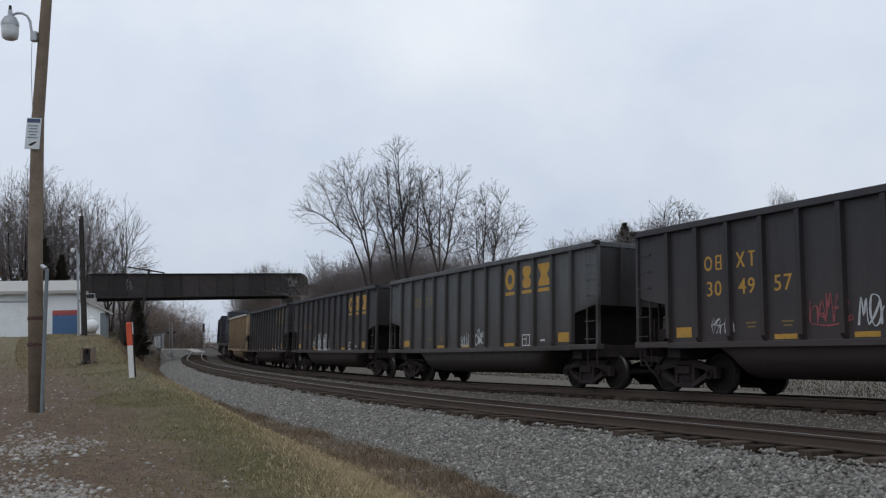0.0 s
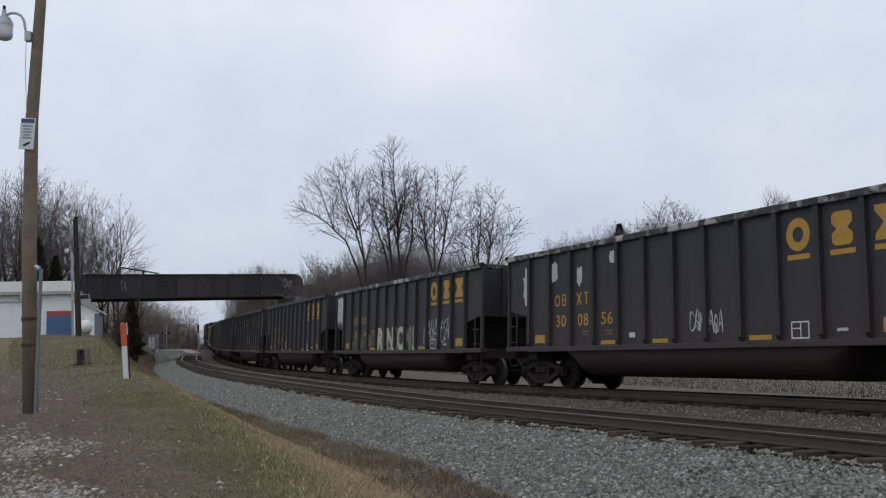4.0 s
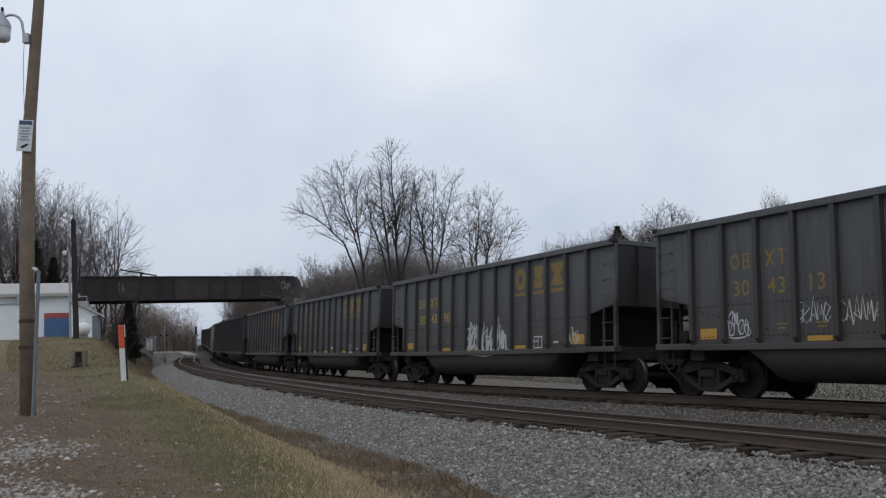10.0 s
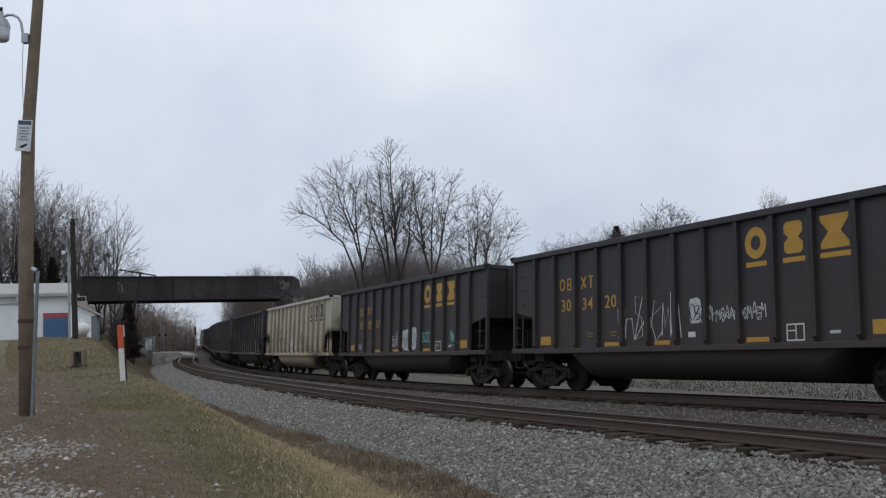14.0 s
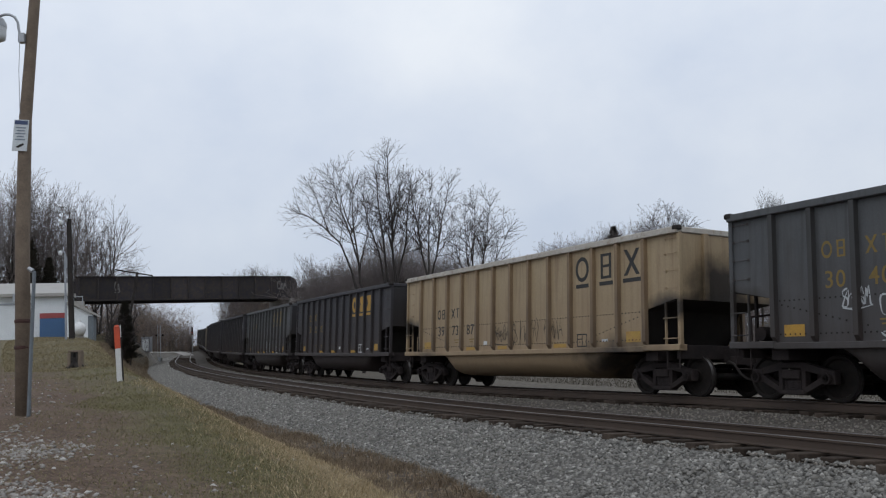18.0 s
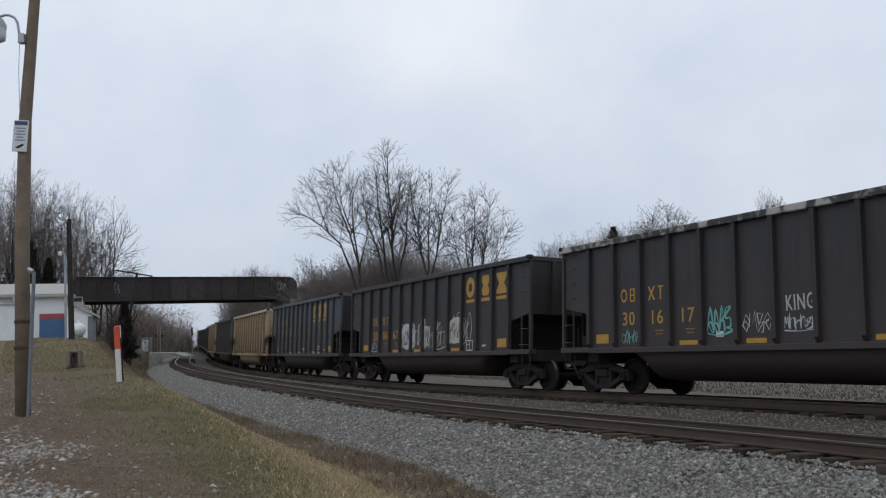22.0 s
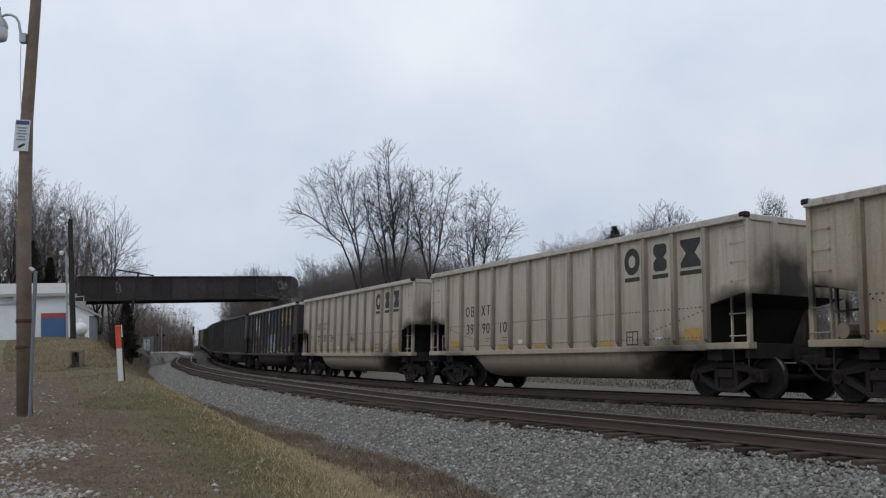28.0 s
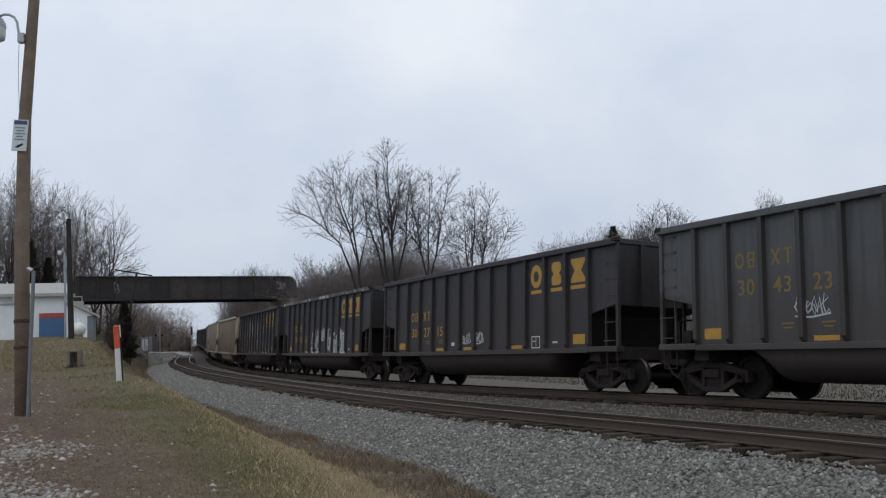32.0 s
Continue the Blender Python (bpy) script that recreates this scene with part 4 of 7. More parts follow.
def stack_shape():
    return Shape().plate([(-0.16, 0.32), (0.16, 0.32), (0.23, 0.25), (0.23, 0.10), (0.12, 0.0), (0.23, -0.10), (0.23, -0.25), (0.16, -0.32), (-0.16, -0.32), (-0.23, -0.25), (-0.23, -0.10), (-0.12, 0.0), (-0.23, 0.10), (-0.23, 0.25)], "z", 0, 0.004)


def cross_shape():
    return Shape().plate([(-0.32, 0.32), (0.32, 0.32), (0.32, 0.22), (0.14, 0.0), (0.32, -0.22), (0.32, -0.32), (-0.32, -0.32), (-0.32, -0.22), (-0.14, 0.0), (-0.32, 0.22)], "z", 0, 0.004)


def line_work(xs, ys, keep):
    """Flat painted lines: the fields of a grid that keep(row, column) names, all joined."""
    sh, n = Shape(), len(xs)
    sh.v = [(x, y, 0.003) for y in ys for x in xs]
    sh.f = [(r * n + c, r * n + c + 1, (r + 1) * n + c + 1, (r + 1) * n + c) for r in range(len(ys) - 1) for c in range(n - 1) if keep(r, c)]
    return sh


def thin_stack():
    """Two small square rings, one on the other, in thin lines."""
    return line_work((-0.22, -0.12, 0.12, 0.22), (-0.32, -0.25, -0.035, 0.035, 0.25, 0.32), lambda r, c: r % 2 == 0 or c != 1)


def thin_cross():
    o = [(-0.30, 0.32), (-0.17, 0.32), (0, 0.09), (0.17, 0.32), (0.30, 0.32), (0.07, 0.0)]
    return Shape().plate(o + [(-x, -y) for x, y in o], "z", 0, 0.004)


def thin_mast():
    return Shape().plate([(-0.06, -0.32), (0.06, -0.32), (0.06, 0.25), (0.22, 0.25), (0.22, 0.32), (-0.22, 0.32), (-0.22, 0.25), (-0.06, 0.25)], "z", 0, 0.004)


def stencil_shape(w, h):
    """A painted frame with a column and a short crossbar."""
    t = 0.03
    return line_work((-w / 2, -w / 2 + t, 0, 0.025, w / 2 - t, w / 2), (-h / 2, -h / 2 + t, 0.02, 0.045, h / 2 - t, h / 2), lambda r, c: r in (0, 4) or c in (0, 2, 4) or (r == 2 and c < 2))


def scrawl_shape(w, h, seed, bold=0.045):
    """One sprayed line that spells nothing: it loops and hooks along without leaving the sheet, thinning and swelling."""
    rng, sh = random.Random(seed), Shape()
    count = max(2, int(round(w / max(0.13, h * 0.30))))
    cw, ctrl = w / count, []
    for i in range(count):
        cx, tall = -w / 2 + cw * (i + 0.5), h * rng.uniform(0.62, 1.0)
        z = -h / 2 + rng.uniform(0, 0.14) * h
        form = rng.choice((((-0.4, 0.1), (-0.3, 0.95), (-0.05, 0.35), (0.2, 0.9), (0.35, 0.05)), ((0.3, 0.9), (-0.35, 0.85), (-0.3, 0.5), (0.3, 0.45), (0.3, 0.05), (-0.35, 0.0)),
                           ((-0.35, 0.5), (0.0, 0.95), (0.35, 0.5), (0.0, 0.0), (-0.33, 0.45), (0.0, 0.6)), ((-0.35, 0.95), (-0.4, 0.0), (-0.3, 0.55), (0.25, 0.65), (0.35, 0.0)),
                           ((-0.4, 0.05), (0.0, 1.0), (0.35, 0.0), (0.15, 0.4), (-0.3, 0.35)), ((0.35, 0.8), (-0.2, 1.0), (-0.45, 0.4), (-0.1, 0.0), (0.4, 0.25))))
        ctrl += [(cx + (x * 1.25 + rng.uniform(-0.1, 0.1)) * cw, z + (y + rng.uniform(-0.08, 0.08)) * tall) for x, y in form]
    if rng.random() < 0.6:
        ctrl += [(w * 0.55, -h * 0.42), (0, -h * 0.58), (-w * 0.5, -h * 0.5)]
    pts = list(ctrl[:-1]) if rng.random() < 0.5 else []
    for a, b, c, d in () if pts else zip([ctrl[0]] + ctrl, ctrl, ctrl[1:], ctrl[2:] + [ctrl[-1]]):
        for k in range(4):
            t = k / 4
            pts.append(tuple(0.5 * (2 * b[m] + (c[m] - a[m]) * t + (2 * a[m] - 5 * b[m] + 4 * c[m] - d[m]) * t * t + (3 * b[m] - a[m] - 3 * c[m] + d[m]) * t ** 3) for m in (0, 1)))
    pts.append(ctrl[-1])
    for i, p in enumerate(pts):
        a, b = pts[max(i - 1, 0)], pts[min(i + 1, len(pts) - 1)]
        d = math.hypot(b[0] - a[0], b[1] - a[1]) or 1e-3
        half = bold * (0.36 + 0.16 * math.sin(i * 0.7 + seed))
        nx, ny = -(b[1] - a[1]) / d * half, (b[0] - a[0]) / d * half
        z = 0.0012 + 0.0012 * (i % 2)
        sh.v += [(p[0] - nx, p[1] - ny, z), (p[0] + nx, p[1] + ny, z)]
    sh.f = [(2 * i, 2 * i + 2, 2 * i + 3, 2 * i + 1) for i in range(len(pts) - 1)]
    return sh


def blob_shape(w, h, seed, n=18, ragged=0.28):
    """A patch with a torn outline."""
    rng = random.Random(seed)
    o = []
    for k in range(n):
        a = math.tau * k / n
        r = 1 - ragged * rng.random()
        c, s = math.cos(a), math.sin(a)
        o.append((w / 2 * r * math.copysign(abs(c) ** 0.6, c), h / 2 * r * math.copysign(abs(s) ** 0.6, s)))
    return Shape().plate(o, "z", 0, 0.002)


SOOT_ENDS = {"tan", "cream", "buff"}


def build_car(short, paint, number, mark, label, rivets=False, peel=(), tags=(), worn_chord=None):
    """One bathtub coal car, its nose towards +x and its near side towards +y. number: two characters a panel; mark: the colour of the emblem."""
    hl, ps = (7.743, 0.967) if short else (8.09, 1.02)
    hb, pe = hl - 0.793, ps * 6 - 0.02
    k = "short" if short else "long"
    car = thing("coal_car", label, "coal car", group="cars of the coal train")
    m = MAT[paint]
    part("chord", cached(("chord", k), lambda: chord_shape(hb)), MAT[worn_chord] if worn_chord else MAT["pale_chord"] if paint in SOOT_ENDS else m, car)
    for side in (-1, 1):
        part("side_sheet", cached(("side_sheet", k, side), lambda: side_sheet(hb, pe, side)), m, car)
        part("side_sill", cached(("side_sill", k, side), lambda: sill_shape(hb, pe, side)), m, car)
        turn = Matrix.Rotation(0 if side > 0 else math.pi, 4, "Z")
        post = cached(("post", k), lambda: post_shape(1.13, 3.71))
        for i in range(-6, 7):
            part("post", post, MAT[paint + "_post"], car, "", Matrix.Translation((i * ps, side * 1.5, 0)) @ turn)
        for x in (-1, 1):
            part("ladder", cached(("ladder", k, x, side), lambda: ladder_shape(hb, x, side)), m, car)
            part("step", cached(("step", k, x, side), lambda: stirrup_shape(hb, x, side)), MAT["under"], car)
            part("corner_cap", cached(("corner_cap",), corner_cap), MAT["soot"], car, "", (x * hb, side * 1.55, 0))
            for z in (2.45, 2.85, 3.25, 3.6):
                part("grab_iron", cached(("grab_iron",), grab_iron), m, car, "", Matrix.Translation((x * (hb - 0.26), side * 1.5, z)) @ turn)
            part("corner_post", cached(("corner_post", k, x, side), lambda: corner_post(hb, x, side)), m, car)
    for x in (-1, 1):
        # dark cars' end walls: soot, and their shade beside the brighter sides, painted in
        part("end_wall", cached(("end_wall", k, x), lambda: end_wall(hb, x)), m if paint in SOOT_ENDS else MAT["dark_end"] if paint == "black" else MAT["black_post"], car)
        part("slope_sheet", cached(("slope_sheet", k, x), lambda: slope_sheet(hb, pe, x)), MAT["soot"], car)
        part("coupler", cached(("coupler", k, x), lambda: coupler_shape(hl, x)), MAT["under"], car)
        part("air_hose", cached(("air_hose", k, x), lambda: hose_shape(hl, x)), MAT["soot"], car)
        add_truck(car, x * (hl - 1.92))
    part("tub", cached(("tub", k), lambda: tub_shape(3.78 if short else 3.95), True), m, car)
    part("underframe", cached(("underframe", k), lambda: frame_shape(hl)), MAT["under"], car)
    part("brake_gear", cached(("brake_gear", k), lambda: brake_gear(hb)), m if paint in SOOT_ENDS else MAT["under"], car)
    floor = cached(("floor", k), lambda: Shape().box(-pe + 0.5, pe - 0.5, -1.46, 1.46, 1.09, 1.13))
    part("floor", floor, MAT["soot"], car)
    if rivets:
        def rivet_rows():
            sh = Shape()
            for i in range(-6, 6):
                for j in range(7):
                    x = i * ps + 0.12 + j * (ps - 0.24) / 6
                    for z in (1.96, 1.30):
                        sh.box(x - 0.014, x + 0.014, 1.5, 1.512, z - 0.014, z + 0.014)
            for x in (-1, 1):
                for j in range(14):
                    sh.box(x * (pe - 0.15 - j * 0.15) - 0.014, x * (pe - 0.15 - j * 0.15) + 0.014, 1.5, 1.512, 1.86 - j * 0.035, 1.89 - j * 0.035)
            return sh
        tagged(part("rivets", cached(("rivets", k), rivet_rows), MAT["spray_dark"] if paint in SOOT_ENDS else MAT["soot"], car), kind="stuff")
    # markings on the near side
    dark = paint in SOOT_ENDS
    letters = MAT["ink"] if dark else (MAT["faint"] if number[0] == "~" else MAT["yellow"])
    logo = MAT["ink"] if dark else MAT[mark]
    digits = number.lstrip("~")
    up, first = (0.46, 2.5) if short else (0.0, 3.5)
    for i in range(3):
        x = (4.5 - i) * ps
        if i < 2:
            for d, (key, shape) in ((-0.16, (("thin_ring", lambda: ring_shape(0.68)), ("thin_cross", thin_cross))[i]), (0.16, (("thin_stack", thin_stack), ("thin_mast", thin_mast))[i])):
                part("reporting_mark", cached((key,), shape), letters, car, "", on_side(x - d, 2.40 + up) @ Matrix.Diagonal((0.42, 0.50, 1, 1)))
        if digits:
            part("numeral", words(digits[2 * i:2 * i + 2], 0.46), letters, car, "", on_side(x, 1.68 + up))
        if i > 0:
            part("small_stencil", patch_mesh(0.3, 0.03), MAT["faint"], car, "", on_side(x - 0.1, 1.52))
            part("small_stencil", patch_mesh(0.22, 0.03), MAT["faint"], car, "", on_side(x - 0.1, 1.44))
    bold = ((ring_shape, "ring"), (stack_shape, "stack"), (cross_shape, "cross"))
    slim = ((lambda: ring_shape(0.68), "thin_ring"), (thin_stack, "thin_stack"), (thin_cross, "thin_cross"))
    for i, (shape, key) in enumerate(slim if digits == "397387" else bold):
        x = -(first + i) * ps
        part("emblem", cached((key,), shape), logo, car, "", on_side(x, 3.20))
        part("emblem_bar", patch_mesh(0.55 if i < 2 else 0.68, 0.1), logo, car, "", on_side(x, 2.76))
    gold = MAT["ochre"] if dark else MAT["yellow"]
    for x, z, w, h in ((5.52 * ps, 1.37, 0.50, 0.23), (-5.52 * ps, 1.38, 0.54, 0.26), (2.46 * ps, 1.22, 0.58, 0.10), (0.52 * ps, 1.22, 0.54, 0.10), (-2.47 * ps, 1.22, 0.60, 0.10)):
        part("reflector", patch_mesh(w, h), gold, car, "", on_side(x, z))
    part("stencil_box", cached(("stencil_box",), lambda: stencil_shape(0.44, 0.34)), MAT["white"] if not dark else MAT["ink"], car, "", on_side(-3.47 * ps, 1.34))
    part("small_label", patch_mesh(0.22, 0.12), MAT["white"], car, "", on_side((-0.5 if short else 1.52) * ps, 1.38))
    part("small_label", patch_mesh(0.24, 0.06), MAT["spray"], car, "", on_side(-4.42 * ps, 1.32))
    for i, (x, z, w, h) in enumerate(peel):
        part("peeled_patch", blob_shape(w, h, int(abs(x) * 91 + z * 17 + i), 20, 0.45), MAT["primer"], car, "", on_side(x, z, 1.502))
    for i, (x, z, w, h, colour, bold) in enumerate(tags):
        if isinstance(bold, str):
            fat = bold[0] == "*"
            tilt = Matrix.Rotation((0.12 if fat else 0.06) * math.sin(i * 2.3), 4, "Z") @ Matrix.Diagonal((0.85 if fat else 0.62, 1, 1, 1))
            part("graffiti", words(bold.lstrip("*"), h * 1.38, 0.045 if fat else 0.004), MAT[colour], car, "", on_side(x, z - h / 2, 1.506) @ tilt)
            continue
        sh = scrawl_shape(w, h, int(x * 53 + z * 19 + i + 700), bold if bold > 0.09 else bold * 0.72) if bold > 0 else blob_shape(w, h, int(x * 53 + 900), 22, 0.13)
        part("graffiti", sh, MAT[colour], car, "", on_side(x, z, 1.508 if bold > 0 else 1.5065))
        if bold > 0.075:
            part("graffiti", scrawl_shape(w * 0.94, h * 0.9, int(x * 47 + z * 23 + i + 41), bold * 0.8), MAT[colour], car, "", on_side(x + 0.04, z, 1.511))
        if bold < 0:
            part("graffiti_outline", scrawl_shape(w * 0.8, h * 0.72, int(x * 31 + 77), 0.04), MAT["spray_dark"], car, "", on_side(x, z, 1.5095))
    return car, hl


TRAIN = [
    # number in the train, short body, paint, digits, emblem, rivets, chord, peeled patches, sprayed tags
    (-3, False, "tan", "", "ink", False, None, (), ()),
    (-2, False, "black", "", "faint", False, None, (), ()),
    (-1, False, "black", "", "yellow", False, None, (), ((1.0, 1.6, 2.2, 0.9, "spray", 0.12), (2.8, 1.5, 0.7, 0.5, "spray", 0.05))),
    (0, True, "grey", "~", "yellow", False, None, (), ((0.5, 1.45, 0.7, 0.4, "spray", 0.06), (-0.5, 1.5, 0.6, 0.5, "spray", 0.07))),
    (1, True, "black", "304957", "faint", False, None, (), ((4.1, 1.55, 0.7, 0.5, "spray", 0.05), (1.3, 1.75, 0.9, 0.6, "spray_red", 0.05), (0.2, 1.65, 0.9, 0.7, "spray", 0.07), (-0.9, 1.6, 0.8, 0.7, "spray", 0.05), (-1.9, 1.6, 0.8, 0.6, "spray", 0.05), (-2.6, 1.6, 0.8, 0.7, "spray", 0.05), (-5.2, 1.75, 0.6, 0.6, "spray", 0.06))),
    (2, False, "black", "302499", "yellow", False, None, (), ((6.6, 2.75, 0.7, 0.8, "spray", 0.05), (4.5, 2.9, 0.8, 0.5, "spray_teal", 0.04), (1.6, 3.2, 0.9, 0.8, "spray", 0.05), (-0.5, 2.9, 0.9, 0.6, "spray", 0.05), (-0.5, 1.95, 1.0, 0.6, "spray", 0.06), (-1.5, 2.4, 1.0, 0.7, "spray_red", 0.07), (-1.6, 1.8, 1.0, 0.5, "spray", 0.06), (-2.6, 1.5, 0.8, 0.6, "spray", 0.06), (-4.6, 1.8, 0.8, 1.0, "spray_pale", 0.07))),
    (3, False, "black", "302762", "yellow", False, None, (), ((4.6, 1.45, 0.8, 0.6, "spray_pale", 0.05), (1.6, 1.6, 0.9, 0.6, "spray", 0.05))),
    (4, False, "black", "301479", "yellow", False, "worn_chord", ((6.72, 2.98, 1.15, 1.75),), ((4.4, 1.45, 1.8, 0.5, "spray_sage", 0.05), (2.9, 1.6, 0.5, 0.5, "spray", 0.04), (1.72, 1.62, 0.6, 0.85, "spray_pale", "*R"), (1.14, 1.62, 0.6, 0.85, "spray_sage", "*A"), (0.56, 1.62, 0.6, 0.85, "spray_pale", "*N"), (-0.02, 1.62, 0.6, 0.85, "spray_sage", "*D"), (-0.60, 1.62, 0.6, 0.85, "spray_pale", "*O"), (-1.18, 1.62, 0.6, 0.85, "spray_sage", "*M"), (-1.76, 1.62, 0.6, 0.85, "spray_pale", "*!"), (-3.9, 1.9, 2.3, 1.0, "spray", 0.06), (5.2, 0.85, 0.1, 0.1, "spray", 0.03))),
    (5, False, "black", "300856", "yellow", False, "worn_chord", ((6.3, 2.9, 0.5, 1.2), (4.9, 3.2, 0.4, 0.7), (3.7, 3.0, 0.3, 0.6), (2.2, 3.4, 0.5, 0.4)), ((-1.0, 1.6, 1.0, 0.5, "spray", 0.05),)),
    (6, False, "buff", "397610", "ink", True, None, (), ((-2.0, 1.5, 0.4, 0.2, "spray_dark", 0.03),)),
    (7, False, "black", "302256", "yellow", False, "worn_chord", ((2.5, 3.5, 0.6, 0.35), (3.6, 3.4, 0.2, 0.7), (1.5, 3.55, 0.5, 0.3), (0.3, 3.2, 0.16, 0.5), (-0.7, 3.3, 0.12, 0.4), (-3.1, 3.45, 0.3, 0.4), (-4.3, 3.2, 0.16, 0.9), (-5.25, 2.6, 0.2, 0.9), (-6.6, 3.45, 0.4, 0.25), (-6.25, 3.1, 0.14, 0.5)),
     ((1.5, 1.6, 0.85, 0.55, "spray_green", 0.05), (0.45, 1.6, 0.85, 0.45, "spray", 0.06), (-0.6, 1.7, 0.85, 0.6, "spray_blue", 0.04), (-1.65, 1.65, 0.8, 0.6, "spray_green", 0.05), (-2.7, 1.75, 0.7, 0.8, "spray", 0.03), (-3.6, 1.95, 0.8, 0.4, "spray", 0.03), (-4.6, 1.8, 0.9, 0.4, "spray", 0.04), (-5.6, 1.95, 0.8, 0.5, "spray", 0.04))),
    (8, False, "black", "302615", "yellow", False, None, (), ((-0.5, 1.5, 0.35, 0.1, "spray", 0.03),)),
    (9, True, "grey", "~305742", "yellow", True, None, (), ()),
    (10, True, "grey", "~304408", "faint", True, None, (), ()),
    (11, True, "grey", "304390", "faint", True, None, (), ((-0.3, 1.55, 2.6, 1.0, "spray", 0.13), (-5.1, 1.45, 0.5, 0.4, "spray_pale", 0.05))),
    (12, True, "grey", "~304313", "faint", True, None, (), ((4.5, 1.55, 0.7, 0.5, "spray", 0.05), (2.5, 1.75, 0.8, 0.5, "spray", 0.04), (1.4, 1.7, 1.0, 0.5, "spray_pale", 0.05), (0.5, 1.7, 0.6, 0.5, "spray_pale", 0.05), (-4.6, 1.75, 0.7, 0.6, "spray_teal", 0.05))),
    (13, False, "black", "302565", "yellow", False, None, (), ((1.5, 1.65, 0.8, 0.7, "spray", 0.05), (0.5, 1.65, 1.0, 0.7, "spray", 0.05), (-2.1, 1.65, 1.9, 0.9, "spray", 0.06), (-4.6, 1.75, 0.9, 0.8, "spray", 0.05))),
    (14, False, "cream", "398366", "ink", True, None, (), ((0.6, 1.75, 1.7, 0.9, "white", 0.12), (0.7, 1.75, 1.9, 1.0, "spray_dark", 0.025), (-1.6, 2.04, 0.8, 0.30, "spray_dark", "NSF"), (-1.6, 1.68, 0.8, 0.30, "spray_dark", "IPC"), (-2.6, 1.75, 1.0, 0.7, "spray_dark", 0.03))),
    (15, True, "black", "303557", "yellow", False, None, (), ((4.4, 1.45, 0.6, 0.35, "spray", 0.04), (0.55, 1.65, 0.6, 0.5, "spray", 0.05), (-0.55, 1.6, 0.9, 0.85, "spray", -1), (-1.25, 1.65, 0.5, 0.9, "spray", -1), (-2.45, 1.68, 0.75, 0.40, "spray_teal", "BODY"), (-4.6, 1.65, 0.6, 0.5, "spray_teal", 0.06))),
    (16, True, "black", "303420", "yellow", False, None, (), ((1.0, 1.8, 2.3, 1.1, "spray", 0.05), (-0.6, 1.9, 0.4, 0.6, "spray", -1), (-1.7, 1.8, 1.9, 0.35, "spray", 0.04))),
    (17, True, "black", "303490", "yellow", False, None, (), ((-5.9, 3.1, 0.7, 0.5, "spray", 0.03),)),
    (18, True, "grey", "~", "faint", True, None, (), ((-0.7, 1.75, 1.0, 0.9, "spray", 0.06), (-1.6, 1.7, 0.6, 0.8, "spray", 0.06))),
    (19, True, "black", "~303503", "yellow", False, None, (), ()),
    (20, False, "tan", "397387", "ink", True, None, (), ((0.4, 1.65, 1.3, 0.6, "spray_dark", 0.035), (-1.0, 1.65, 1.0, 0.8, "spray_dark", 0.035), (-2.2, 1.7, 0.9, 0.6, "spray_dark", 0.04))),
    (21, True, "grey", "~304077", "faint", True, None, (), ((3.9, 1.95, 0.6, 0.4, "spray", 0.05), (1.8, 1.7, 3.2, 1.1, "spray", 0.055), (-1.2, 1.75, 1.8, 1.0, "spray", 0.055), (-3.6, 1.75, 0.9, 0.8, "spray", 0.06), (-4.7, 1.75, 0.8, 0.6, "spray", 0.06))),
    (22, False, "tan", "398958", "ink", True, None, (), ((6.7, 3.1, 0.5, 0.7, "spray_dark", 0.02), (-0.4, 1.6, 0.5, 0.25, "spray_teal", 0.04))),
    (23, True, "blue", "303826", "yellow", True, None, (), ()),
    (24, False, "black", "300667", "yellow", False, None, (), ((4.6, 1.5, 0.9, 0.5, "spray", 0.04), (1.3, 1.75, 1.3, 1.0, "spray", -1), (0.9, 1.8, 2.2, 1.1, "spray", 0.05), (-0.2, 1.7, 0.8, 0.8, "spray_pale", -1), (-0.5, 1.85, 1.9, 1.1, "spray", 0.06), (-1.3, 1.7, 1.2, 0.8, "spray_pale", 0.05), (-2.6, 1.85, 1.2, 0.9, "spray_pale", -1), (-2.8, 1.9, 1.8, 1.2, "spray", 0.05))),
    (25, False, "black", "301617", "yellow", False, "worn_chord", (), ((4.5, 1.4, 0.7, 0.35, "spray_teal", 0.05), (1.55, 1.7, 0.7, 0.6, "spray_teal", 0.07), (0.5, 1.65, 0.8, 0.6, "spray", 0.05), (-0.6, 1.95, 0.9, 0.32, "spray", "KING"), (-0.6, 1.55, 0.8, 0.3, "spray", 0.04), (-3.1, 1.85, 0.7, 0.6, "spray", 0.09))),
    (26, True, "blue", "~303834", "yellow", True, None, (), ()),
    (27, True, "black", "304605", "yellow", False, None, (), ((1.5, 1.5, 0.5, 0.5, "spray", 0.04), (-1.55, 1.65, 0.55, 0.75, "spray", 0.03), (-2.6, 1.7, 0.7, 0.6, "spray", 0.05))),
    (28, True, "grey", "~303532", "faint", True, None, (), ((0.4, 1.8, 0.5, 0.35, "spray", 0.05),)),
    (29, False, "black", "301360", "yellow", False, "primer", ((4.0, 2.75, 0.45, 1.7), (4.9, 3.0, 0.35, 1.0), (3.2, 3.2, 0.2, 0.7), (1.4, 2.95, 0.35, 1.6), (0.45, 3.2, 0.9, 0.9), (0.2, 2.7, 0.5, 0.6), (-0.55, 2.8, 0.3, 1.4), (-1.0, 3.55, 0.4, 0.3)),
     ((-0.6, 1.75, 3.0, 1.1, "spray_blue", -1), (-0.7, 1.75, 2.8, 0.95, "spray_pale", 0.08), (5.5, 1.7, 0.7, 0.3, "spray", 0.03))),
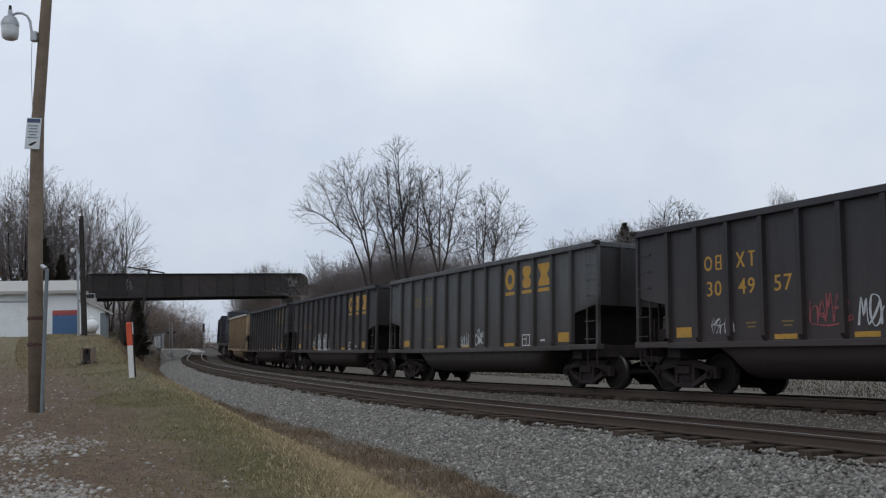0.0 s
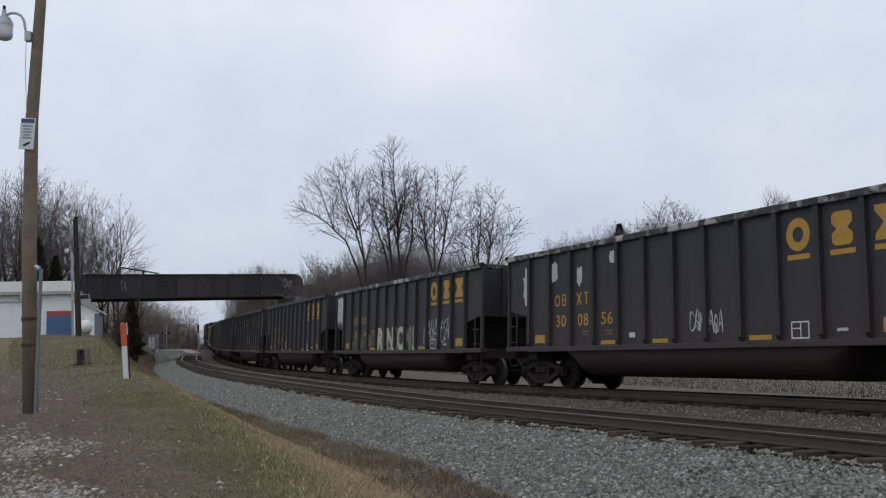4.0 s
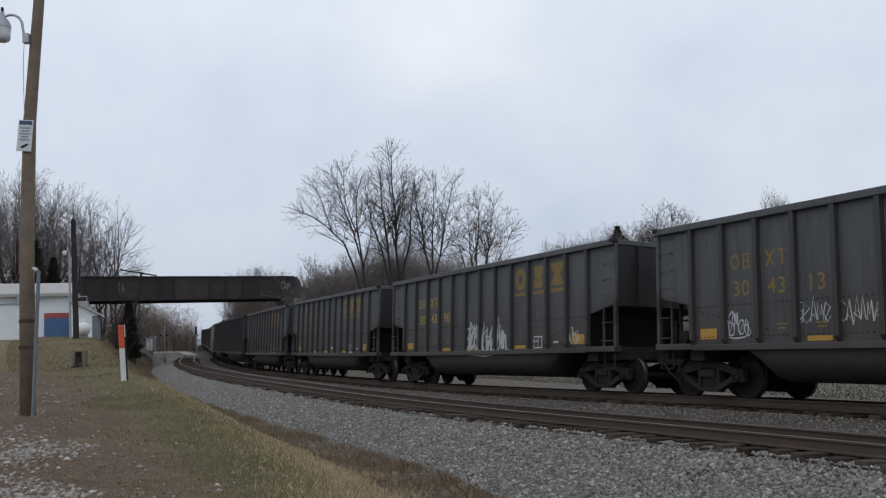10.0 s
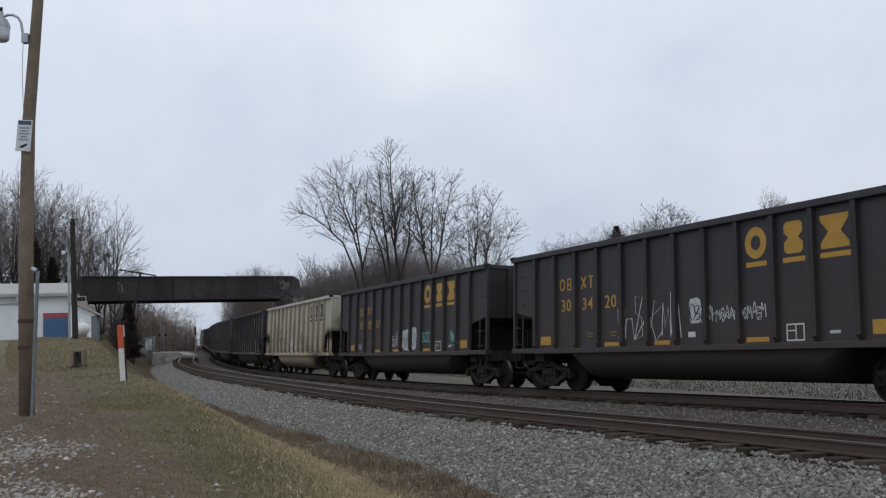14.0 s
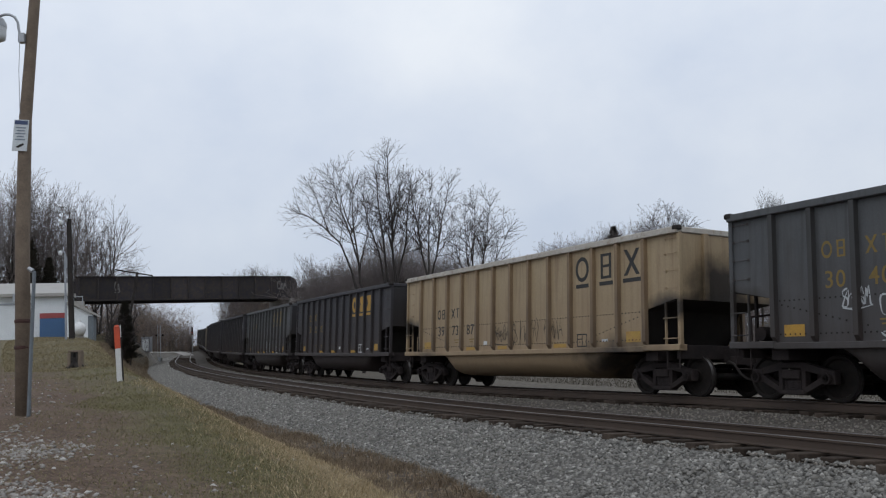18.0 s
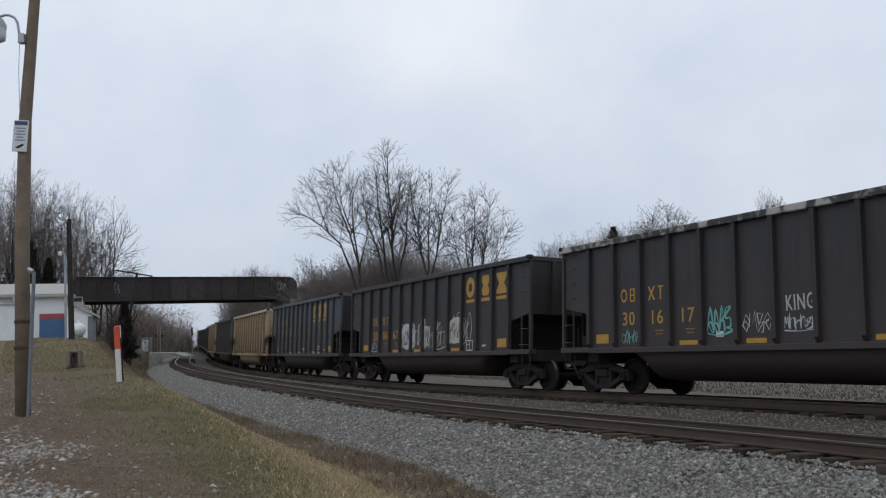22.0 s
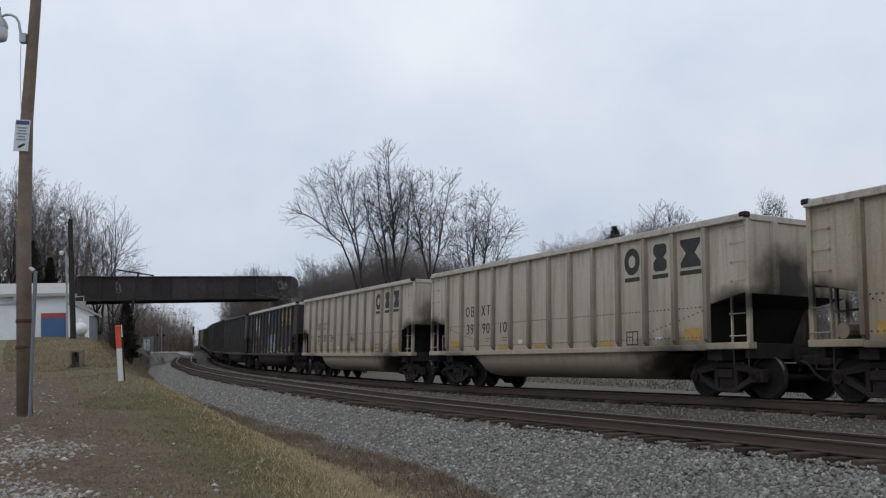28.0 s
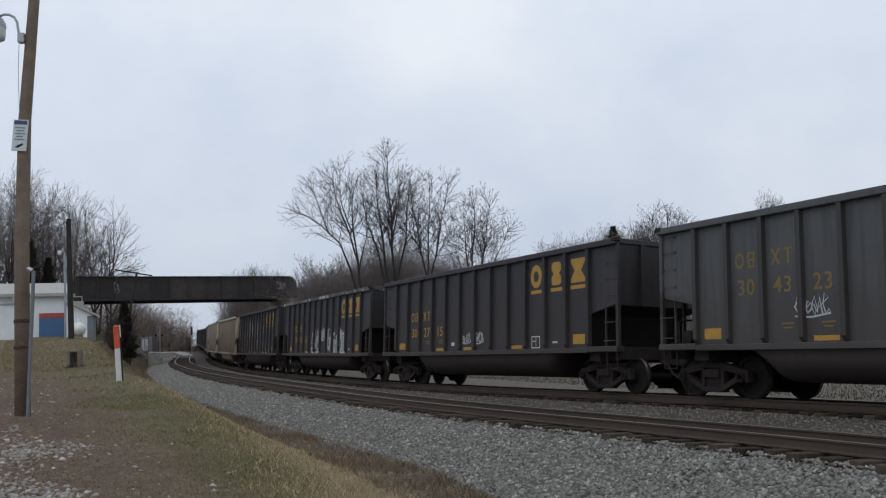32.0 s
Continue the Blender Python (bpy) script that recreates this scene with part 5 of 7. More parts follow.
    (30, False, "cream", "398124", "ink", True, None, (), ((-0.4, 1.75, 0.5, 0.4, "spray_dark", 0.04),)),
    (31, False, "cream", "399010", "ink", True, None, (), ()),
    (32, False, "buff", "397356", "ink", True, None, (), ()),
    (33, False, "black", "300532", "yellow", False, None, (), ((5.6, 2.8, 0.45, 1.1, "spray_pale", "F"), (4.6, 2.85, 0.45, 1.0, "spray_pale", "I"), (3.55, 2.8, 0.5, 1.1, "spray_pale", "S"), (2.5, 2.75, 0.5, 1.1, "spray_pale", "H"), (1.5, 2.75, 0.5, 1.0, "spray_pale", "G"), (0.5, 2.8, 0.5, 1.1, "spray_pale", "L"), (-0.5, 2.75, 0.5, 1.0, "spray_pale", "U"), (-1.6, 2.8, 0.6, 1.1, "spray_pale", "E"), (-2.5, 2.7, 0.5, 0.9, "spray", 0.05), (1.5, 1.6, 0.6, 0.7, "spray", 0.04), (-0.6, 1.75, 0.8, 0.7, "spray", 0.07), (-1.7, 1.7, 0.7, 0.5, "spray_teal", 0.03), (-2.7, 1.7, 0.8, 0.6, "spray", 0.05))),
    (34, False, "black", "300365", "yellow", False, "worn_chord", ((-6.6, 3.75, 0.5, 0.1),), ((0.9, 1.75, 1.3, 1.1, "spray", 0.10), (-0.5, 2.05, 0.7, 0.6, "spray", 0.08), (-2.2, 1.75, 1.9, 1.2, "spray", 0.12), (-3.6, 1.75, 0.9, 1.1, "spray", 0.12))),
    (35, False, "black", "302715", "yellow", False, None, (), ((0.6, 1.55, 0.5, 0.3, "spray", 0.05), (-0.2, 1.6, 0.6, 0.4, "spray", 0.06))),
    (36, True, "grey", "~304323", "faint", False, None, (), ((2.7, 1.85, 0.8, 0.4, "spray", 0.06), (0.3, 1.8, 0.9, 0.5, "spray_pale", 0.04))),
    (37, True, "black", "", "yellow", False, None, (), ()),
    (38, False, "black", "", "yellow", False, None, (), ()),
]
LABELS = {"black": "sooty black steel coal car with yellow markings", "grey": "faded grey steel coal car with worn yellow markings", "blue": "blue-grey steel coal car with yellow markings",
          "tan": "rust-streaked tan coal car with black markings", "cream": "weathered cream coal car with black markings", "buff": "grimy buff coal car with black markings"}


def build_engine():
    """A six-axle diesel engine: hood, cab, walkway with rails, tank and two trucks."""
    eng = thing("locomotive", "dark blue diesel freight engine leading the coal cars", "locomotive")
    navy, hl = MAT["navy"], 11.2
    part("deck", Shape().box(-10.6, 10.6, -1.5, 1.5, 1.35, 1.62, 0.03), MAT["black"], eng)
    part("hood", Shape().box(-10.0, 5.4, -1.1, 1.1, 1.62, 4.35, 0.25), navy, eng)
    part("radiator", Shape().box(-9.8, -6.2, -1.45, 1.45, 3.5, 4.6, 0.1), navy, eng, "flared radiator housing")
    part("cab", Shape().plate([(5.4, 1.62), (9.2, 1.62), (9.2, 3.2), (8.2, 3.4), (7.9, 4.55), (5.4, 4.55)], "y", -1.5, 1.5), navy, eng)
    part("nose", Shape().box(9.0, 10.3, -1.0, 1.0, 1.62, 3.0, 0.1), MAT["yellow"], eng)
    part("fuel_tank", Shape().box(-2.6, 2.6, -1.4, 1.4, 0.35, 1.3, 0.15), MAT["black"], eng)
    for y in (-1.52, 1.52):
        rail = Shape().path([(-10.4, y, 2.65), (9.0, y, 2.65)], 0.025)
        for x in np.linspace(-10.4, 9.0, 12):
            rail.rod((x, y, 1.6), (x, y, 2.65), 0.02, n=5)
        part("handrail", rail, MAT["navy"], eng)
        part("window", Shape().box(6.0, 7.4, y - 0.01, y + 0.01, 3.5, 4.2, 0), MAT["soot"], eng)
    for x in (-8.2, -6.9, -3.0):
        part("roof_fan", Shape().lathe([(0, 4.75), (0.6, 4.75), (0.65, 4.5)], 16, "z", (x, 0, 0)), MAT["black"], eng)
    for x in (-7.0, 7.0):
        truck = part("truck", Shape().box(-2.3, 2.3, -0.9, 0.9, 0.55, 1.2, 0.05), MAT["under"], eng, "", (x, 0, 0))
        for side in (-1, 1):
            fr = Shape().plate([(-2.6, 0.5), (-2.4, 1.0), (2.4, 1.0), (2.6, 0.5), (2.1, 0.35), (-2.1, 0.35)], "y", side * 1.0, side * 1.2)
            part("side_frame", fr, MAT["under"], truck)
        for k in (-1.85, 0, 1.85):
            w = new("wheelset", WHEELS)
            w.parent = truck
            w.matrix_basis = Matrix.Translation((k, 0, 0.457))
            AXLES.append(w)
    return eng, hl


VEHICLES = []
for n, short, paint, number, mark, rivets, chord, peel, tags in TRAIN:
    label = LABELS[paint]
    if peel:
        label = label.replace("coal car", "coal car with peeling patches")
    elif len(tags) > 2:
        label = label.replace("coal car", "coal car covered in graffiti")
    car, hl = build_car(short, paint, number or "", mark, label, rivets, peel, tags, chord) if number else build_car(short, paint, "~", mark, label, rivets, peel, tags, chord)
    VEHICLES.append((n, car, hl))
ENGINES = [build_engine(), build_engine()]


# ---- bridge ----
def build_bridge():
    a, b = Vector((-39.6, 97.0, 0)), Vector((-17.75, 108.7, 0))
    d = (b - a).normalized()
    n = Vector((-d.y, d.x, 0))
    br = thing("road_bridge", "dark rusted plate-girder road bridge over the tracks", "bridge")
    lo, hi, length = 6.95, 9.52, (b - a).length
    m = Matrix.Translation(a) @ Matrix(((d.x, n.x, 0, 0), (d.y, n.y, 0, 0), (0, 0, 1, 0), (0, 0, 0, 1)))

    def web(y):
        o = [(0, lo), (length, lo), (length, hi - 0.9)]
        o += [(length - 0.9 + 0.9 * math.cos(k * math.pi / 12), hi - 0.9 + 0.9 * math.sin(k * math.pi / 12)) for k in range(1, 7)] + [(0, hi)]
        return Shape().plate(o, "y", y - 0.02, y + 0.02)

    bays = [0.3 + k * (length - 1.6) / 12 for k in range(13)]
    for a0, a1 in zip(bays, bays[1:]):
        part("web_panel", Shape().box(a0 + 0.06, a1 - 0.06, -0.03, -0.0205, lo + 0.12, hi - 0.12), MAT["girder"], br, "", m)
    for y in (0.0, 7.5):
        part("girder", web(y), MAT["girder"], br, "", m)
        part("flange", Shape().box(0, length - 0.8, y - 0.22, y + 0.22, hi - 0.02, hi + 0.05).box(0, length, y - 0.22, y + 0.22, lo - 0.05, lo + 0.02), MAT["girder"], br, "", m)
        for k in range(13):
            x = 0.3 + k * (length - 1.6) / 12
            part("stiffener", cached(("stiffener",), lambda: Shape().box(-0.06, 0.06, -0.17, 0.17, lo, hi - 0.02)), MAT["girder"], br, "", m @ Matrix.Translation((x, y, 0)))
    part("deck", Shape().box(-3, length + 2, 0.3, 7.2, lo + 0.35, lo + 0.8), MAT["concrete"], br, "", m)
    part("parapet", Shape().box(length + 0.02, length + 3.4, -0.1, 0.15, lo + 0.75, lo + 1.25), MAT["girder"], br, "low end parapet", m)
    part("abutment", Shape().box(length - 1.0, length + 2.2, -0.5, 8.2, -1, lo - 0.06, 0.05), MAT["concrete"], br, "stained concrete abutment", m)
    part("abutment", Shape().box(-2.5, 0.8, -0.5, 8.2, 0, lo - 0.06, 0.05), MAT["concrete"], br, "stained concrete abutment", m)
    for x, w in ((4.2, 0.5), (length - 1.9, 1.1)):
        part("painted_mark", scrawl_shape(w, 1.2, 5, 0.13), MAT["asphalt"], br, "", m @ Matrix.Translation((x, -0.034, lo + 1.5)) @ Matrix(((1, 0, 0, 0), (0, 0, -1, 0), (0, 1, 0, 0), (0, 0, 0, 1))))
    return br


build_bridge()


# ---- poles, posts and buildings on the bank ----
def build_light_pole():
    p = thing("utility_pole", "weathered wooden pole with a yard light and a small notice", "utility pole", (-8.43, 18, 0))
    part("shaft", Shape().path([(0.05, 0, 0.2), (0.005, 0, 3.9), (0.045, 0, 6.4), (0.22, 0, 8.95), (0.42, 0, 11.5)], (0.15, 0.138, 0.122, 0.104, 0.095), 16), MAT["pole"], p, "", None, True)
    pipe = Shape().rod((0.27, -0.28, 0.25), (0.36, -0.25, 3.3), 0.036, n=10)
    part("conduit", pipe, MAT["conduit"], p, "faded blue-grey pipe beside the pole")
    part("conduit_cap", Shape().rod((0.33, -0.25, 3.3), (0.24, -0.25, 3.36), 0.05, 0.04, 8), MAT["galv"], p)
    part("cable", Shape().path([(0.0, -0.14, 6.5), (-0.02, -0.16, 7.4), (-0.01, -0.15, 8.05)], 0.007, 5), MAT["galv"], p)
    arm = [(0.11, -0.05, 8.04), (-0.01, -0.13, 8.10), (-0.04, -0.14, 8.26), (-0.06, -0.14, 8.40), (-0.12, -0.145, 8.51), (-0.22, -0.15, 8.565), (-0.32, -0.155, 8.57), (-0.40, -0.16, 8.54), (-0.44, -0.16, 8.47)]
    part("lamp_arm", Shape().path(arm, 0.026, 8), MAT["galv"], p)
    part("arm_bracket", Shape().box(-0.05, 0.08, -0.16, -0.03, 7.98, 8.18, 0.01), MAT["galv"], p)
    lamp = part("lamp_head", Shape().lathe([(0, 8.64), (0.04, 8.64), (0.05, 8.52), (0.12, 8.48), (0.17, 8.38), (0.175, 8.30)], 14, "z", (-0.46, -0.16, 0)), MAT["galv"], p, "", None, True)
    part("lamp_glass", Shape().lathe([(0.165, 8.30), (0.165, 8.14), (0.15, 8.05), (0.1, 8.02), (0, 8.01)], 14, "z", (-0.46, -0.16, 0)), MAT["lamp_glass"], lamp, "", None, True)
    part("photo_eye", Shape().rod((-0.46, -0.16, 8.64), (-0.46, -0.16, 8.73), 0.03, n=8), MAT["soot"], lamp)
    for z in (1.81, 2.33):
        part("band", Shape().lathe([(0.150, z - 0.035), (0.156, z), (0.150, z + 0.035)], 16, "z", (0.02, 0, 0)), MAT["rust"], p)
    sign = part("notice", Shape().box(-0.15, 0.15, -0.02, 0.0, -0.32, 0.32, 0.006), MAT["sign_white"], p, "small white notice with a blue band", pose(0.03, -0.16, 6.05, 0, 4.5, 0))
    part("blue_band", Shape().box(-0.13, 0.13, -0.026, -0.02, 0.22, 0.30), MAT["sign_blue"], sign)
    for i, w in enumerate((0.2, 0.16, 0.2, 0.14, 0.2)):
        part("print_bar", Shape().box(-w / 2, w / 2, -0.026, -0.02, 0.14 - i * 0.06, 0.165 - i * 0.06), MAT["sign_grey"], sign)
    part("picture", Shape().plate([(-0.08, -0.24), (-0.02, -0.26), (0.09, -0.19), (0.07, -0.16), (0.0, -0.19)], "y", -0.026, -0.02), MAT["soot"], sign)
    return p


build_light_pole()


def build_marker():
    p = thing("marker_post", "white warning post with an orange top", "marker post", (-9.36, 26, ground_at(-9.36, 26)))
    lean = pose(0, 0, 0, 0, -3.2, 0)
    part("post", Shape().plate([(-0.075, -0.02), (0.075, -0.02), (0.085, 0.02), (-0.085, 0.02)], "z", -0.15, 0.93), MAT["post_white"], p, "", lean)
    part("cap", Shape().plate([(-0.08, -0.022), (0.08, -0.022), (0.09, 0.022), (-0.09, 0.022)], "z", 0.93, 1.55).rod((0, 0, 1.55), (0, 0, 1.60), 0.08, 0.05, 10), MAT["orange"], p, "orange cap", lean)
    part("edge_strip", Shape().box(0.086, 0.12, -0.015, 0.015, -0.1, 1.58, 0.004), MAT["soot"], p, "", lean)
    part("decal", Shape().box(0.10, 0.125, -0.03, -0.018, 1.25, 1.6), MAT["white"], p, "", lean)
    return p


build_marker()


def build_stump():
    z = ground_at(-14.3, 35)
    p = thing("tree_stump", "weathered split stump in the grass", "stump", (-14.3, 35, z))
    rng = random.Random(3)
    for k in range(5):
        x = -0.2 + k * 0.1
        # middle splinters in dark wood, standing for the shade inside the hollow
        part("splinter", Shape().box(x - 0.055, x + 0.055, -0.16 + 0.05 * (k % 2), 0.16, -0.1, 0.55 + rng.uniform(0, 0.12) - (0.2 if k == 2 else 0), 0.015), MAT["pole" if k in (0, 4) else "pole_dark"], p)
    part("top", Shape().box(-0.26, 0.26, -0.12, 0.12, 0.6, 0.68, 0.02), MAT["pole"], p)
    for k in range(6):
        a = k * 1.05
        root = Shape().rod((0.1 * math.cos(a), 0.1 * math.sin(a), 0.15), (0.45 * math.cos(a), 0.35 * math.sin(a), -0.06), 0.09, 0.03, 6)
        part("root", root, MAT["pole_dark"], p)


build_stump()


def build_yard_poles():
    p = thing("yard_pole", "dark tarred pole with a yard light", "utility pole", (-21.45, 52, 2.0))
    part("shaft", Shape().rod((0, 0, 0), (-0.2, 0, 7.3), 0.17, 0.13, 12), MAT["pole_dark"], p)
    part("lamp_arm", Shape().path([(-0.2, 0, 6.9), (-0.22, -0.1, 7.15), (-0.34, -0.1, 7.32), (-0.5, -0.1, 7.3), (-0.58, -0.1, 7.2)], 0.03, 6), MAT["galv"], p)
    part("lamp_head", Shape().lathe([(0, 0.14), (0.05, 0.12), (0.12, 0.04), (0.13, -0.06), (0.08, -0.14), (0, -0.16)], 12, "z", (-0.6, -0.1, 7.1)), MAT["lamp_glass"], p, "", None, True)
    q = thing("service_mast", "thin grey steel mast with a yard light and a small box", "mast", (-22.0, 52.5, 2.0))
    part("shaft", Shape().rod((0, 0, 0), (-0.08, 0, 5.3), 0.065, 0.055, 10), MAT["galv"], q)
    part("lamp_arm", Shape().path([(-0.08, 0, 5.25), (-0.1, 0, 5.42), (-0.2, 0, 5.5), (-0.32, 0, 5.48)], 0.035, 6), MAT["galv"], q)
    part("lamp_head", Shape().lathe([(0, 0.14), (0.05, 0.12), (0.12, 0.04), (0.13, -0.06), (0.08, -0.14), (0, -0.16)], 12, "z", (-0.36, 0, 5.4)), MAT["lamp_glass"], q, "", None, True)
    part("box", Shape().box(0.02, 0.2, -0.12, 0.08, 4.5, 5.15, 0.02), MAT["galv"], q)


build_yard_poles()


def build_garage():
    """A white block of three bays with a pale roof, and a small gabled annex, both turned towards the drive."""
    turn = Matrix.Translation((-29.25, 70, 0)) @ Matrix.Rotation(radians(22.5), 4, "Z")
    g = thing("garage", "white workshop with a pale roof and a blue panel door", "garage", turn)
    z0, white = 2.3, MAT["siding"]
    part("front_wall", Shape().box(-17, 0, 0, 0.3, z0, 6.0), white, g)
    part("side_wall", Shape().box(-0.3, 0, 0.3, 9.7, z0, 6.0), white, g)
    part("side_wall", Shape().box(-17, -16.7, 0.3, 9.7, z0, 6.0), white, g)
    part("back_wall", Shape().box(-17, 0, 9.7, 10, z0, 6.0), white, g)
    part("roof", Shape().plate([(-0.4, 5.92), (-0.4, 6.08), (5, 7.25), (10.4, 6.08), (10.4, 5.92)], "x", -17.3, 0.15), MAT["roofing"], g)
    part("fascia", Shape().box(-17.3, 0.15, -0.55, -0.4, 5.86, 6.12, 0.02), MAT["roofing"], g)
    for x0, x1 in ((-15.8, -12.0), (-11.2, -7.2), (-6.0, -2.55)):
        d = part("bay_door", Shape().box(x0, x1, -0.06, -0.005, z0 + 0.1, 5.25), white, g, "white roll-up door")
        for k in range(4):
            part("seam", Shape().box(x0, x1, -0.075, -0.062, z0 + 0.75 + k * 0.55, z0 + 0.765 + k * 0.55), white, d)
        part("door_frame", Shape().box(x0 - 0.08, x0, -0.1, -0.005, z0, 5.4).box(x1, x1 + 0.08, -0.1, -0.005, z0, 5.4).box(x0, x1, -0.1, -0.005, 5.25, 5.4), MAT["galv"], d)
    b = part("blue_door", Shape().box(-1.95, -0.12, -0.09, -0.01, z0 + 0.15, 4.2, 0.02), MAT["door_blue"], g, "blue panel with a red band on top")
    part("red_band", Shape().box(-1.95, -0.12, -0.09, -0.01, 4.205, 4.6, 0.02), MAT["door_red"], b)
    part("unit", Shape().box(-3.8, -3.42, -0.85, -0.56, 5.45, 6.1, 0.03), MAT["galv"], g, "grey wall unit")
    part("downpipe", Shape().rod((-0.05, -0.1, z0), (-0.05, -0.1, 5.9), 0.05, n=8), MAT["siding"], g)
    a = thing("annex", "small white gabled shed beside the workshop", "shed", Matrix.Translation((-25.7, 66, 0)) @ Matrix.Rotation(radians(18), 4, "Z"))
    part("front_wall", Shape().plate([(-1.75, z0), (0, z0), (0, 4.2), (-1.45, 4.95), (-1.75, 4.95)], "y", 0, 0.2), white, a)
    part("side_wall", Shape().box(-0.2, 0, 0.2, 4, z0, 4.2), MAT["conduit"], a, "grey-blue side wall")
    part("side_wall", Shape().box(-1.75, -1.55, 0.2, 4, z0, 4.9), white, a)
    part("corner_board", Shape().box(-0.35, 0.01, -0.02, -0.002, z0, 4.15), MAT["conduit"], a)
    part("roof", Shape().plate([(-1.85, 5.0), (-1.45, 5.03), (0.3, 4.12), (0.3, 4.26), (-1.45, 5.2), (-1.85, 5.16)], "y", -0.3, 4.2), MAT["roofing"], a)
    part("vent_frame", Shape().path([(-1.35, 0.5, 5.1), (-1.35, 0.5, 5.6), (-0.75, 0.5, 5.6), (-0.75, 0.5, 5.0)], 0.04, 6), MAT["galv"], a)


build_garage()


def build_tank():
    t = thing("propane_tank", "white propane tank standing by the shed", "gas tank", Matrix.Translation((-25.1, 62, 2.45)) @ Matrix.Rotation(radians(22), 4, "Z"))
    sh = Shape().lathe([(0, -0.6), (0.2, -0.56), (0.38, -0.4), (0.46, -0.15), (0.46, 1.6), (0.38, 1.85), (0.2, 2.0), (0, 2.05)], 20, "y", (0, 0, 0.68))
    part("shell", sh, MAT["tank"], t, "", None, True)
    part("dome", Shape().lathe([(0.14, 1.05), (0.14, 1.28), (0.06, 1.36), (0, 1.37)], 12, "z", (0, 0.5, 0)), MAT["tank"], t)
    for y in (0, 1.4):
        part("leg", Shape().box(-0.3, 0.3, y - 0.08, y + 0.08, 0, 0.3, 0.02), MAT["concrete"], t)


build_tank()


def build_crossing():
    x, y = -38.95, 118
    z = ground_at(x, y) - 0.05
    c = thing("relay_cabinet", "grey steel signal cabinet beside the crossing", "cabinet", (x, y, z))
    h = 3.0 - z
    part("body", Shape().box(-0.56, 0.56, -0.5, 0.5, 0, h, 0.03), MAT["galv"], c)
    part("door", Shape().box(-0.4, 0.4, -0.54, -0.502, 0.15, h - 0.25, 0.01), MAT["siding"], c)
    part("roof", Shape().box(-0.62, 0.62, -0.56, 0.56, h, h + 0.07, 0.02), MAT["galv"], c)
    s = thing("crossing_signal", "grey crossing mast with flashers and a raised gate arm", "crossing signal", (-37.2, 118, ground_at(-37.2, 118)))
    top = 4.6 - ground_at(-37.2, 118)
    part("mast", Shape().rod((0, 0, 0), (0, 0, top - 0.2), 0.06, n=10), MAT["galv"], s)
    part("lamp_bar", Shape().bar((-0.5, -0.1, top - 1.35), (0.4, -0.1, top - 1.35), 0.07), MAT["galv"], s)
    for x in (-0.45, 0.35):
        part("flasher", Shape().rod((x, -0.2, top - 1.4), (x, -0.05, top - 1.4), 0.13, n=12), MAT["under"], s)
    part("gate_arm", Shape().bar((-0.3, -0.1, 1.0), (-0.32, -0.1, top), 0.07, 0.04), MAT["galv"], s)
    part("base_box", Shape().box(-0.3, 0.2, -0.2, 0.2, 0.6, 1.1, 0.03), MAT["galv"], s)
    f = thing("block_signal", "black-headed railway signal showing red", "railway signal", (-47.6, 170, -0.2))
    part("mast", Shape().rod((0, 0, 0), (0, 0, 3.9), 0.07, n=10), MAT["galv"], f)
    part("head", Shape().box(-0.16, 0.16, -0.1, 0.1, 3.9, 5.4, 0.05), MAT["soot"], f)
    part("lens", Shape().rod((0, -0.16, 4.3), (0, -0.1, 4.3), 0.07, n=12), MAT["signal_red"], f)
    road = Shape().plate([(-95, 0.0), (-95, 1.25), (-47, 0.95), (-41.6, 0.78), (-40.2, 0.22), (-40.2, -0.8), (-95, -0.8)], "y", 139, 144.5)
    tagged(part("crossing_road", road, MAT["concrete"]), "pale road over the tracks at a level crossing", "road", "", "structure")


build_crossing()


# ---- bare trees, brush and the cedar ----
def tubes(name, a, b, ra, rb, n):
    """One mesh of many thin tapered rods between paired points."""
    d = b - a
    d /= np.maximum(np.linalg.norm(d, axis=1), 1e-6)[:, None]
    ref = np.where(np.abs(d[:, 2:3]) > 0.9, np.array([[1.0, 0, 0]]), np.array([[0, 0, 1.0]]))
    s = np.cross(d, ref)
    s /= np.linalg.norm(s, axis=1)[:, None]
    u = np.cross(s, d)
    ang = np.arange(n) * math.tau / n
    ring = s[:, None] * np.cos(ang)[None, :, None] + u[:, None] * np.sin(ang)[None, :, None]
    v = np.concatenate([a[:, None] + ring * ra[:, None, None], b[:, None] + ring * rb[:, None, None]], 1).reshape(-1, 3)
    k = np.arange(n)
    quad = np.stack([k, (k + 1) % n, n + (k + 1) % n, n + k], 1)
    f = (quad[None] + (np.arange(len(a)) * 2 * n)[:, None, None]).reshape(-1, 4)
    me = bpy.data.meshes.new(name)
    me.vertices.add(len(v))
    me.vertices.foreach_set("co", v.astype(np.float32).ravel())
    me.loops.add(f.size)
    me.loops.foreach_set("vertex_index", f.astype(np.int32).ravel())
    me.polygons.add(len(f))
    me.polygons.foreach_set("loop_start", np.arange(0, f.size, 4, dtype=np.int32))
    me.update(calc_edges=True)
    return me


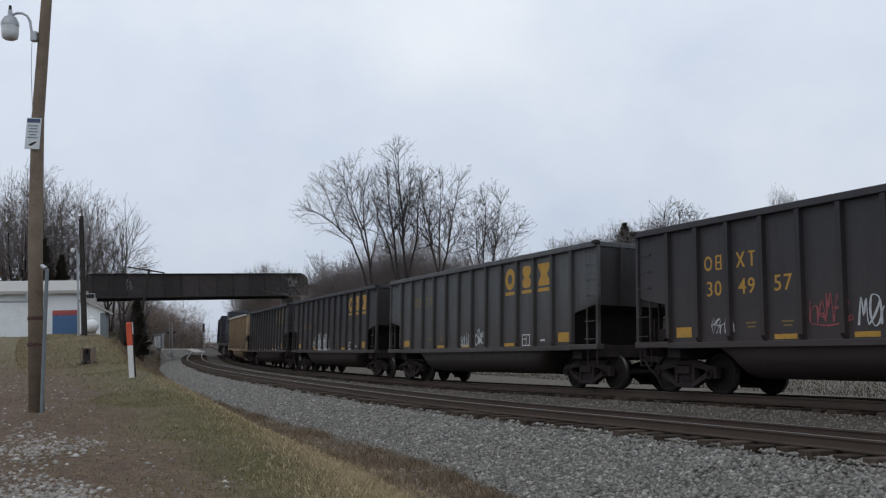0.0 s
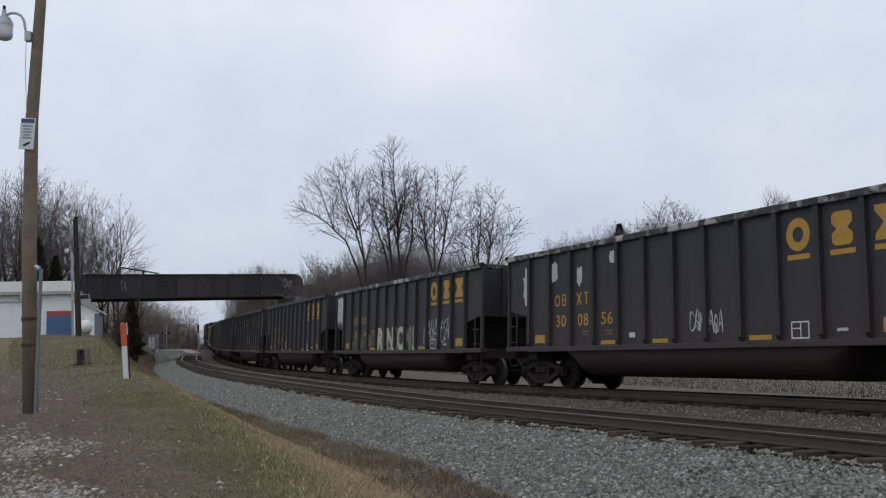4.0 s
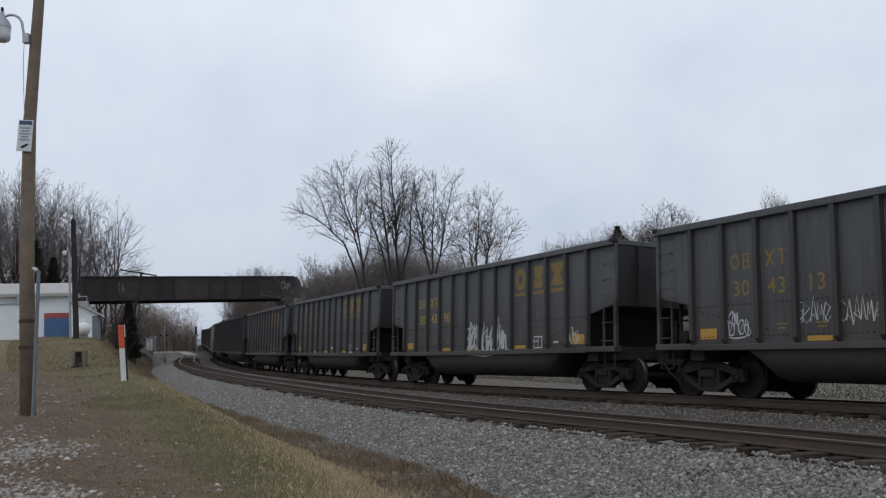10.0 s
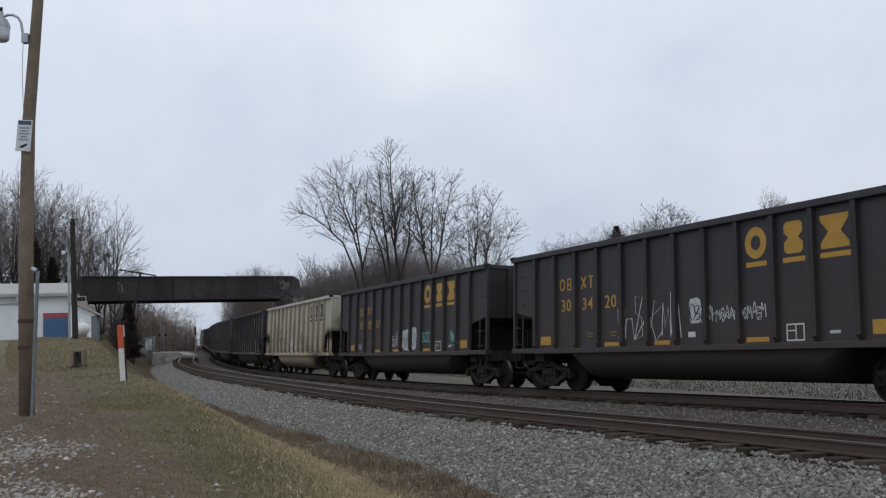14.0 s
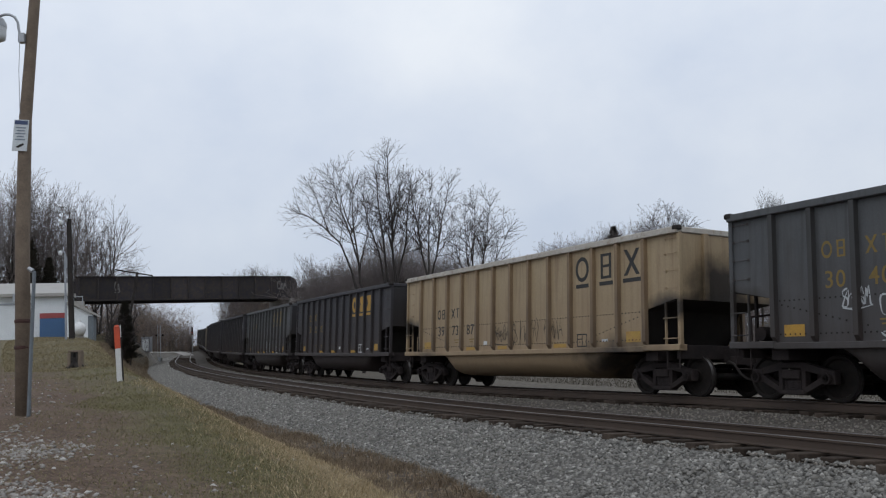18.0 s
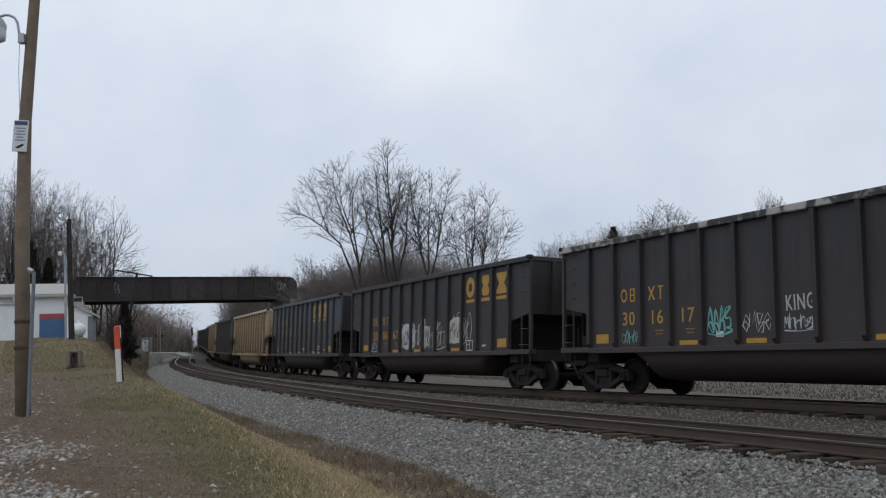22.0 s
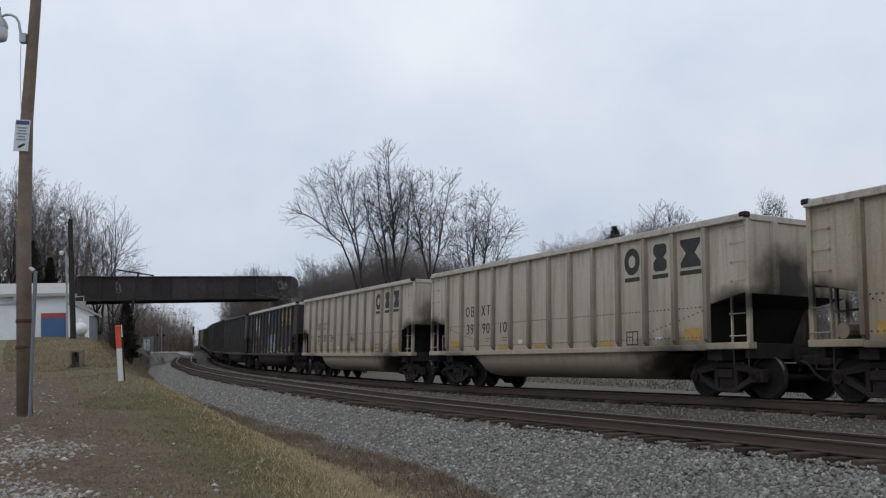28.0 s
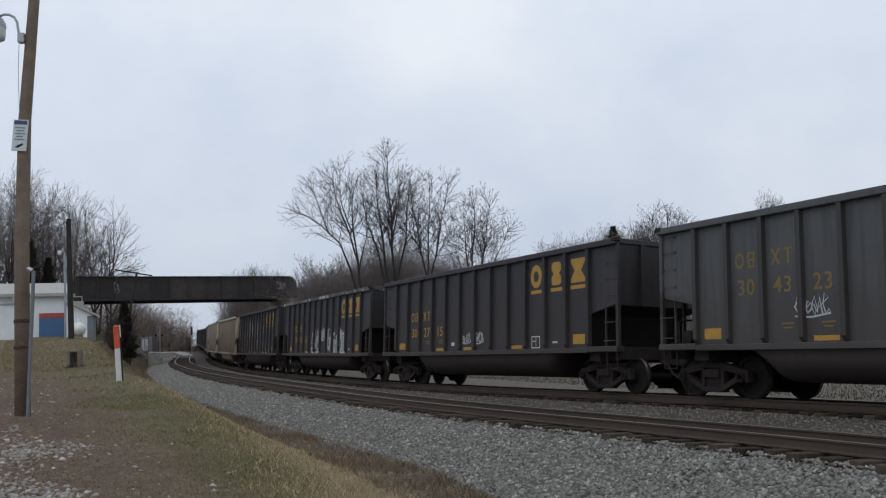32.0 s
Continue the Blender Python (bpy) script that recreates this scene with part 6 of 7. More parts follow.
def grow(seed, stems, crown, tip=0.015, gap=0.225, reach=0.56, bare_to=0.22, levels=3, wander=0.105, rise=0.022, girth=0.15):
    """A leafless tree: given stems that throw off limbs, boughs and twigs, each straighter and thinner, up to the crown's bounds (ellipsoids: centre, radii)."""
    r = random.Random(seed)
    thick, thin = [], []

    def outside(p):
        return min(sum(((p[m] - c[m]) / (e[m] * 0.97)) ** 2 for m in range(3)) for c, e in crown) > 1

    def unit(v):
        n = math.sqrt(v[0] * v[0] + v[1] * v[1] + v[2] * v[2]) or 1e-6
        return (v[0] / n, v[1] / n, v[2] / n)

    def side_shoot(d, low, high):
        """A direction that leaves d by an angle between low and high, turned about it at will, lifted a little."""
        a, t = r.uniform(low, high), r.uniform(0, math.tau)
        ref = (0, 0, 1) if abs(d[2]) < 0.9 else (1, 0, 0)
        u = unit((d[1] * ref[2] - d[2] * ref[1], d[2] * ref[0] - d[0] * ref[2], d[0] * ref[1] - d[1] * ref[0]))
        w = (d[1] * u[2] - d[2] * u[1], d[2] * u[0] - d[0] * u[2], d[0] * u[1] - d[1] * u[0])
        c, sn = math.cos(a), math.sin(a)
        v = [d[m] * c + (u[m] * math.cos(t) + w[m] * math.sin(t)) * sn for m in range(3)]
        v[2] += 0.07
        return unit(v)

    def shoot(p, d, length, rad, level):
        n = max(2, min(9, int(length / (0.45 if level < 2 else 0.3))))
        out = 0
        for i in range(n):
            k = wander * (1.5 if level < 2 else 1.0)
            d = unit((d[0] + r.gauss(0, k), d[1] + r.gauss(0, k), d[2] + r.gauss(0, k) + rise * (1.6 if level < 2 else 0.8)))
            q = (p[0] + d[0] * length / n, p[1] + d[1] * length / n, p[2] + d[2] * length / n)
            r0, r1 = rad * (1 - 0.62 * i / n), rad * (1 - 0.62 * (i + 1) / n)
            (thick if r0 > tip * 3.4 else thin).append((p, q, r0, r1))
            out += outside(q)
            if level < levels:
                every = gap * (1.2, 1.2, 1.3, 1.3)[level]
                want = length / n / every
                for _ in range(int(want) + (r.random() < want % 1)):
                    if i == 0 and level and r.random() < 0.6:
                        continue
                    left = length * (1 - 0.55 * (i + 0.5) / n)
                    shoot(q, side_shoot(d, 0.45, 0.95), left * r.uniform(0.6, 1.2) * reach, max(tip * 0.7, r1 * r.uniform(0.45, 0.65)), level + 1)
            p = q
            if out > (level < 2):
                break

    for stem in stems:
        pts = [tuple(float(c) for c in p) for p in stem]
        total = sum(math.dist(a, b) for a, b in zip(pts, pts[1:]))
        gone = 0.0
        start = girth * (total / 13.0) ** 0.8
        phase = r.uniform(0, 6)
        last = pts[0]
        for a, b in zip(pts, pts[1:]):
            n = max(1, int(math.dist(a, b) / 0.45))
            for i in range(1, n + 1):
                q = tuple(a[m] + (b[m] - a[m]) * i / n + (0.05 * math.sin(gone * 1.3 + phase + m * 2) + r.gauss(0, 0.015) if m < 2 else 0) for m in range(3))
                f = gone / total
                step = math.dist(last, q)
                gone += step
                f1 = gone / total
                r0, r1 = start * (1 - 0.80 * f), start * (1 - 0.80 * f1)
                (thick if r0 > tip * 3.4 else thin).append((last, q, r0, r1))
                d = unit([q[m] - last[m] for m in range(3)])
                if f1 > bare_to and not outside(q):
                    want = step / gap
                    for _ in range(int(want) + (r.random() < want % 1)):
                        size = 1.75 + 0.22 * total * (1 - f1)
                        shoot(q, side_shoot(d, 0.5, 1.1), size * r.uniform(0.6, 1.25), max(tip * 1.4, r1 * r.uniform(0.40, 0.66)), 1)
                last = q
        for _ in range(5):
            shoot(last, side_shoot(d, 0.15, 0.8), r.uniform(0.9, 1.7), start * 0.13, 1)

    def mesh_of(name, rods, n):
        a, b = np.array([k[0] for k in rods]), np.array([k[1] for k in rods])
        return tubes(name, a, b, np.maximum([k[2] for k in rods], tip * 0.55), np.maximum([k[3] for k in rods], tip * 0.42), n)

    return mesh_of("trunk", thick, 6), mesh_of("crown", thin, 3)


def plant(name, label, x, y, grown):
    t = thing(name, label, "tree", (x, y, 0))
    part("trunk", grown[0], MAT["bark"], t)
    part("crown", grown[1], MAT["twig"], t)
    return t


LOW = -0.95
plant("bare_tree", "tall bare tree with a long drooping side limb", -6.1, 66,
      grow(3, [((0, 0, LOW), (0.05, 0, 3.4), (0.0, 0, 5.4), (-0.1, 0, 7.2), (-0.5, 0.1, 9.6), (-0.4, 0.2, 12.4)),
               ((0, 0, LOW), (-0.1, 0.1, 4.4), (-0.6, -0.2, 6.6), (-1.5, -0.3, 8.8), (-2.7, -0.5, 10.1), (-3.7, -0.4, 10.8), (-4.3, -0.4, 11.0)),
               ((-0.1, 0, 7.2), (-0.9, 0.5, 9.8), (-1.7, 0.7, 12.2), (-2.0, 0.8, 13.6)), ((-2.2, -0.4, 9.6), (-2.9, 0.2, 11.6), (-3.4, 0.3, 12.8)),
               ((-0.1, 0, 6.6), (0.5, -0.5, 8.8), (0.9, -0.9, 11.2)), ((-0.5, 0.1, 9.6), (-1.2, -0.7, 11.6), (-1.3, -1.0, 13.4))],
           [((-2.3, 0, 12.0), (2.7, 2.6, 2.6)), ((-0.4, 0, 12.7), (1.9, 2.2, 2.7)), ((-3.7, -0.2, 10.4), (1.5, 1.4, 1.8)), ((-1.4, 0, 9.4), (1.8, 1.8, 1.4))]))
plant("bare_tree", "tall bare tree with upright stems", -4.0, 67,
      grow(9, [((0, 0, LOW), (-0.2, 0, 5.0), (-0.9, 0.1, 8.2), (-1.6, 0.2, 10.6), (-1.9, 0.2, 12.4)), ((0.05, 0, LOW), (-0.15, 0.1, 6.0), (-0.6, 0, 10.0), (-0.8, -0.3, 13.6)),
               ((0.15, 0, LOW), (0.3, 0.1, 6.0), (0.2, 0, 11.0), (0.0, 0, 15.2)), ((0.25, 0, LOW), (0.6, -0.2, 6.0), (1.3, -0.3, 9.4), (1.6, -0.3, 12.2)), ((0.2, 0, 9.0), (0.8, 0.7, 11.6), (0.9, 0.9, 13.8))],
           [((-0.1, 0, 12.6), (2.0, 2.2, 4.0)), ((0.8, 0, 10.2), (1.5, 1.8, 2.6)), ((-0.8, 0, 9.8), (1.5, 1.6, 2.4))]))
plant("bare_tree", "forked bare tree behind the train", -1.3, 66,
      grow(14, [((0, 0, LOW), (0.05, 0, 4.0), (0.1, 0, 6.0), (-0.4, 0.2, 8.6), (-0.8, 0.2, 11.0), (-0.9, 0.3, 12.6)), ((0.05, 0, 4.6), (0.5, 0, 6.6), (1.0, -0.2, 8.8), (1.5, 0, 11.0), (1.8, 0, 12.8)),
                ((0.1, 0, 6.0), (0.3, 0.5, 9.0), (0.4, 0.7, 12.4)), ((0.7, -0.1, 7.4), (1.7, -0.6, 8.8), (2.1, -0.8, 10.0)), ((-0.3, 0.2, 8.0), (-1.3, -0.4, 9.6), (-1.7, -0.6, 11.0))],
           [((0.2, 0, 11.3), (2.3, 2.2, 3.4)), ((1.0, 0, 9.2), (1.5, 1.7, 2.2)), ((-0.9, 0, 9.2), (1.4, 1.5, 2.0))]))
ROUND = [grow(21, [((0, 0, LOW), (0.0, 0, 5.0), (0.2, 0, 8.5), (0.4, 0, 11.2)), ((0, 0, 4.4), (0.8, 0.2, 7.0), (1.3, 0.3, 9.8), (1.5, 0.3, 11.4)), ((0, 0, 4.2), (1.2, 0, 6.4), (2.3, -0.1, 8.2), (2.9, -0.1, 9.4)),
                ((0, 0, 4.4), (-0.7, 0.2, 6.6), (-1.2, 0.3, 8.8)), ((0, 0, 4.8), (-0.3, -0.4, 7.4), (-0.5, -0.7, 10.4)), ((0, 0, 4.0), (0.6, -0.6, 6.4), (1.2, -1.0, 8.8))],
           [((0.9, 0, 9.7), (2.4, 2.3, 3.3)), ((2.1, 0, 8.5), (1.4, 1.5, 1.5)), ((-0.5, 0, 8.4), (1.5, 1.6, 2.0))])]
plant("bare_tree", "round-crowned bare tree behind the train", 2.1, 68, ROUND[0])
WOODS = []
for i in range(6):
    lean = (0.5, -0.4, 0.2, -0.6, 0.0, 0.7)[i]
    stems = [((0, 0, -0.5), (0.1, 0, 2.6), (lean, 0.2, 5.0), (lean * 1.3, 0.2, 7.6)), ((0.05, 0, 1.6), (1.0, 0.4, 3.8), (1.6, 0.5, 5.8)), ((0.07, 0, 2.2), (-0.9, 0.5, 4.2), (-1.5, 0.7, 6.4)), ((0.1, 0, 2.6), (0.3, -0.9, 4.6), (0.2, -1.4, 6.8))]
    if i % 3:
        stems.append(((0.1, 0, -0.5), (-0.2, 0.1, 2.2), (-lean - 0.6, -0.3, 4.8), (-lean - 0.7, -0.3, 7.4)))
    WOODS.append(grow(100 + i, stems, [((lean * 0.6, 0, 6.6), (2.2, 2.2, 3.6)), ((-lean, 0, 5.2), (2.2, 2.2, 2.8))], 0.0115, 0.26, 0.54, 0.2, 3, girth=0.15))
SCRUB = [grow(200 + i, [((0, 0, -0.4), (0.1, 0, 2.5), (0.2 - 0.2 * i, 0.1, 5.5), (0.2 - 0.2 * i, 0.1, 8.6)), ((0.1, 0, -0.4), (0.5, 0.2, 3.0), (0.8, 0.3, 6.8)), ((-0.1, 0, -0.4), (-0.5, -0.2, 3.2), (-0.8, -0.4, 7.2)), ((0, 0, -0.4), (0.1, -0.6, 3.0), (0.1, -0.9, 6.4))],
              [((0, 0, 6.0), (1.3, 1.3, 4.0)), ((0.3, 0, 3.2), (1.3, 1.3, 2.2))], 0.013, 0.23, 0.52, 0.1, 3, rise=0.07, girth=0.09) for i in range(4)]


def copse(name, label, spots, group, twig="twig", seed=1, kinds=None, width=1.0):
    rng = random.Random(seed)
    kinds = kinds or WOODS
    tall = [max(v.co.z for v in k[1].vertices) for k in kinds]
    for i, (x, y, top) in enumerate(spots):
        z = ground_at(x, y) - 0.1
        v = rng.randrange(len(kinds))
        k = (top - z) / tall[v]
        m = Matrix.Translation((x, y, z)) @ Matrix.Rotation(rng.uniform(0, 6.28), 4, "Z") @ Matrix.Diagonal((k * width * rng.uniform(0.85, 1.15), k * width * rng.uniform(0.85, 1.15), k, 1))
        t = thing(name, label, "tree", None, group)
        t.matrix_basis = m
        part("trunk", kinds[v][0], MAT["bark"], t)
        part("crown", kinds[v][1], MAT[twig], t)


rng = random.Random(8)
spots = []
for k in range(36):
    x = -84 + k * 1.19
    top = float(np.interp(x, (-84, -62, -56, -51, -48, -45.5, -44, -42), (23, 26, 26.5, 27, 25.5, 23.5, 20.5, 16)))
    spots.append((x + rng.uniform(-0.6, 0.6), 116 + rng.uniform(-5, 7), top * rng.uniform(0.8, 1.0)))
copse("woodland_tree", "bare grey-brown tree in the wood behind the workshop", spots, "trees behind the workshop", "scrub_twig", 3, None, 0.85)
spots = [(-12.8 + i * 0.25 + rng.uniform(-0.3, 0.3), 82 + rng.uniform(-3, 5), 9.2 + 2.4 * math.exp(-((i - 34) / 22) ** 2) + rng.uniform(-2.2, 0.6)) for i in range(80)]
spots += [(-12.6 + i * 0.36 + rng.uniform(-0.3, 0.3), 91 + rng.uniform(-3, 4), 9.3 + rng.uniform(-2.2, 0.8)) for i in range(56)]
spots += [(-13.0 + i * 0.24 + rng.uniform(-0.3, 0.3), 84 + rng.uniform(-3, 4), 9.6 + rng.uniform(-2.4, 0.6)) for i in range(22)]
copse("scrub_tree", "low bare scrub tree behind the tracks", spots, "scrub behind the tracks", "scrub_twig", 5, SCRUB, 0.9)
spots = [(-36.0 + i * 0.52, 152 + rng.uniform(-4, 6), 15.6 - abs(i - 8.4) ** 1.6 * 0.08 + rng.uniform(-1.0, 0.3)) for i in range(20)]
copse("woodland_tree", "bare tree beyond the bridge", spots, "trees beyond the bridge", "scrub_twig", 6, SCRUB, 0.95)
spots = [(-66 + i * 0.6, 180 + rng.uniform(-5, 5), 13.2 - i * 0.30 + rng.uniform(-0.8, 0.6)) for i in range(26)]
copse("woodland_tree", "brown bare tree beside the far crossing", spots, "trees by the far crossing", "scrub_twig", 7, SCRUB, 1.0)
copse("bare_tree", "broad bare tree on the far side of the fields", [(21.6, 91, 13.4), (23.4, 92, 15.2), (25.4, 93, 14.0)], "trees across the fields", seed=9, kinds=ROUND, width=1.2)
copse("bare_tree", "narrow bare tree on the far side of the fields", [(36.0, 100, 16.2), (37.0, 101, 17.2), (38.0, 101, 16.4)], "trees across the fields", seed=11, kinds=ROUND, width=0.6)
spots = [(11.5 + i * 0.42, 106 + rng.uniform(-3, 3), 12.7 + i * 0.075 + rng.uniform(-1.4, 0.5)) for i in range(34)]
copse("scrub_tree", "low bare scrub tree across the fields", spots, "scrub across the fields", "scrub_twig", 10, SCRUB, 0.9)


def thicket(name, label, outline, y0, y1, count, seed, material="brush", thick=0.03):
    """A tangle of bare stems and side twigs; outline gives x and the height of its top."""
    rng = random.Random(seed)
    sh = Shape()
    for _ in range(count):
        x, y = rng.uniform(outline[0][0], outline[-1][0]), rng.uniform(y0, y1)
        top = float(np.interp(x, [o[0] for o in outline], [o[1] for o in outline])) * rng.uniform(0.55, 1.0)
        z = ground_at(x, y) if count != 400 else 0.0
        p = Vector((x, y, z - 0.1))
        d = Vector((rng.gauss(0, 0.16), rng.gauss(0, 0.16), 1))
        n = 5
        for i in range(n):
            q = p + d * ((top - z) / n)
            sh.rod(p, q, thick * (1.5 - i * 0.25), thick * (1.25 - i * 0.25), 3, False)
            for _ in range(3 if i else 1):
                e = q + Vector((rng.gauss(0, 0.9), rng.gauss(0, 0.9), rng.uniform(0.2, 1.4))) * ((top - z) * 0.11)
                sh.rod(q, e, thick * 0.8, thick * 0.4, 3, False)
                f = e + Vector((rng.gauss(0, 0.9), rng.gauss(0, 0.9), rng.uniform(0.1, 1.2))) * ((top - z) * 0.06)
                sh.rod(e, f, thick * 0.6, thick * 0.35, 3, False)
            p = q
            d = (d + Vector((rng.gauss(0, 0.12), rng.gauss(0, 0.12), 0)))
    ob = part(name, sh, MAT[material])
    return tagged(ob, label, "woodland", "", "stuff")


thicket("far_woods", "brown leafless wood on the slope beyond the bridge", ((-74, 14), (-62, 12), (-57, 10), (-53.5, 8.2), (-51, 5.2), (-49.6, 2.6)), 174, 186, 620, 51, "brush", 0.024)
thicket("far_woods", "brown leafless wood beyond the bridge", ((-36.4, 6), (-35.4, 9), (-32, 12.5), (-28.5, 11.5), (-26, 8)), 147, 158, 300, 52, "brush", 0.022)
thicket("far_woods", "leafless scrub behind the big trees", ((-12.6, 6.5), (-10, 8), (-2, 8), (4, 7.4), (14, 6.5), (30, 8), (50, 7)), 79, 92, 2000, 53, "scrub_twig", 0.02)
thicket("far_woods", "tangled undergrowth behind the workshop", ((-90, 10), (-60, 11), (-48, 10), (-42, 9), (-38, 6.5)), 110, 118, 220, 54, "scrub_twig", 0.02)
thicket("far_woods", "leafless wood along the horizon", ((60, 9), (120, 12), (200, 10)), 150, 190, 400, 55, "brush", 0.06)


def build_cedar(x, y, top, width, seed):
    rng = random.Random(seed)
    z0 = ground_at(x, y)
    h = top - z0
    t = thing("cedar", "dark green cedar with a ragged outline", "tree", (x, y, z0))
    part("trunk", Shape().rod((0, 0, -0.2), (0, 0, h * 0.9), 0.16, 0.03, 8), MAT["bark"], t)
    sh = Shape()
    for _ in range(5200):
        u = rng.random()
        r = width * (1 - u) ** 0.85 * (0.3 + 0.7 * rng.random()) * (0.85 + 0.25 * math.sin(u * 37 + rng.random()))
        a = rng.uniform(0, math.tau)
        c = Vector((r * math.cos(a), r * math.sin(a), h * (0.06 + 0.94 * u)))
        d = Vector((math.cos(a), math.sin(a), rng.uniform(0.1, 0.9))).normalized() * rng.uniform(0.2, 0.5)
        s = Vector((-math.sin(a), math.cos(a), rng.uniform(-0.4, 0.4))) * rng.uniform(0.08, 0.18)
        sh.add([c - s, c + s, c + d], [(0, 1, 2)])
    part("crown", sh, MAT["cedar"], t)


build_cedar(20.5, 108, 14.0, 7.0, 4)
thicket("dark_brush", "dark tangled brush at the edge of the bank", ((-32.6, 4.2), (-32.0, 5.0), (-31.4, 5.2), (-30.9, 4.4), (-30.5, 3.2)), 86, 88.5, 90, 56, "twig", 0.022)
build_cedar(-31.0, 87.5, 6.0, 1.5, 9)
build_cedar(-48.6, 106, 14.6, 3.3, 6)
build_cedar(-46.9, 107, 12.6, 2.6, 7)


def build_line_pole():
    z = ground_at(-32.5, 92)
    p = thing("line_pole", "leaning dark line pole with a crossarm", "utility pole", (-32.9, 92, z))
    part("shaft", Shape().rod((0, 0, -0.3), (1.6, 0, 9.4 - z), 0.16, 0.12, 8), MAT["pole_dark"], p)
    part("crossarm", Shape().bar((-0.6, -0.15, 9.7 - z), (3.2, -0.15, 8.95 - z), 0.13), MAT["pole_dark"], p)


build_line_pole()


# ---- loose stones, grass, weeds and leaves ----
def scatter_mesh(name, verts, faces, material, label, category):
    me = bpy.data.meshes.new(name)
    nv, nf, k = len(verts), len(faces), faces.shape[1]
    me.vertices.add(nv)
    me.vertices.foreach_set("co", verts.astype(np.float32).ravel())
    me.loops.add(nf * k)
    me.loops.foreach_set("vertex_index", faces.astype(np.int32).ravel())
    me.polygons.add(nf)
    me.polygons.foreach_set("loop_start", np.arange(0, nf * k, k, dtype=np.int32))
    me.update(calc_edges=True)
    me.materials.append(material)
    return tagged(new(name, me), label, category, "", "stuff")


OCTA = np.array([(1, 0, 0), (-1, 0, 0), (0, 1, 0), (0, -1, 0), (0, 0, 1), (0, 0, -1)], float)
OCTA_F = np.array([(0, 2, 4), (2, 1, 4), (1, 3, 4), (3, 0, 4), (2, 0, 5), (1, 2, 5), (3, 1, 5), (0, 3, 5)])


def stones(name, pts, sizes, material, label, category, seed, flat=0.75):
    r = np.random.default_rng(seed)
    n = len(pts)
    v = OCTA[None] * r.uniform(0.55, 1.25, (n, 6, 1)) + r.uniform(-0.25, 0.25, (n, 6, 3))
    a, b = r.uniform(0, 6.28, n), r.uniform(-0.6, 0.6, n)
    ca, sa, cb, sb = np.cos(a), np.sin(a), np.cos(b), np.sin(b)
    x, y, z = v[..., 0], v[..., 1], v[..., 2] * flat
    y, z = y * cb[:, None] - z * sb[:, None], y * sb[:, None] + z * cb[:, None]
    x, y = x * ca[:, None] - y * sa[:, None], x * sa[:, None] + y * ca[:, None]
    v = np.stack([x, y, z], 2) * sizes[:, None, None] + pts[:, None, :]
    f = OCTA_F[None] + (np.arange(n) * 6)[:, None, None]
    return scatter_mesh(name, v.reshape(-1, 3), f.reshape(-1, 3), material, label, category)


def bed_points(n, s0, s1, q0, q1, seed, power=1.0):
    """Points on the stone bed; q is counted from the far track's middle."""
    r = np.random.default_rng(seed)
    s = s0 + (s1 - s0) * r.random(n) ** power
    q = r.uniform(q0, q1, n)
    x, y, hx, hy = line(s)
    return np.stack([x - hy * q, y + hx * q, bed_z(s, q)], 1)


p = bed_points(90000, -9, 70, 5.50, 8.3, 1, 1.5)
q, s = from_track(p[:, 0], p[:, 1])
r = np.random.default_rng(2)
p = p[r.random(len(p)) < np.clip(1 - (q - toe(s) + 0.05) / 0.45, 0.04, 1)]
stones("ballast_stones", p, r.uniform(0.026, 0.066, len(p)), MAT["stone"], "loose grey crushed stones on the ballast slope", "ballast", 3, 0.65)
p = bed_points(70000, -8, 70, 0.9, 5.5, 4, 1.6)
stones("ballast_stones", p, r.uniform(0.02, 0.042, len(p)), MAT["shaded_dusty_stone"], "dusty brown-grey crushed stones between the tracks, darkened for the train's shade", "ballast", 5)
p = bed_points(9000, -8, 60, 4.95, 5.38, 9, 1.5)
stones("ballast_stones", p, r.uniform(0.03, 0.055, len(p)), MAT["stone"], "crushed stones heaped between the tie ends", "ballast", 10)
p = bed_points(26000, 55, 135, 5.4, 7.8, 6, 1.0)
stones("ballast_stones", p, r.uniform(0.045, 0.085, len(p)), MAT["stone"], "grey crushed stones along the far curve", "ballast", 7)


def flakes(name, pts, sizes, material, label, category, seed):
    """Thin curled scraps lying on the ground: two triangles each, folded along the middle."""
    r = np.random.default_rng(seed)
    n = len(pts)
    a = r.uniform(0, 6.28, n)
    u = np.stack([np.cos(a), np.sin(a), r.uniform(-0.1, 0.1, n)], 1) * sizes[:, None]
    w = np.stack([-np.sin(a), np.cos(a), r.uniform(-0.15, 0.15, n)], 1) * (sizes * r.uniform(0.2, 0.75, n))[:, None]
    lift = np.zeros((n, 3))
    lift[:, 2] = sizes * r.uniform(0.05, 0.35, n)
    v = np.stack([pts - u + lift, pts + w, pts + u + lift, pts - w], 1).reshape(-1, 3)
    k = (np.arange(n) * 4)[:, None]
    f = np.concatenate([np.array([[0, 2, 1]]) + k, np.array([[0, 3, 2]]) + k])
    return scatter_mesh(name, v, f, material, label, category)


def bank_points(n, x0, x1, y0, y1, seed, keep):
    r = np.random.default_rng(seed)
    x, y = r.uniform(x0, x1, n), y0 + (y1 - y0) * r.random(n) ** 1.5
    q, s = from_track(x, y)
    ok = r.random(n) < keep(x, y, q, s)
    x, y = x[ok], y[ok]
    return np.stack([x, y, ground_z(x, y)], 1)


def patches(x, y, scale, seed):
    return 0.5 + 0.5 * np.sin(x * scale + seed + 1.7 * np.sin(y * scale * 0.8 + seed)) * np.sin(y * scale * 1.1 - seed)


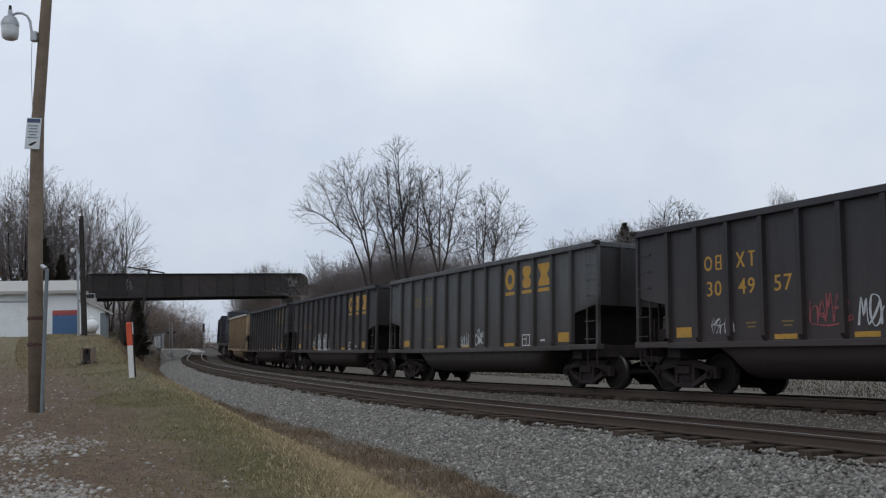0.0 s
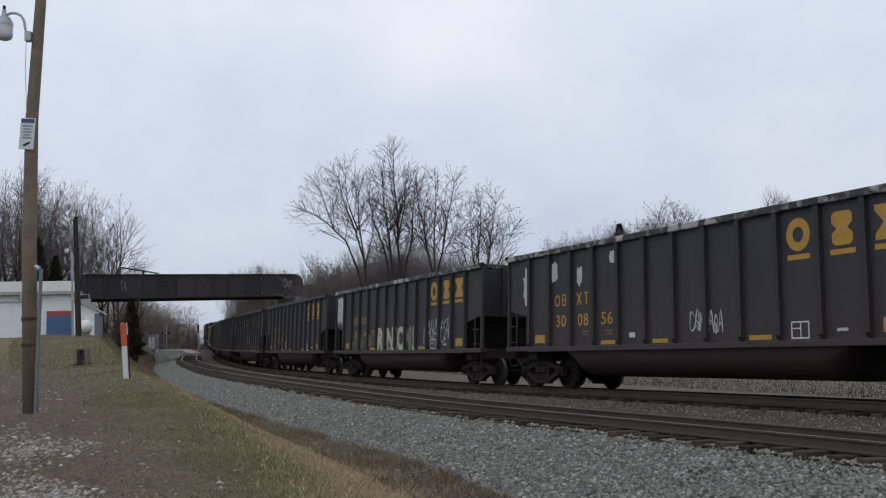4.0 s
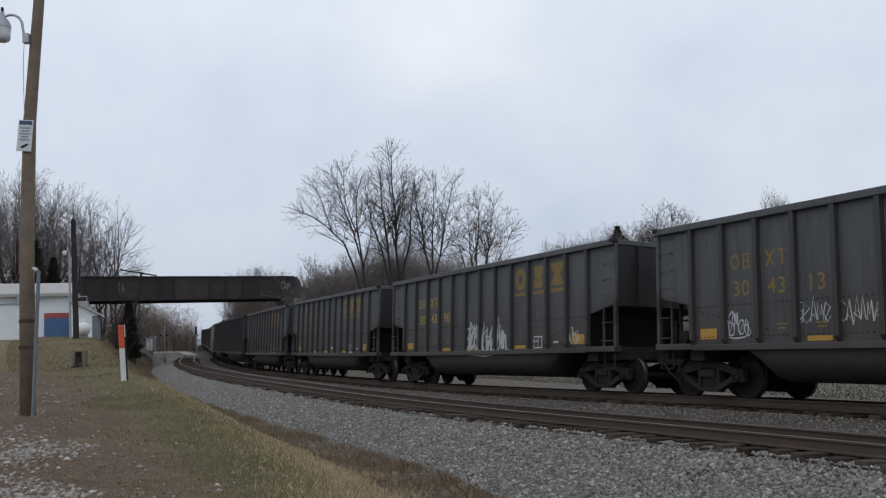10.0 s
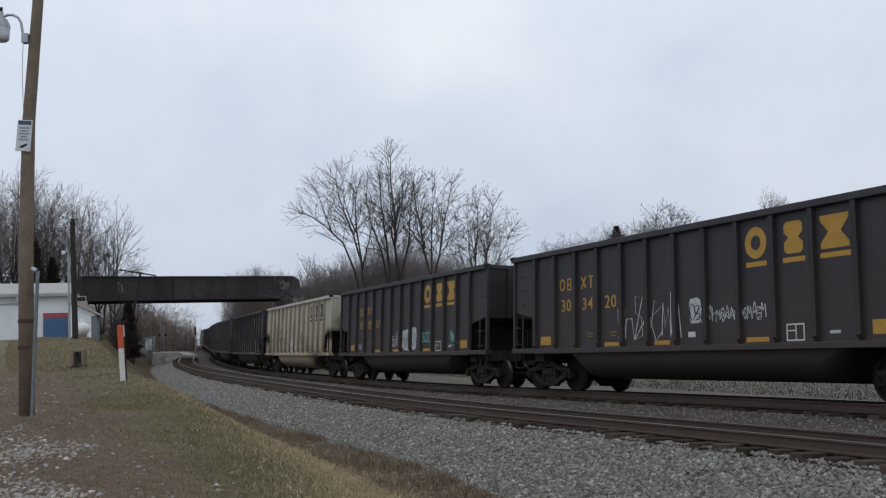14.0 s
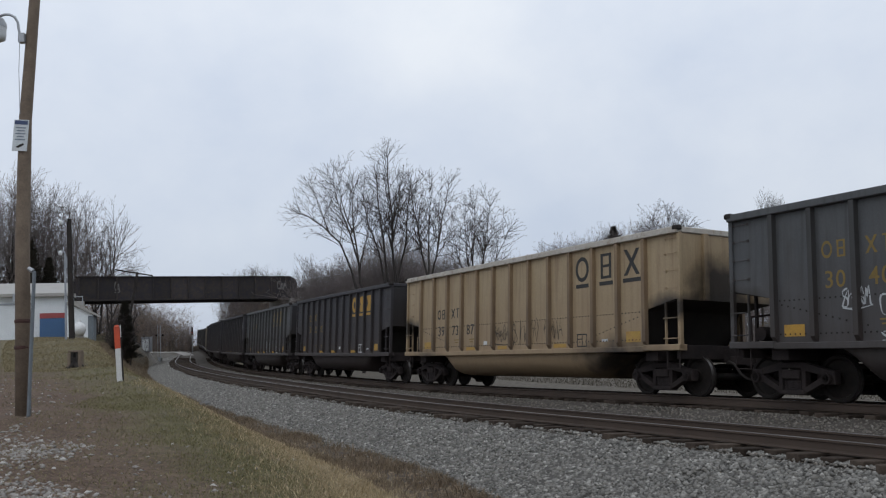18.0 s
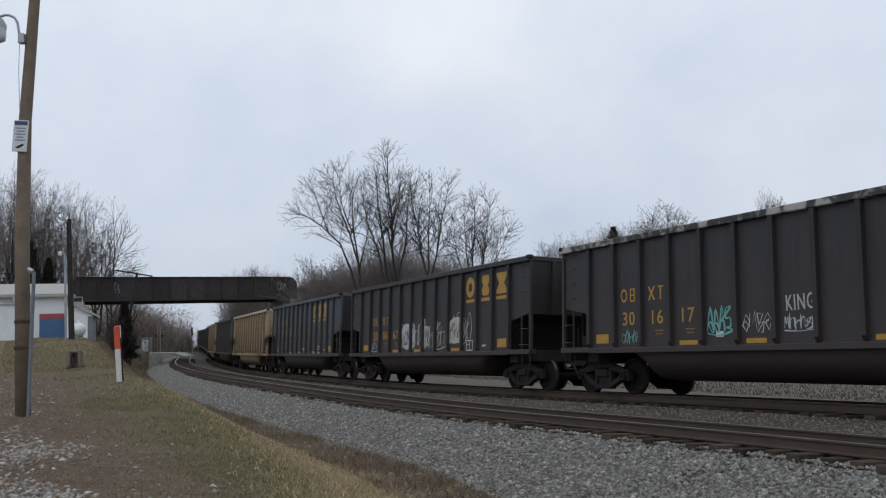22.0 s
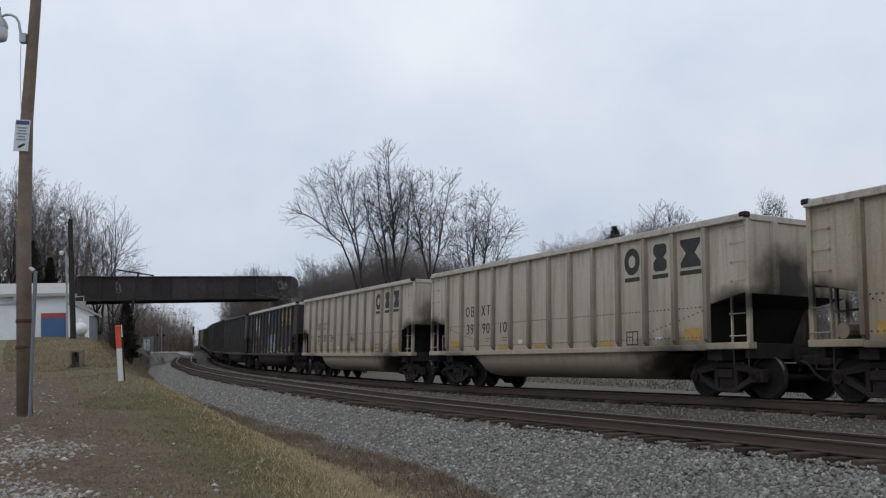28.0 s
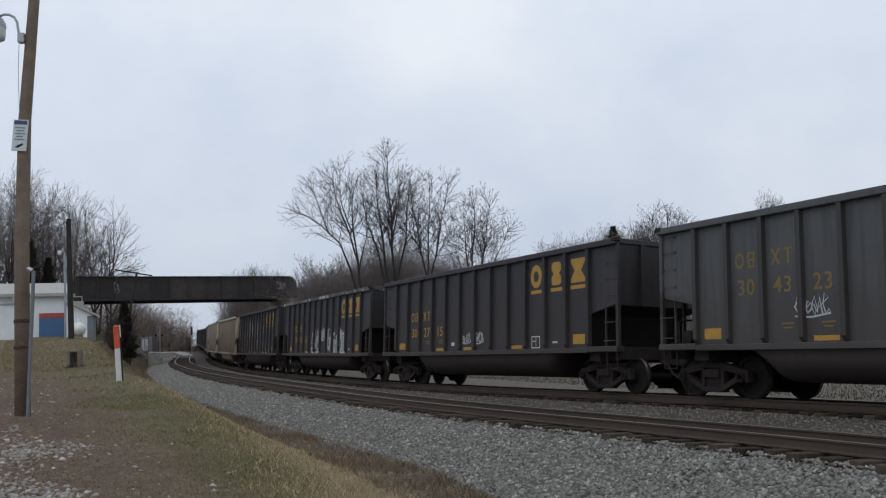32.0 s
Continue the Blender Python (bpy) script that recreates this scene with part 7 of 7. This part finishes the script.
def edge_points(n, s0, s1, lo, hi, seed, power=1.5, clump=1.4):
    """Points along the bank's edge, gathered in clumps, from lo beyond the toe of the stones to hi beyond the turf."""
    r = np.random.default_rng(seed)
    s = s0 + (s1 - s0) * r.random(n) ** power
    a, b = toe(s) + lo, crest(s) + hi
    q = a + (b - a) * (0.5 + 0.5 * np.sin((r.random(n) - 0.5) * math.pi))
    x, y, hx, hy = line(s)
    p = np.stack([x - hy * (q + SPACING), y + hx * (q + SPACING), np.zeros(n)], 1)
    ok = r.random(n) < 0.06 + 0.94 * patches(p[:, 0], p[:, 1], 1.5, 8) ** clump
    p, s, q = p[ok], s[ok], q[ok]
    p[:, 2] = np.maximum(ground_z(p[:, 0], p[:, 1]), bed_z(s, q + SPACING))
    return p


def blades(name, pts, height, width, material, label, seed, droop=0.5, per=1):
    r = np.random.default_rng(seed)
    pts = np.repeat(pts, per, 0) + np.concatenate([r.normal(0, 0.03, (len(pts) * per, 2)), np.zeros((len(pts) * per, 1))], 1)
    n = len(pts)
    a = r.uniform(0, 6.28, n)
    h = height * r.uniform(0.45, 1.2, n)
    side = np.stack([np.cos(a), np.sin(a), np.zeros(n)], 1) * (width * r.uniform(0.6, 1.3, n))[:, None] / 2
    b = r.uniform(0, 6.28, n)
    lean = np.stack([np.cos(b), np.sin(b), np.zeros(n)], 1) * (h * droop * r.uniform(0.2, 1.2, n))[:, None]
    up = np.zeros((n, 3))
    up[:, 2] = h
    mid = pts + up * 0.6 + lean * 0.35
    v = np.stack([pts - side, pts + side, mid + side * 0.7, mid - side * 0.7, pts + up * 0.95 + lean], 1).reshape(-1, 3)
    k = (np.arange(n) * 5)[:, None]
    f = np.concatenate([np.array([[0, 1, 2]]) + k, np.array([[0, 2, 3]]) + k, np.array([[3, 2, 4]]) + k])
    return scatter_mesh(name, v, f, material, label, "grass")


def hump(x, a, b, c, d):
    return np.clip((x - a) / (b - a), 0, 1) * np.clip((d - x) / (d - c), 0, 1)


def bare(x, y, q):
    """How far the trodden earth shows, against grass."""
    return soft_step(8.3, 9.4, q + 0.9 * (patches(x, y, 1.2, 7) - 0.5)) * (1 - soft_step(21, 46, y))


p = bank_points(330000, -8.5, 1.5, 7.5, 22, 11, lambda x, y, q, s: hump(q - crest(s), 1.0, 2.6, 4.4, 7.4) * (0.25 + 0.75 * patches(x, y, 1.9, 2)) * (1 - 0.75 * bare(x, y, q)))
blades("turf_grass", p, 0.036, 0.009, MAT["turf"], "short olive winter grass on the bank", 12, 1.2, 1)
p = bank_points(90000, -20, 0, 20, 45, 43, lambda x, y, q, s: hump(q, 4.0, 5.0, 20, 30) * (0.3 + 0.7 * patches(x, y, 1.3, 2)) * (1 - 0.88 * bare(x, y, q)))
blades("turf_grass", p, 0.05, 0.016, MAT["turf"], "short olive winter grass up the bank", 44, 1.2, 1)
p = bank_points(260000, -9, 4, 7.5, 34, 13, lambda x, y, q, s: hump(q - crest(s), -0.7, 0.1, 1.6, 3.2) * (0.25 + 0.75 * patches(x, y, 1.5, 5)))
blades("straw_grass", p, 0.085, 0.011, MAT["dry_grass"], "dry straw-coloured grass along the edge of the bank", 14, 1.2, 1)
p = bank_points(90000, -45, -8, 14, 78, 15, lambda x, y, q, s: hump(q - crest(s), 0.0, 0.8, 30, 40) * (0.25 + 0.6 * patches(x, y, 0.8, 1)) * soft_step(18, 32, y + 1.2 * patches(x, y, 0.9, 3)) * (1 - 0.75 * bare(x, y, q)))
blades("turf_grass", p, 0.07, 0.026, MAT["dry_slope"], "thin winter grass on the rising bank", 16, 1.0, 1)
p = edge_points(34000, -6, 55, 0.0, 0.15, 17, 1.4, 2.0)
blades("ditch_weeds", p, 0.17, 0.011, MAT["weed"], "dead brown weeds in the ditch", 18, 0.9, 3)
p = edge_points(80000, 26, 120, 2.1, 6.0, 61, 1.2, 0.3)
blades("straw_grass", p, 0.085, 0.028, MAT["dry_slope"], "faded grass on the cutting slope", 62, 1.0, 1)
p = edge_points(26000, 30, 110, 0.15, 0.5, 27, 1.0, 0.8)
blades("ditch_weeds", p, 0.30, 0.02, MAT["weed"], "dead brown weeds along the far ditch", 28, 0.9, 2)
p = bank_points(420000, -18, 1, 7.5, 38, 19, lambda x, y, q, s: (0.08 + 0.92 * bare(x, y, q)) * hump(q, 6.4, 8.2, 40, 50) * (0.35 + 0.65 * patches(x, y, 2.1, 3)) * soft_step(39, 24, y))
p[:, 2] += 0.004
flakes("dead_leaves", p, np.random.default_rng(20).uniform(0.010, 0.032, len(p)), MAT["leaf"], "dead leaves lying on the bank", "leaves", 21)
p = edge_points(40000, -6, 60, 0.0, 0.1, 47, 1.4, 0.5)
p[:, 2] += 0.01
flakes("ditch_litter", p, np.random.default_rng(48).uniform(0.02, 0.06, len(p)), MAT["weed"], "trampled dead stalks and leaves in the ditch", "leaves", 49)
p = bank_points(90000, -16, -2.6, 6.0, 27, 22, lambda x, y, q, s: np.clip((-x / y - 0.405 - 0.03 * np.sin(y * 1.7)) / 0.05, 0.025, 1) * (0.1 + 0.9 * patches(x, y, 1.6, 4)) * np.clip((17.5 - y) / 5, 0.05, 1))
stones("drive_gravel", p, np.random.default_rng(23).uniform(0.018, 0.062, len(p)), MAT["gravel"], "pale loose gravel in the bare drive", "gravel", 24, 0.6)
r = np.random.default_rng(30)
s = r.uniform(-12, 90, 70000)
q = -8.0 - 22 * r.random(70000) ** 1.4
x, y, hx, hy = line(s)
p = np.stack([x - hy * q, y + hx * q, np.zeros(len(s))], 1)
p[:, 2] = ground_z(p[:, 0], p[:, 1])
blades("straw_grass", p, 0.10, 0.03, MAT["far_grass"], "pale dry grass in the field beyond the tracks", 31, 0.9, 1)


def build_ditch_rock():
    t = thing("broken_slab", "broken grey stone slab lying in the ditch", "rock", (-10.2, 38.1, ground_at(-10.2, 38.1)))
    part("slab", Shape().box(-0.26, 0.26, -0.2, 0.2, -0.08, 0.12, 0.03, pose(0, 0, 0.04, 12, -14, 30)), MAT["asphalt"], t)
    part("chip", Shape().box(-0.13, 0.13, -0.1, 0.1, -0.05, 0.1, 0.03, pose(0.38, -0.15, 0.02, -8, 10, 60)), MAT["asphalt"], t)


build_ditch_rock()

# ---- ties, last: one object each ----
TIE = Shape().box(-0.115, 0.115, -1.3, 1.3, -0.36, -0.18, 0.012).mesh("tie")
rng = random.Random(12)
for near, s0, count in ((True, -9.0, 225), (False, -6.0, 220)):
    owner = RAILS[(1, near)]
    s = s0
    for k in range(count):
        x, y, hx, hy = line(s)
        c = track_point(s, rng.uniform(-0.13, 0.10), rng.uniform(-0.03, 0.0), near)
        m = Matrix.Translation(c) @ Matrix.Rotation(math.atan2(hy, hx) + rng.uniform(-0.015, 0.015), 4, "Z") @ Matrix.Rotation(BANK, 4, "X")
        part("tie", TIE, MAT["tie"], owner, "", m)
        s += 0.52 if s < 60 else 0.62


# ---- what moves: the train along its track, and its wheels ----
CLOCK = ((0, 17.865), (1, 35.36), (2, 52.81), (3, 70.28), (5.5, 113.78), (6, 122.55), (7, 139.92), (8, 157.25), (9, 174.65), (10, 192.05), (11, 209.54), (12, 226.98), (13, 244.38),
         (14, 261.7), (17, 313.75), (18, 331.06), (19, 348.44), (20, 365.79), (21, 383.15), (22, 400.5), (23, 417.67), (24, 434.55), (25, 451.82), (25.5, 460.38), (28, 503.57), (29, 520.72), (30, 537.95), (31, 555.19), (32, 572.47))


def travelled(t):
    return float(np.interp(t, [c[0] for c in CLOCK], [c[1] for c in CLOCK]))


def on_rails(s, half):
    """The pose of a car whose middle is at s, set on its two trucks."""
    ax, ay, _, _ = line(s + half)
    bx, by, _, _ = line(s - half)
    h = Vector((ax - bx, ay - by, 0)).normalized()
    za, zb = np.interp(s + half, RISE_AT, RISE_FAR), np.interp(s - half, RISE_AT, RISE_FAR)
    tilt = math.atan2(za - zb, 2 * half)
    turn = Matrix.Rotation(math.atan2(h.y, h.x), 4, "Z") @ Matrix.Rotation(-tilt, 4, "Y") @ Matrix.Rotation(BANK, 4, "X")
    return Matrix.Translation(((ax + bx) / 2, (ay + by) / 2, (za + zb) / 2)) @ turn


def motions():
    places, behind = [], {}
    lengths = {n: hl for n, _, hl in VEHICLES}
    at = 0.0
    for n in range(0, 39):
        behind[n] = at
        at += lengths[n] + lengths.get(n + 1, 8)
    at = 0.0
    for n in (-1, -2, -3):
        at -= lengths[n] + lengths[n + 1]
        behind[n] = at
    times = [i * 0.5 for i in range(65)]
    for n, car, hl in VEHICLES:
        walk(car, [(t, on_rails(travelled(t) - behind[n], hl - 1.92)) for t in times])
    at -= lengths[-3] + 11.2
    for eng, hl in ENGINES:
        walk(eng, [(t, on_rails(travelled(t) - at, 7.0)) for t in times])
        at -= 22.4
    rolled = [(f / FPS, travelled(f / FPS) / 0.457) for f in range(0, 32 * FPS + 1)]
    shared = {}
    for w in AXLES:
        key = round(w.location.x, 2)
        if key not in shared:
            where = w.matrix_basis.translation.copy()
            walk(w, [(t, Matrix.Translation(where) @ Matrix.Rotation(a % math.tau, 4, "Y")) for t, a in rolled])
            shared[key] = w.animation_data
        else:
            keys = w.animation_data_create()
            w.rotation_mode = "QUATERNION"
            keys.action = shared[key].action
            keys.action_slot = shared[key].action_slot


motions()
